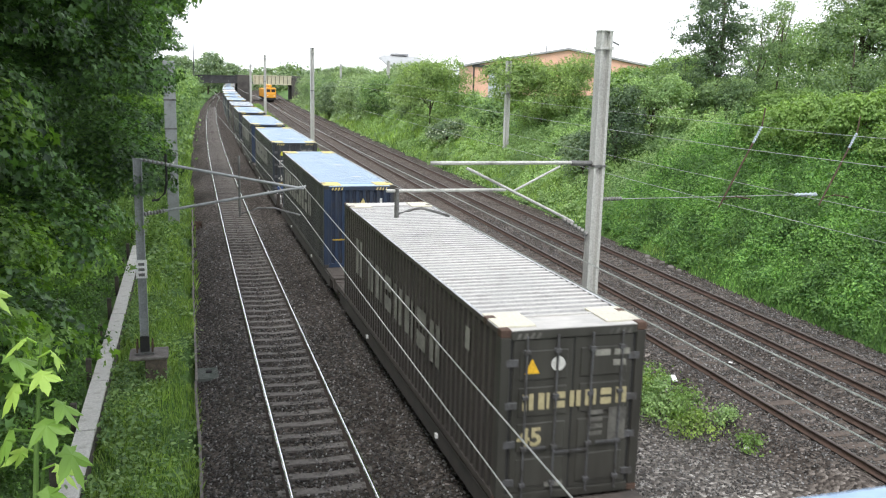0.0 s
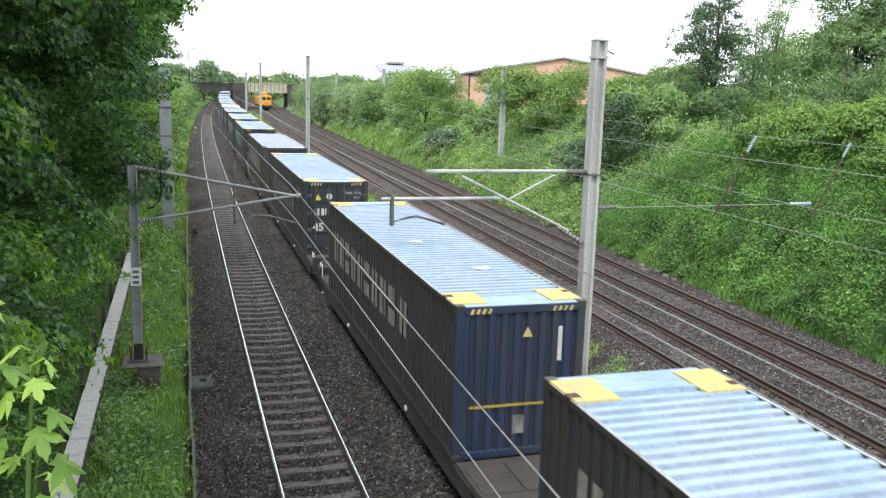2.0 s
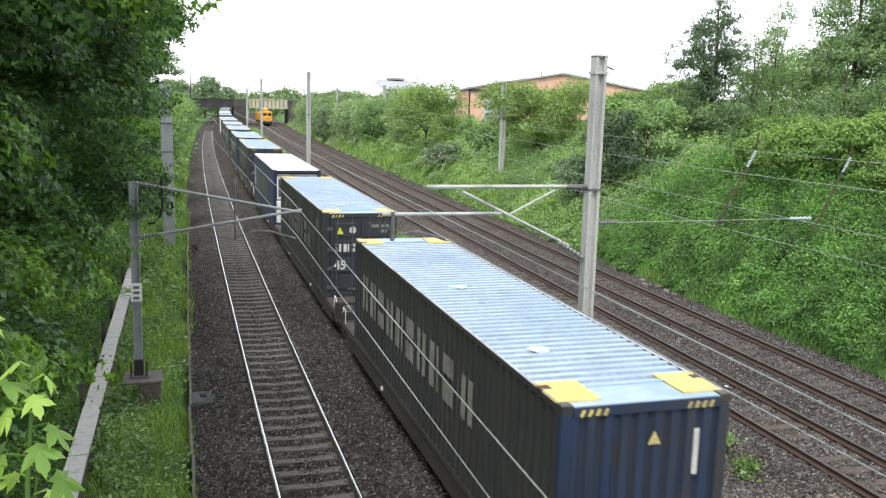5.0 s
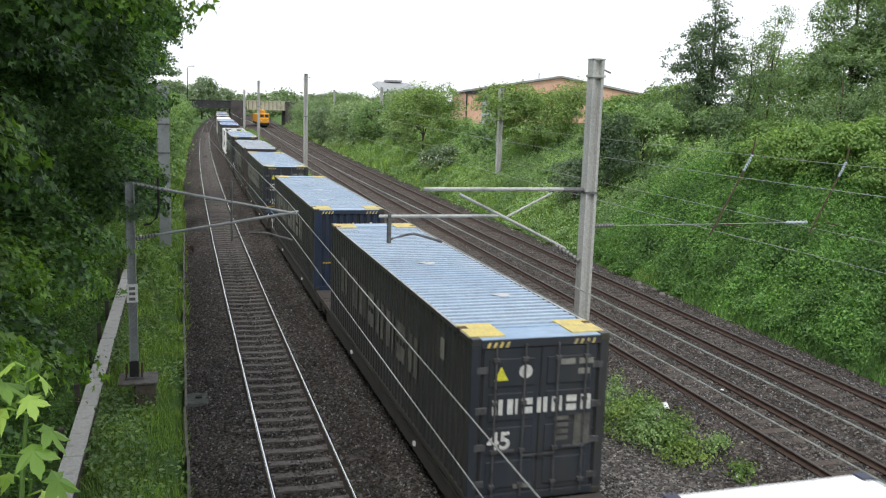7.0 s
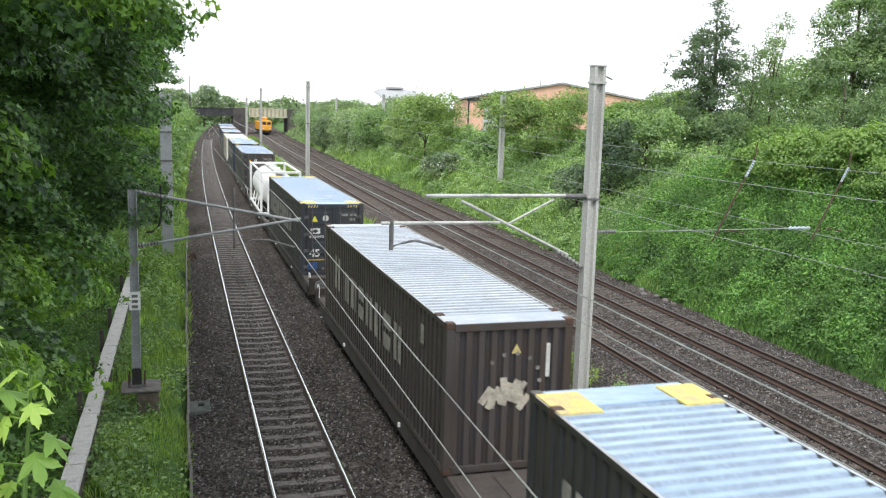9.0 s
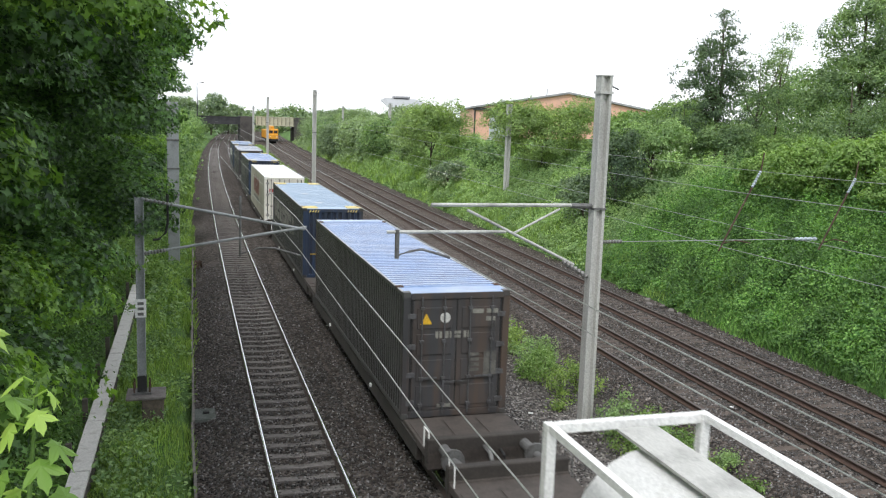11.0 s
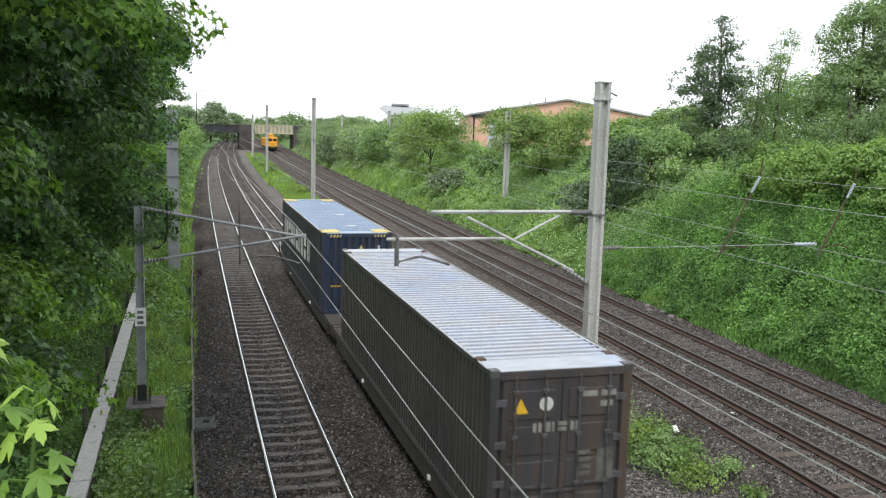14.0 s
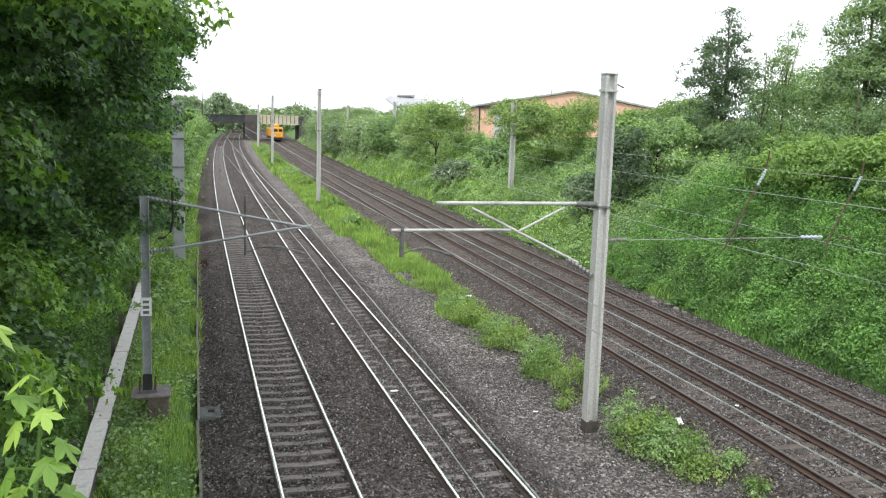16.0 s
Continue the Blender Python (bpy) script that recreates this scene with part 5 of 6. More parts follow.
# ---- far bridges, the yellow engineering train, buildings ----
SOOT = worn("sooty_steel", (0.045, 0.045, 0.048), (0.025, 0.025, 0.027), 0.5, 0.8, 0, 1)
SOOT_STONE = worn("sooty_stone", (0.075, 0.07, 0.065), (0.045, 0.042, 0.04), 0.5, 0.95, 0, 0.8)
GIRDER = worn("cream_girder_paint", (0.52, 0.5, 0.36), (0.38, 0.36, 0.27), 0.4, 0.7, 0, 0.5)
ORANGE = worn("engineer_yellow", (0.72, 0.33, 0.02), (0.5, 0.24, 0.04), 0.3, 0.5, 0, 2)
SALMON = worn("salmon_brick", (0.78, 0.46, 0.34), (0.68, 0.42, 0.32), 0.5, 0.9, 0, 0.6)
SHUTTER = worn("pale_shutter", (0.5, 0.53, 0.55), (0.4, 0.42, 0.44), 0.3, 0.6, 0, 1)
ROOFING = worn("grey_roof_sheet", (0.35, 0.35, 0.36), (0.25, 0.25, 0.26), 0.5, 0.6, 0, 0.5)
ROOF_LIGHT = worn("pale_roof_sheet", (0.33, 0.34, 0.34), (0.26, 0.27, 0.27), 0.4, 0.5, 0, 0.4)


def build_bridges():
    y = 250
    br = thing("road_bridge", pose(0, y, 0), "dark sooty plate-girder bridge on stone piers", "bridge")
    part("girder", blocks((0.5, 15.5, -0.3, 0.3, 4.3, 6.3), (0.5, 15.5, -0.45, 0.45, 6.25, 6.4), (0.5, 15.5, -0.45, 0.45, 4.25, 4.4)), SOOT, br)
    for k in range(9):
        part("stiffener", blocks((1.2 + k * 1.6, 1.32 + k * 1.6, -0.42, -0.3, 4.4, 6.25)), SOOT, br)
    part("deck", blocks((0.5, 15.5, 0.3, 9, 4.3, 4.9)), SOOT, br)
    part("abutment", blocks((-3.0, 1.8, -0.8, 9, -0.6, 6.5), bevel=0.05), SOOT_STONE, br)
    part("pier", blocks((13.2, 16.8, -0.9, 9, -0.6, 6.6), bevel=0.05), SOOT_STONE, br)
    part("parapet", blocks((-40, -3.0, -0.3, 0.3, 5.0, 6.5)), SOOT_STONE, br)
    lamp = thing("street_lamp", pose(1.9, y + 3, 4.9), "tall grey street lamp on the road bridge", "street lamp")
    part("column", tubes(([(0, 0, 0), (0, 0, 9.8)], [0.16, 0.1]), seg=8), SOOT, lamp)
    part("arm", tubes(([(0, 0, 9.8), (0.3, 0, 10.3), (1.3, 0, 10.5)], 0.07), seg=6), SOOT, lamp)
    part("lantern", blocks((1.1, 1.9, -0.15, 0.15, 10.4, 10.6), bevel=0.04), SOOT_STONE, lamp)
    cb = thing("girder_bridge", pose(-1.0, y + 4, 0), "pale cream panelled girder bridge over two tracks", "bridge")
    part("girder", blocks((18.8, 29.6, -0.25, 0.25, 4.2, 6.5), (18.8, 29.6, -0.4, 0.4, 6.45, 6.65), (18.8, 29.6, -0.4, 0.4, 4.1, 4.3)), GIRDER, cb)
    for k in range(10):
        part("stiffener", blocks((19.3 + k * 1.12, 19.42 + k * 1.12, -0.42, -0.25, 4.3, 6.45)), SOOT_STONE, cb)
    part("deck", blocks((18.8, 29.6, 0.25, 9, 4.2, 4.7)), SOOT, cb)
    part("abutment", blocks((29.6, 34, -0.6, 9, -0.6, 6.6), bevel=0.05), SOOT_STONE, cb)


build_bridges()


def build_yellow_train():
    y = 232
    ob = thing("track_machine", pose(x_three(y) + 0.2, y, 0), "yellow-orange engineering train standing on the track", "rail vehicle")
    part("cab", blocks((-1.3, 1.3, 0, 2.4, 1.0, 3.6), bevel=0.15), ORANGE, ob)
    part("nose", blocks((-1.25, 1.25, -0.5, 0, 1.0, 2.3), bevel=0.12), ORANGE, ob)
    for s in (-1, 1):
        part("windscreen", blocks((s * 0.6 - 0.45, s * 0.6 + 0.45, -0.02, 0.02, 2.5, 3.2)), BLACK, ob)
        part("headlight", blocks((s * 0.85 - 0.12, s * 0.85 + 0.12, -0.53, -0.49, 1.5, 1.7)), WHITE, ob)
        part("buffer", tubes(([(s * 0.87, -0.5, 1.0), (s * 0.87, -1.0, 1.0)], 0.18)), BLACK, ob)
    part("body", blocks((-1.3, 1.3, 2.5, 20, 1.0, 3.2), bevel=0.1), ORANGE, ob)
    part("jib", blocks((-0.4, 0.4, 1.5, 14, 3.6, 4.3), bevel=0.1), ORANGE, ob)
    part("underframe", blocks((-1.2, 1.2, -0.4, 20, 0.45, 1.0)), BLACK, ob)
    for k in (1.2, 3.4, 15, 17):
        part("wheelset", tubes(([(-0.85, k, 0.42), (0.85, k, 0.42)], 0.42), seg=16), BLACK, ob)


build_yellow_train()


def build_buildings():
    f = thing("factory_building", pose(34.5, 110, 4.6, 0, 0, -15), "salmon-orange brick industrial hall with a low gable", "building")
    bm = bmesh.new()
    prof = [(0, 0), (24.6, 0), (24.6, 4.5), (12.3, 6.7), (0, 4.5)]
    lo = [bm.verts.new((x, 0, z)) for x, z in prof]
    hi = [bm.verts.new((x, 40, z)) for x, z in prof]
    bm.faces.new(lo[::-1])
    bm.faces.new(hi)
    for i in range(5):
        bm.faces.new((lo[i], lo[(i + 1) % 5], hi[(i + 1) % 5], hi[i]))
    bmesh.ops.recalc_face_normals(bm, faces=bm.faces)
    part("wall", bm, SALMON, f)
    for s in (0, 1):
        bm = bmesh.new()
        a, b = ((-0.4, 4.6), (12.3, 6.85)) if s == 0 else ((12.3, 6.85), (25, 4.6))
        vs = [(a[0], -0.35, a[1]), (b[0], -0.35, b[1]), (b[0], 40.3, b[1]), (a[0], 40.3, a[1])]
        top = [bm.verts.new((x, yy, z + 0.14)) for x, yy, z in vs]
        bot = [bm.verts.new((x, yy, z - 0.1)) for x, yy, z in vs]
        bm.faces.new(top)
        bm.faces.new(bot[::-1])
        for i in range(4):
            bm.faces.new((bot[i], bot[(i + 1) % 4], top[(i + 1) % 4], top[i]))
        part("roof", bm, ROOFING, f)
    part("shutter", blocks((2.0, 4.6, -0.08, 0.05, 0, 4.1)), SHUTTER, f, "pale roller shutter")
    part("downpipe", tubes(([(0.05, -0.15, 0), (0.05, -0.15, 4.4)], 0.1)), SOOT, f)
    part("downpipe", tubes(([(4.9, -0.15, 0), (4.9, -0.15, 4.4)], 0.1)), SOOT, f)
    part("lintel", blocks((-0.2, 5.0, -0.2, 0, 4.25, 4.6)), SOOT, f)
    part("aerial", tubes(([(9.5, 0.5, 5.8), (9.5, 0.5, 7.3)], 0.05)), SOOT, f)
    c = thing("warehouse_canopy", pose(35.4, 160, 3.5), "pale sheet-roofed open canopy on posts", "canopy")
    bm = bmesh.new()
    for z in (0, 0.18):
        for x, yy, zz in ((-0.8, -1, 5.6), (0.4, -1, 5.7), (9.5, -1, 5.5), (7.8, 14, 7.7), (1.6, 14, 7.8), (0.6, 14, 7.3)):
            bm.verts.new((x, yy, zz + z))
    bm.verts.ensure_lookup_table()
    v = bm.verts
    for q in ((0, 1, 4, 5), (1, 2, 3, 4)):
        bm.faces.new([v[i] for i in q][::-1])
        bm.faces.new([v[i + 6] for i in q])
    for i in range(6):
        j = (i + 1) % 6
        bm.faces.new((v[i], v[j], v[j + 6], v[i + 6]))
    part("roof", bm, ROOF_LIGHT, c)
    for k in range(4):
        part("post", blocks((0.2 + k * 3.2, 0.4 + k * 3.2, -0.8, -0.6, 0, 6.3)), SOOT, c)
    part("lower_roof", blocks((3.5, 12, -3, -1.2, 5.0, 5.3)), ROOF_LIGHT, c)
    part("ridge_cap", blocks((3.0, 6.4, 12.4, 14.0, 7.9, 8.35), bevel=0.1), ROOFING, c)


build_buildings()

# ---- plants ----
G_LEFT, G_BANK, G_MID = "sycamores beside the line", "bushes on the bank", "weeds between the tracks"


def left_side():
    """Sycamores that lean over the line, tier on tier of boughs, above low brambles."""
    # the first tree stands left of the view, added to shade the ones behind
    spots = ((-9.2, 4.5, 3.2, 8), (-8.2, 11, 3.2, 1), (-8.8, 17, 4.0, 2), (-8.8, 24, 4.6, 3), (-9.0, 32, 4.8, 4), (-9.6, 41, 4.6, 5), (-8.9, 52, 4.2, 6), (-8.2, 64, 4.0, 7))
    for x, y, r, seed in spots:
        z = ground_z(x, y)
        lobes = [((1.1, 0, 4.9 - z), (r * 0.8, r * 1.05, 1.7)), ((1.0, 0.4, 7.4 - z), (r * 0.98, r, 2.6)), ((2.0, -0.4, 10.4 - z), (r * 1.02, r, 3.0)), ((-0.5, 0, 13.0 - z), (r * 0.8, r * 0.9, 2.6))]
        near = y < 30
        rng = np.random.default_rng(200 + seed)
        boughs = []
        for n, (c, q) in enumerate(lobes):
            for _ in range((13 if n < 2 else 9) if y < 36 else 7):
                a, b = rng.uniform(-1.9, 0.9), rng.uniform(-0.55, 0.95)
                d = np.array([math.cos(a) * math.cos(b), math.sin(a) * math.cos(b), math.sin(b)])
                w = rng.uniform(0.8, 1.7) if near else rng.uniform(0.7, 1.3)
                p = np.array(c) + d * np.array(q) * rng.uniform(0.75, 1.05)
                # reach is clamped to fit the crown outline in the camera's view
                reach = -2.7 + (0.016 * y if p[2] + z > 9 else 0.0) - 0.95 * w
                p[0] = min(p[0], reach - x)
                boughs.append((tuple(p), (w, w * rng.uniform(0.8, 1.2), w * rng.uniform(0.32, 0.5))))
        core = [(c, tuple(v * 0.6 for v in q)) for c, q in lobes] + [((-1.6, 0, 2.0 - z), (1.6, r, 1.8))]
        tree("sycamore_tree", x, y, z, 12, core, LEAF_SYC, "tall dark-green sycamore with drooping leafy boughs", 0.2 if near else 0.26, 0.4, 60, 0.5, 10 + seed, LOBED, 0.28, 0.5, group=G_LEFT, boughs=boughs, bough_leaf=(0.125, 240) if near else (0.17, 120))
    for k, y in enumerate((9, 12.5, 16, 20, 24, 28.5, 33, 38, 43, 48)):
        x = -6.35 + 0.012 * y + 0.3 * math.sin(k * 2.3)
        z = ground_z(x, y)
        h = 1.15 + 0.3 * math.sin(k * 1.7)
        tree("hedge_bush", x, y, z, h, [((0.2, 0, 0.3), (1.25, 2.3, h * 0.75)), ((-1.0, 0.6, 0.7), (1.3, 2.0, h * 0.8))], LEAF_HEDGE, "low dark-green brambles behind the trough", 0.095, 3.2, 55, 0.26, 40 + k, OVAL, 0.05, 0.35, "bush", "bramble bushes")
    # young growth in the light round the anchor mast
    for k, (x, y, h, r) in enumerate(((-4.3, 38.5, 2.3, 1.0), (-4.5, 43.5, 2.9, 1.2), (-3.9, 49.5, 3.2, 1.3), (-3.7, 56, 3.6, 1.4))):
        z = ground_z(x, y)
        tree("young_bush", x, y, z, h, [((0, 0, h * 0.35), (r, r * 1.2, h * 0.36)), ((-0.3, 0.2, h * 0.72), (r * 0.7, r * 0.8, h * 0.3))], LEAF_LIME, "light-green young bush beside the trough", 0.12, 2.6, 44, 0.26, 240 + k, OVAL, 0.05, 0.5, "bush", "young bushes")


left_side()


def far_left():
    for k, (x, y, h, r) in enumerate(((-5.6, 75, 8.0, 3.3), (-4.6, 88, 7.5, 3.2), (-4.2, 104, 7.5, 3.3), (-3.6, 122, 7.2, 3.3), (-2.8, 142, 7, 3.3), (-2.0, 165, 6.5, 3.4), (-0.8, 190, 6.5, 3.5), (-0.2, 215, 6.5, 3.5), (-1.5, 240, 8.0, 4.0), (-3.9, 66, 3.0, 1.7), (-3.3, 80, 3.2, 1.8), (-3.0, 95, 3.2, 1.8), (-2.4, 112, 3.2, 1.9))):
        tree("trackside_tree", x, y, 0, h, [((0, 0, h * 0.3), (r * 0.8, r, h * 0.3)), ((-0.3, 0, h * 0.68), (r * 0.9, r, h * 0.34))], LEAF_BUSH, "leafy green tree along the far line", 0.34, 0.6, 34, 0.5, 60 + k, OVAL, 0.2, 0.4, group="far trackside trees")


far_left()


def bank_bushes():
    def B(x, y, h, rx, ry, mat, label, leaf, seed, shape=OVAL, per=1.3, lv=48, cl=0.4):
        lobes = [((0, 0, h * 0.42), (rx, ry, h * 0.42)), ((rx * 0.3, 0, h * 0.7), (rx * 0.65, ry * 0.7, h * 0.3)), ((-rx * 0.35, 0.3, h * 0.62), (rx * 0.6, ry * 0.6, h * 0.32))]
        pads = []
        if y < 100 and mat is not FLOWER:
            rng = np.random.default_rng(seed + 500)
            for c, q in lobes:
                for _ in range(11):
                    a, b = rng.uniform(-3.9, 0.6), rng.uniform(-0.35, 1.2)
                    d = np.array([math.cos(a) * math.cos(b), math.sin(a) * math.cos(b), math.sin(b)])
                    w = rng.uniform(0.2, 0.36) * rx
                    pads.append((tuple(np.array(c) + d * np.array(q) * rng.uniform(0.85, 1.08)), (w, w, w * rng.uniform(0.5, 0.9))))
        tree("bush", x, y, ground_z(x, y) - 0.2, h, lobes if not pads else [(c, tuple(v * 0.85 for v in q)) for c, q in lobes], mat, label, leaf, per * (0.6 if pads else 1), lv, cl, seed, shape, 0.1, 0.4, "bush", G_BANK, boughs=pads, bough_leaf=(leaf, 2.6 / leaf ** 2), light=mat)

    B(25.6, 66, 5.3, 4.6, 4.0, LEAF_WILLOW, "large drooping grey-green willow bush", 0.26, 70, NARROW, 1.4, 60)
    B(23.0, 90, 7.9, 3.7, 3.4, LEAF_WILLOW, "round yellow-green willow bush", 0.3, 71, NARROW, 1.2, 55)
    B(22.9, 48, 4.7, 1.45, 1.6, LEAF_DARK, "dark evergreen bush beside the mast", 0.14, 72, OVAL, 2.2, 55)
    B(21.3, 49, 2.9, 1.3, 1.5, LEAF_GREY, "grey-green shrub beside the mast", 0.14, 172, OVAL, 2.2, 55)
    B(25.8, 49, 3.6, 2.2, 2.0, LEAF_PALE, "pale flowering elder bush", 0.14, 73, OVAL, 1.8, 50)
    B(25.7, 48.7, 3.4, 2.1, 1.9, FLOWER, "cream blossom on the elder bush", 0.13, 173, OVAL, 0.5, 9)
    B(30.4, 48, 2.9, 1.7, 1.6, LEAF_ASH, "dark leafy bush below the tall tree", 0.14, 174, OVAL, 2.0, 55)
    B(33.2, 46, 2.2, 1.9, 1.8, LEAF_LIME, "mid-green leafy bush on the brow", 0.15, 175, OVAL, 1.8, 50)
    B(36.2, 47, 2.2, 1.9, 1.8, LEAF_BUSH, "mid-green leafy bush on the brow", 0.15, 176, OVAL, 1.8, 50)
    B(31.5, 62, 3.4, 2.4, 2.4, LEAF_LIME, "light-green leafy bush on the bank", 0.22, 74, OVAL, 1.3, 50)
    B(29.0, 57, 3.0, 2.4, 2.4, LEAF_BUSH, "mid-green leafy bush on the bank", 0.22, 75)
    B(25.0, 76, 2.2, 1.8, 2.0, LEAF_BUSH, "mid-green leafy bush on the bank", 0.22, 76)
    B(21.6, 79, 2.4, 1.5, 1.5, FLOWER, "cream-flowering shrub on the slope", 0.2, 77, OVAL, 0.8, 22)
    B(21.8, 79.3, 2.6, 1.7, 1.7, LEAF_GREY, "green shrub among cream blossom", 0.2, 78)
    # the LEAF_FAR tones carry painted distance haze on these far bushes
    for k, (x, y, h, r) in enumerate(((25.4, 106, 4.6, 2.8), (25.0, 119, 5.4, 3.4), (25.2, 128, 3.8, 2.8), (25, 135, 5.6, 4.0), (24, 152, 6.0, 3.8), (27.5, 146, 5.0, 4.0), (25.5, 170, 5.8, 3.8), (27.5, 190, 6.0, 4.0), (29.5, 210, 6.0, 4.2), (31, 228, 6.0, 4.2), (34.2, 148, 5.6, 3.6), (38.5, 150, 5.2, 3.8), (30.5, 165, 4.2, 4.0), (33.5, 190, 6.0, 4.6), (36.5, 225, 7.0, 5))):
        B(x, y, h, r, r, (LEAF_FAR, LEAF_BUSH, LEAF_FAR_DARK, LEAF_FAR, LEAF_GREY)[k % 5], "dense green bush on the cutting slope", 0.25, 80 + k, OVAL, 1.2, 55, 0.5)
    # bright hedge along the brow
    for k in range(7):
        y = 19 + k * 3.0
        x = 25.2 + 0.14 * k + 0.6 * math.sin(k * 2.1)
        B(x, y, 2.3 + 0.6 * math.sin(k * 1.7), 1.7, 1.8, LEAF_KNOT, "bright yellow-green knotweed thicket on the brow", 0.125, 100 + k, OVAL, 2.6, 70, 0.3)
    # tall dark tree, birches and the big crown behind
    tree("dark_poplar_tree", 31.0, 50, 5.5, 9.6, [((-0.5, 0, 3.4), (3.0, 2.4, 2.2)), ((-1.3, 0, 5.4), (1.9, 1.8, 1.6)), ((0.9, 0, 5.2), (1.8, 1.7, 1.7)), ((-1.2, 0, 7.0), (1.2, 1.2, 1.1)), ((0.5, 0, 7.3), (1.2, 1.2, 1.4)), ((0.1, 0, 8.8), (0.6, 0.6, 1.0))], LEAF_DARK, "tall dark-green tree with an open ragged crown", 0.14, 2.2, 36, 0.2, 120, OVAL, 0.16, 0.9)
    tree("dark_poplar_tree", 31.0, 54, 5.0, 4.5, [((0, 0, 1.8), (3.0, 2.6, 2.0))], LEAF_ASH, "dark-green undergrowth below the tall tree", 0.15, 1.9, 50, 0.35, 121, OVAL, 0.1, 0.5, "bush")
    tree("birch_tree", 38.3, 56, 5.5, 8.6, [((-1.6, 0, 5.6), (0.9, 0.9, 1.3)), ((0.2, 0, 4.2), (1.9, 1.8, 1.8)), ((0.6, 0, 6.6), (0.9, 0.9, 1.3)), ((1.9, 0, 7.6), (0.7, 0.8, 1.3)), ((0, 0, 2.0), (2.6, 2.4, 1.7))], LEAF_ASH, "thin-crowned grey-green birch on the brow", 0.13, 1.9, 32, 0.24, 122, OVAL, 0.1, 0.9)
    tree("birch_tree", 41.6, 58, 5.5, 10.5, [((0, 0, 4.0), (2.6, 2.4, 2.8)), ((-0.2, 0, 7.6), (0.9, 1.0, 1.6)), ((0.9, 0, 9.4), (0.8, 0.8, 1.3))], LEAF_ASH, "thin-crowned grey-green birch on the brow", 0.13, 1.7, 32, 0.26, 123, OVAL, 0.1, 0.85)
    ash = [((0, 0, 4.6), (4.6, 4.2, 4.0)), ((1.2, 0, 8.4), (4.4, 4.0, 3.4)), ((3.5, -3, 6), (4, 4, 4.6)), ((4.2, 0, 11.2), (2.8, 2.8, 2.0))]
    rng = np.random.default_rng(324)
    pads = []
    for c, q in ash:
        for _ in range(26):
            a, b = rng.uniform(-3.4, 0.2), rng.uniform(-0.5, 1.1)
            d = np.array([math.cos(a) * math.cos(b), math.sin(a) * math.cos(b), math.sin(b)])
            w = rng.uniform(0.8, 1.5)
            pads.append((tuple(np.array(c) + d * np.array(q) * rng.uniform(0.85, 1.02)), (w, w, w * 0.7)))
    tree("broad_ash_tree", 46.4, 55, 5.5, 13, [(c, tuple(v * 0.88 for v in q)) for c, q in ash], LEAF_ASH, "broad full-crowned green tree on the brow", 0.18, 1.0, 62, 0.45, 124, OVAL, 0.35, 0.4, boughs=pads, bough_leaf=(0.17, 75), light=LEAF_ASH)
    tree("broad_ash_tree", 40.5, 49, 5.5, 6, [((0, 0, 1.6), (4.0, 3.2, 1.9)), ((3, -2, 2.4), (3.4, 3.2, 2.6))], LEAF_ASH, "leafy green undergrowth on the brow", 0.15, 1.8, 60, 0.35, 125, OVAL, 0.15, 0.5)
    B(33.2, 58, 4.6, 2.3, 2.2, LEAF_LIME, "light-green feathery willow on the brow", 0.18, 126, NARROW, 1.8, 60)
    for k, (x, y, h, r) in enumerate(((38, 74, 3.4, 2.6), (36.5, 64, 4.2, 2.8), (34, 60, 3.4, 2.6), (58, 75, 8, 6), (54, 40, 9, 5))):
        tree("brow_tree", x, y, 5.3, h, [((0, 0, h * 0.5), (r, r, h * 0.42)), ((0.4, 0, h * 0.8), (r * 0.6, r * 0.6, h * 0.25))], (LEAF_LIME, LEAF_BUSH)[k % 2], "light-green tree on the brow of the cutting", 0.26, 0.9, 44, 0.5, 130 + k, OVAL, 0.2, 0.4)


bank_bushes()


def stuff(name, me, label, category):
    return tagged(new(name, me), label, category, kind="stuff")


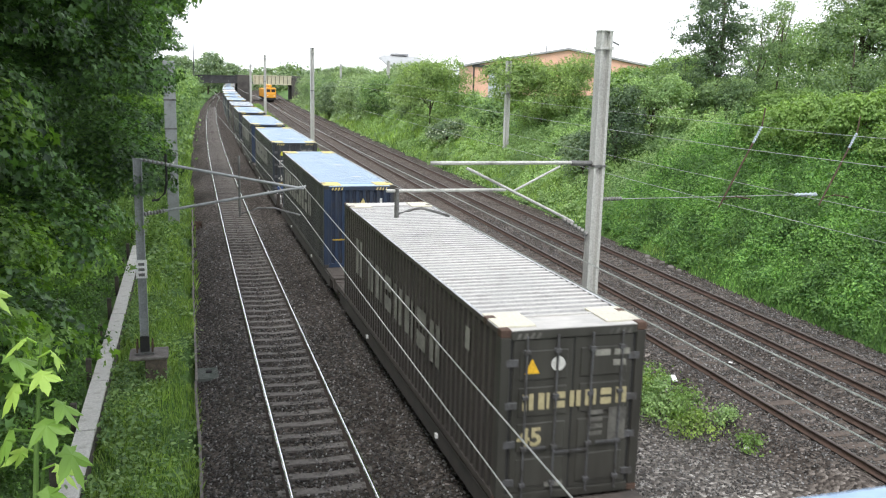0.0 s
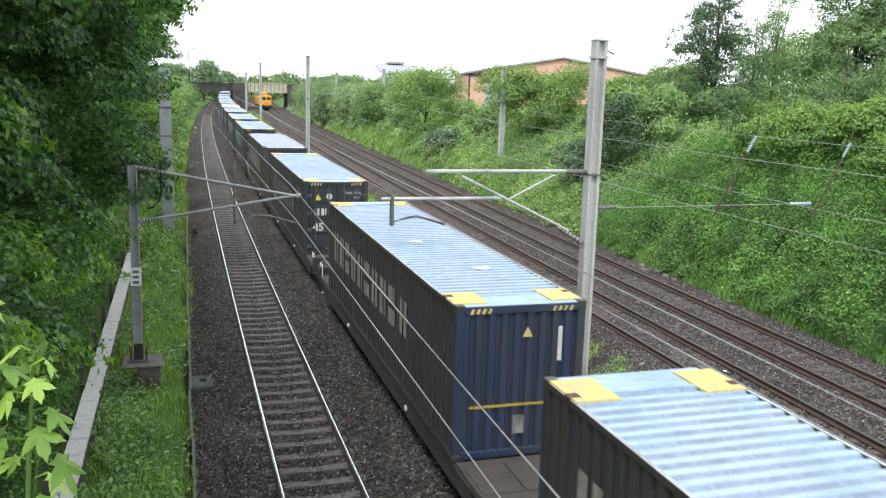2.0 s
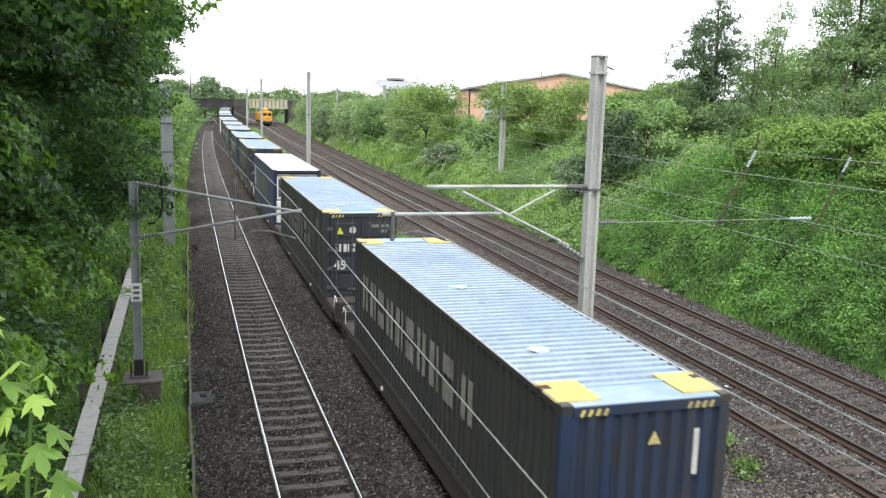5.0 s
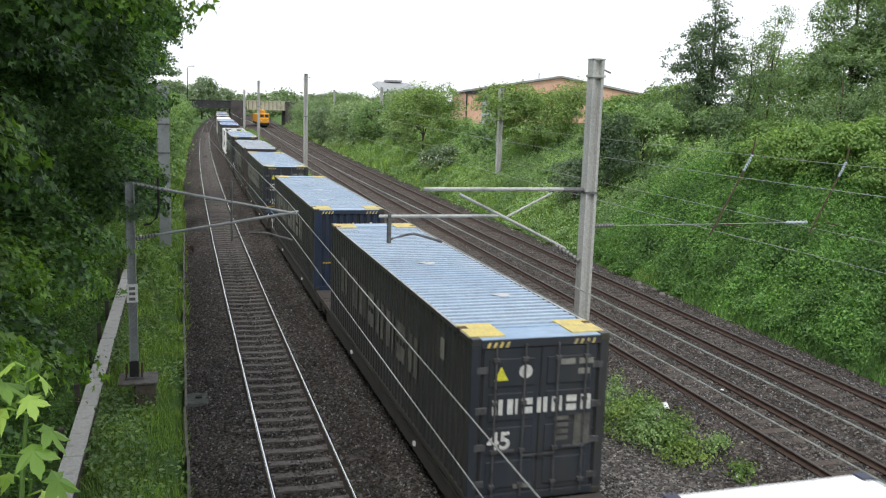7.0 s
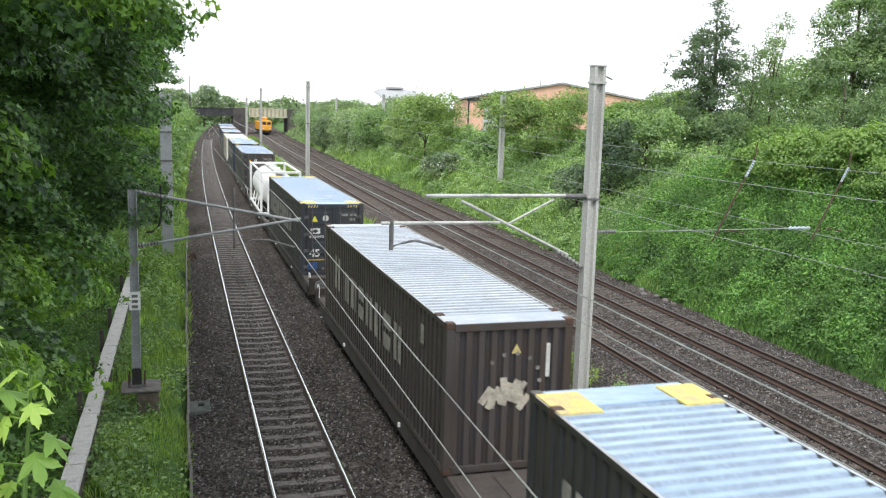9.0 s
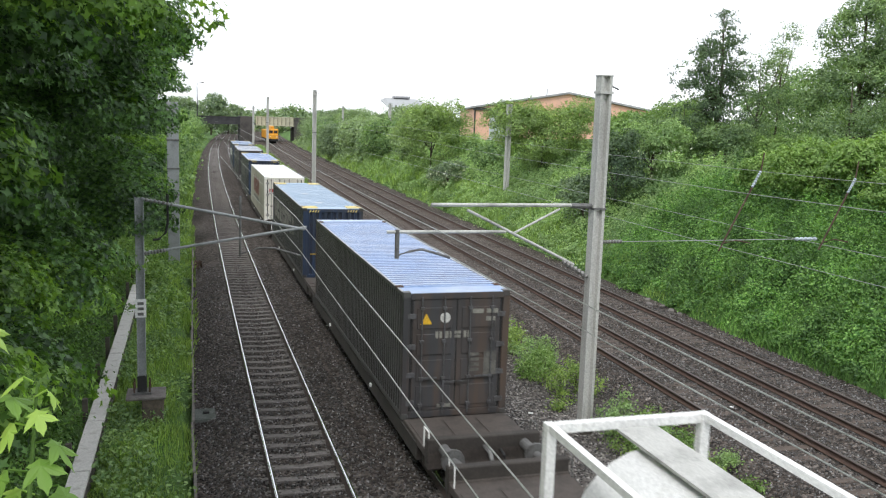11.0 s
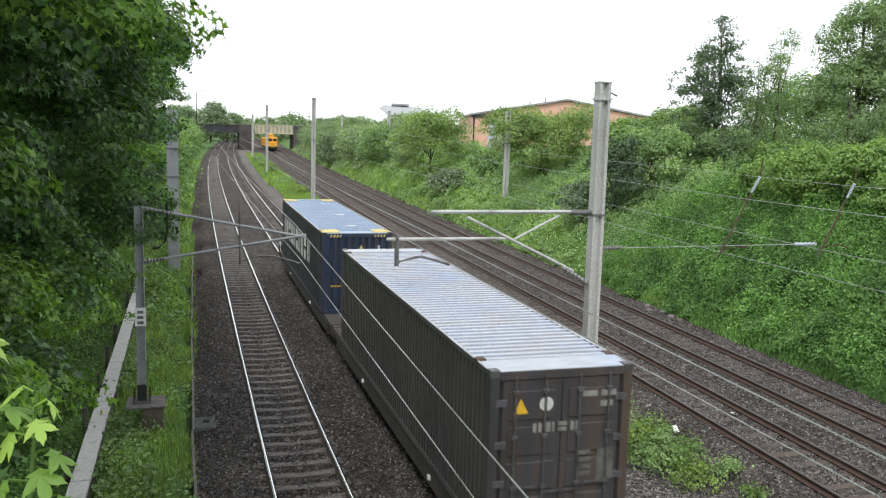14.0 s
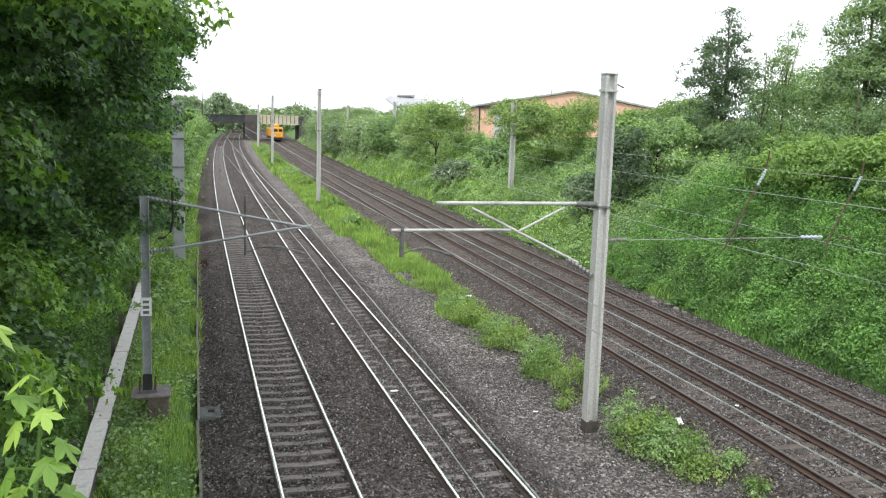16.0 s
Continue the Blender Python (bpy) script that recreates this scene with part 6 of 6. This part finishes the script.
def bank_cover():
    """Nettles and weeds in mounds all over the slope, thick near the camera."""
    rng = np.random.default_rng(8)
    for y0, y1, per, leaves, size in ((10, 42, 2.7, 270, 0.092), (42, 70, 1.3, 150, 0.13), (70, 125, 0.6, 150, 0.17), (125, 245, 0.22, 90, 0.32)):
        n = int((y1 - y0) * 10 * per)
        ys, ds = rng.uniform(y0, y1, n), rng.uniform(0.1, 10.0, n)
        k = 1.0 if y0 < 30 else 0.75 if y0 < 100 else 1.5
        xs = np.array([x_toe(y) + d + 0.15 * math.sin(y * 1.3) for y, d in zip(ys, ds)])
        zs = np.array([ground_z(x, y) for x, y in zip(xs, ys)])
        r = rng.uniform(0.25, 0.95, n) * k * np.clip(ds * 0.6 + 0.5, 0.5, 1)
        h = rng.uniform(0.35, 1.6, n) * k * np.clip(ds * 0.5 + 0.35, 0.35, 1)
        idx = np.repeat(np.arange(n), rng.poisson(leaves, n))
        u = unit(rng.normal(size=(len(idx), 3)))
        u[:, 2] = np.abs(u[:, 2])
        rad = rng.uniform(0.72, 1.12, len(idx))[:, None]
        pts = np.stack([xs, ys, zs], 1)[idx] + u * rad * np.stack([r, r, h], 1)[idx]
        # low cover between the mounds
        m = int((y1 - y0) * 10.3 * per * leaves * (0.13 if y0 < 30 else 0.4))
        yb, db = rng.uniform(y0, y1, m), rng.uniform(-0.1, 10.2, m)
        xb = np.array([x_toe(y) + d + 0.15 * math.sin(y * 1.3) for y, d in zip(yb, db)])
        zb = np.array([ground_z(x, y) for x, y in zip(xb, yb)]) + rng.uniform(0.0, 0.3 * k, m)
        fb = np.tile(np.array([[-0.4, -0.2, 0.6]]), (m, 1))
        pts, u = np.concatenate([pts, np.stack([xb, yb, zb], 1)]), np.concatenate([u, fb])
        if y0 < 30:
            # upright nettle stems standing above the mounds
            q = int((y1 - y0) * 10 * 3.2)
            yq, dq = rng.uniform(y0, y1, q), rng.uniform(0.3, 10.0, q)
            xq = np.array([x_toe(y) + d for y, d in zip(yq, dq)])
            zq = np.array([ground_z(x, y) for x, y in zip(xq, yq)])
            hq = rng.uniform(0.5, 1.5, q) * np.clip(dq * 0.4 + 0.3, 0.4, 1)
            iq = np.repeat(np.arange(q), 44)
            t = rng.uniform(0.15, 1.0, len(iq))
            a = rng.uniform(0, 6.283, len(iq))
            w = 0.17 * (1.1 - t)
            lean = rng.normal(0, 0.1, (q, 2))[iq]
            stem = np.stack([xq[iq] + np.cos(a) * w + lean[:, 0] * t, yq[iq] + np.sin(a) * w + lean[:, 1] * t, zq[iq] + hq[iq] * t], 1)
            pts, u = np.concatenate([pts, stem]), np.concatenate([u, np.stack([np.cos(a) * 0.6, np.sin(a) * 0.6, np.full(len(iq), 0.7)], 1)])
        # leaf colour pales by distance band, so haze is painted into the farther weeds
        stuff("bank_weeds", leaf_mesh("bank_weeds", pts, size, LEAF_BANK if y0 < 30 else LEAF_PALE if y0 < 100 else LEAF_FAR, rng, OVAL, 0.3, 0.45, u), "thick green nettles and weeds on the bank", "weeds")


bank_cover()


def grass_patch(name, boxes, label, mat=None, seed=3):
    """Blades of grass: boxes of (x range as functions of y, y range, blades per square metre, height)."""
    rng = np.random.default_rng(seed)
    V, F, k = [], [], 0
    for xa, xb, y0, y1, per, h, w in boxes:
        ym = (y0 + y1) / 2
        n = int((y1 - y0) * (xb(ym) - xa(ym)) * per)
        for y in rng.uniform(y0, y1, n):
            x = rng.uniform(xa(y), xb(y))
            lump = noise.noise((x * 0.7, y * 0.7, 2))
            if lump < -0.35:
                continue
            z = (ballast_z(x, y) if x_one(y) - 2.3 < x < x_toe(y) else ground_z(x, y)) - 0.03
            a, hh = rng.uniform(0, 6.28), h * rng.uniform(0.45, 1.2) * (0.8 + 0.5 * lump)
            dx, dy = w * math.cos(a), w * math.sin(a)
            lx, ly = hh * rng.normal(0, 0.28), hh * rng.normal(0, 0.28)
            V += [(x - dx, y - dy, z), (x + dx, y + dy, z), (x + dx * 0.7 + lx * 0.5, y + dy * 0.7 + ly * 0.5, z + hh * 0.6), (x + lx, y + ly, z + hh)]
            F.append((k, k + 1, k + 2, k + 3))
            k += 4
    return stuff(name, raw_mesh(name, V, F, mat or GRASS), label, "grass")


mid = lambda f: (lambda y: (x_two(y) + x_three(y)) / 2 + f(y))
grass_patch("verge_grass", [(lambda y: -4.5 + 0.006 * y, lambda y: x_one(y) - 2.25, 8, 30, 260, 0.3, 0.012), (lambda y: -4.5 + 0.006 * y, lambda y: x_one(y) - 2.1, 30, 62, 120, 0.38, 0.02), (lambda y: -5, lambda y: x_one(y) - 2.3, 62, 180, 14, 0.6, 0.05)], "bright green grass verge beside the ballast")
grass_patch("strip_grass", [(mid(lambda y: -0.1 + 0.5 * math.sin(y * 0.9)), mid(lambda y: 1.5 + 0.35 * math.sin(y * 0.7)), 29, 40, 240, 0.4, 0.018), (mid(lambda y: -0.5), mid(lambda y: 2.0), 40, 56, 260, 0.5, 0.022), (mid(lambda y: -1.2), mid(lambda y: 2.0), 56, 110, 90, 0.6, 0.04), (mid(lambda y: -1.6), mid(lambda y: 1.8), 110, 215, 22, 0.8, 0.08)], "long yellow-green grass between the tracks", seed=4)

grass_patch("bank_grass", [(lambda y: x_toe(y) + 0.1, lambda y: x_toe(y) + 2.2, 30, 50, 60, 0.4, 0.025), (lambda y: x_toe(y) + 0.1, lambda y: x_toe(y) + 3.4, 50, 95, 60, 0.55, 0.04), (lambda y: x_toe(y) + 0.1, lambda y: x_toe(y) + 3.5, 95, 200, 22, 0.8, 0.09)], "long bright grass along the foot of the bank", seed=6)

grass_patch("toe_grass", [(lambda y: x_toe(y) - 0.05, lambda y: x_toe(y) + 1.5, 10, 34, 260, 0.34, 0.016)], "green grass and weeds along the foot of the bank", LEAF_BANK, 7)


def verge_weeds():
    """Leafy weeds through the grass verge, thicker towards the trough."""
    rng = np.random.default_rng(31)
    for y0, y1, n, size in ((9, 32, 9000, 0.1), (32, 60, 5000, 0.16)):
        ys = rng.uniform(y0, y1, n)
        d = rng.beta(1.1, 2.2, n) * 2.2
        keep = np.array([noise.noise((dd * 0.9, y * 0.45, 7)) for dd, y in zip(d, ys)]) > -0.12
        ys, d = ys[keep], d[keep]
        xs = -4.45 + 0.0098 * ys + d
        zs = np.array([ground_z(x, y) for x, y in zip(xs, ys)]) + rng.uniform(0.02, 0.4, len(ys))
        stuff("verge_weeds", leaf_mesh("verge_weeds", np.stack([xs, ys, zs], 1), size, LEAF_BUSH, rng, OVAL, 0.8), "leafy green weeds in the grass verge", "weeds")


verge_weeds()


def mid_weeds():
    rows = ((8.3, 27.6, 0.8, 0.9), (8.6, 25.8, 0.9, 0.8), (8.2, 24.2, 0.7, 0.8), (8.5, 22.6, 0.8, 0.9), (8.1, 19.0, 0.6, 1.0), (8.6, 18.4, 0.65, 0.9), (8.0, 18.1, 0.6, 0.8), (8.3, 17.4, 0.65, 0.8), (8.8, 17.2, 0.6, 0.7), (8.6, 16.3, 0.5, 0.5), (9.5, 16.5, 0.3, 0.6), (9.3, 15.2, 0.3, 0.4), (8.0, 31.3, 0.9, 0.9), (8.2, 33.8, 0.8, 0.7), (7.7, 24.6, 0.3, 0.3), (7.5, 21.4, 0.25, 0.25), (8.4, 29.2, 0.8, 0.7), (7.8, 28.6, 0.5, 0.5), (8.7, 35.5, 0.7, 0.6), (8.9, 62, 0.8, 0.9), (9.6, 73, 0.8, 0.9), (9.8, 95, 1.0, 1.1), (10.2, 112, 1.1, 1.2), (10.6, 135, 1.2, 1.4), (11.2, 150, 1.3, 1.5), (12, 170, 1.5, 1.8))
    for k, (x, y, r, h) in enumerate(rows):
        near = y < 40
        h *= 1.15 if near else 1.0
        tree("weed_clump", x, y, ballast_z(x, y), h, [((0, 0, h * 0.4), (r, r * 1.1, h * 0.45)), ((r * 0.3, r * 0.4, h * 0.6), (r * 0.6, r * 0.6, h * 0.4))], (LEAF_WEED, LEAF_PALE, LEAF_LIME)[k % 3], "low leafy green weeds growing in the ballast", 0.07 if near else 0.16, 9.0 if near else 3, 30, 0.12 if near else 0.2, 150 + k, OVAL, 0.02, 0.6, "weeds", G_MID)


mid_weeds()


def far_woods():
    rng = np.random.default_rng(12)
    lobes = []
    for k in range(70):
        a = rng.uniform(-0.25, 0.75)
        d = rng.uniform(330, 620)
        lobes.append(((d * a, d, 3.5 + rng.uniform(-1, 2.0)), (rng.uniform(8, 16), 8, rng.uniform(4, 6.5))))
    pts, _ = crown_points(rng, lobes, 0.06, 26, 1.4, 0.35)
    # the grey-green leaf colour stands in for haze over the horizon
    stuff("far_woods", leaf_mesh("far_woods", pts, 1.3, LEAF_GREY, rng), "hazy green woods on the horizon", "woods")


far_woods()
# grey-green leaves here paint in the haze beyond the bridge
for k, (x, y, h, r) in enumerate(((7.0, 300, 14, 5.5), (-3, 290, 13, 6), (14, 330, 11, 6), (-14, 262, 12, 6))):
    tree("distant_tree", x, y, -0.6, h, [((0, 0, h * 0.55), (r, r, h * 0.4)), ((r * 0.3, 0, h * 0.75), (r * 0.6, r * 0.6, h * 0.25))], LEAF_GREY, "round green tree beyond the far bridge", 0.6, 0.3, 40, 0.7, 180 + k, OVAL, 0.3, 0.4)


def lobed_leaf(bm, m, s):
    """One broad five-lobed leaf with toothed shoulders."""
    out = [(0, 0)]
    lobes = ((-105, 0.42), (-48, 0.8), (0, 1.0), (48, 0.8), (105, 0.42))
    for n, (ang, length) in enumerate(lobes):
        for da, r in ((-17, 0.6), (-11, 0.74), (-6, 0.78), (0, 1.0), (6, 0.78), (11, 0.74), (17, 0.6)):
            t = radians(ang + da)
            out.append((math.sin(t) * r * length * 0.8, 0.2 + math.cos(t) * r * length * 0.8))
        if n < 4:
            t = radians((ang + lobes[n + 1][0]) / 2)
            out.append((math.sin(t) * 0.3, 0.2 + math.cos(t) * 0.3))
    mid_v = bm.verts.new(m @ Vector((0, 0.25 * s, 0.03 * s)))
    vs = [bm.verts.new(m @ Vector((x * s, y * s, -0.14 * s * abs(x) - 0.14 * s * y * y + 0.03 * s * math.sin(9 * x)))) for x, y in out]
    for i in range(len(vs)):
        bm.faces.new((mid_v, vs[i], vs[(i + 1) % len(vs)]))


def sapling(x, y, z, height, count, seed, label):
    ob = thing("sycamore_sapling", pose(x, y, z), label, "sapling", "saplings by the bridge")
    rng = random.Random(seed)
    part("stem", tubes(([(-0.6, -0.3, -0.2 - z), (-0.1, 0, -2), (0, 0, 0), (0.02, 0.01, height * 0.5), (0.05, 0, height)], [0.03, 0.015, 0.009, 0.007, 0.004]), seg=6), LEAF_LIME, ob)
    for k in range(count):
        h = height * (0.45 + 0.55 * (k + 1) / count)
        a = radians((-25, -150, -95)[k % 3] + rng.uniform(-25, 25))
        r = 0.02 + 0.055 * (1 - k / count)
        base = Vector((0.04, 0, h))
        tip = base + Vector((math.cos(a) * r, math.sin(a) * r, 0.02))
        bm = bmesh.new()
        tube(bm, [base, tip], 0.003, 5)
        size = 0.12 * (1.15 - 0.6 * k / count)
        m = Matrix.Translation(tip) @ Matrix.Rotation(a - math.pi / 2, 4, "Z") @ Matrix.Rotation(radians(rng.uniform(-60, -15)), 4, "X") @ Matrix.Rotation(radians(rng.uniform(-25, 25)), 4, "Y")
        lobed_leaf(bm, m, size)
        part("leaf", bm, LEAF_NEW if k > count * 0.4 else LEAF_SYC_LIT, ob)
    return ob


sapling(-2.885, 2.4, 6.17, 0.6, 8, 4, "young sycamore shoot with bright yellow-green leaves")
sapling(-2.9, 2.45, 6.02, 0.42, 5, 8, "young sycamore shoot with darker lower leaves")
sapling(-3.04, 2.4, 6.36, 0.68, 6, 6, "young sycamore shoot with bright yellow-green leaves")


def loose_stones():
    """Stones that stand proud of the ballast."""
    rng = np.random.default_rng(21)
    V, F = [], []
    base = np.array([(0.5, 0, 0), (-0.25, 0.43, 0.05), (-0.25, -0.43, -0.05), (0.05, 0.02, 0.45), (0.0, -0.03, -0.4)])
    tri = np.array([(0, 1, 3), (1, 2, 3), (2, 0, 3), (1, 0, 4), (2, 1, 4), (0, 2, 4)])
    k = 0
    for y0, y1, n in ((13.5, 26, 42000), (26, 45, 30000)):
        for y in rng.uniform(y0, y1, n):
            x = rng.uniform(x_one(y) - 2.25, x_toe(y))
            z = ballast_z(x, y)
            r = rng.normal(size=(3, 3))
            q, _ = np.linalg.qr(r)
            V.append(base @ q * rng.uniform(0.04, 0.085) + (x, y, z + 0.008))
            F.append(tri + k)
            k += 5
    stuff("ballast_stones", raw_mesh("ballast_stones", np.concatenate(V), np.concatenate(F), STONE_MIX), "loose grey and brown ballast stones", "stones")


def build_stone(n, l, p):
    geo = n.new("ShaderNodeNewGeometry")
    r = ramp_node(n, l, geo.outputs["Random Per Island"], [(0.0, (0.028, 0.026, 0.025)), (0.5, (0.085, 0.08, 0.076)), (0.85, (0.13, 0.125, 0.12)), (1.0, (0.33, 0.32, 0.31))])
    l.new(r.outputs[0], p.inputs["Base Color"])
    p.inputs["Roughness"].default_value = 0.95


STONE_MIX = material("mixed_stones", build_stone)
loose_stones()

rr = random.Random(3)
for k, (x, y, w, d) in enumerate(((9.95, 19.4, 0.5, 0.14), (3.05, 23.0, 0.22, 0.08), (9.3, 15.3, 0.25, 0.12), (9.0, 21.0, 0.12, 0.1), (12.1, 20.0, 0.1, 0.08), (9.6, 36.5, 0.3, 0.2), (2.6, 31.0, 0.16, 0.06), (10.0, 30.0, 0.12, 0.08), (8.7, 43.5, 0.2, 0.12), (6.6, 21.2, 0.14, 0.06))):
    lit = thing("litter", pose(x, y, ballast_z(x, y) + 0.04, rr.uniform(-8, 8), rr.uniform(-8, 8), rr.uniform(0, 180)), "scrap of white litter lying on the ballast", "litter", "litter on the ballast")
    part("scrap", blocks((-w / 2, w / 2, -d / 2, d / 2, 0, 0.03), bevel=0.01), WHITE, lit)

scrap = thing("scrap_wire", pose(-1.75, 44.5, -0.25), "tangle of rusty scrap rods beside the ballast edge", "scrap")
for k in range(6):
    a = [(rr.uniform(-0.25, 0.25), rr.uniform(-0.8, 0.8), 0.02), (rr.uniform(-0.2, 0.2), rr.uniform(-0.6, 0.6), rr.uniform(0.15, 0.5)), (rr.uniform(-0.25, 0.25), rr.uniform(-0.8, 0.8), 0.05)]
    part("rod", tubes((a, 0.03), seg=6), RUST, scrap)
for k in range(5):
    y = 32 + k * 0.75 + rr.uniform(-0.2, 0.2)
    x = x_toe(y) - 0.35 + rr.uniform(-0.25, 0.2)
    st = thing("rubble_stone", pose(x, y, ballast_z(x, y) + 0.03, 0, 0, rr.uniform(0, 180)), "pale broken stone at the foot of the bank", "stone", "rubble at the bank")
    w = rr.uniform(0.1, 0.28)
    part("block", blocks((-w, w, -0.12, 0.12, -0.06, rr.uniform(0.02, 0.08)), bevel=0.03), SLEEPER, st)
for k, (x, y) in enumerate(((-1.1, 19.3), (-1.5, 20.2), (-1.9, 31.5))):
    tw = thing("fallen_twig", pose(x, y, ballast_z(x, y) + 0.03, 0, 0, 30 * k), "thin dead twig lying on the ballast", "twig", "twigs on the ballast")
    part("branch", tubes(([(-0.5, 0, 0), (0, 0.08, 0.05), (0.45, 0.0, 0.02)], 0.012), ([(0, 0.08, 0.05), (0.3, 0.3, 0.06)], 0.008), seg=5), WAGON_DECK, tw)

motions()
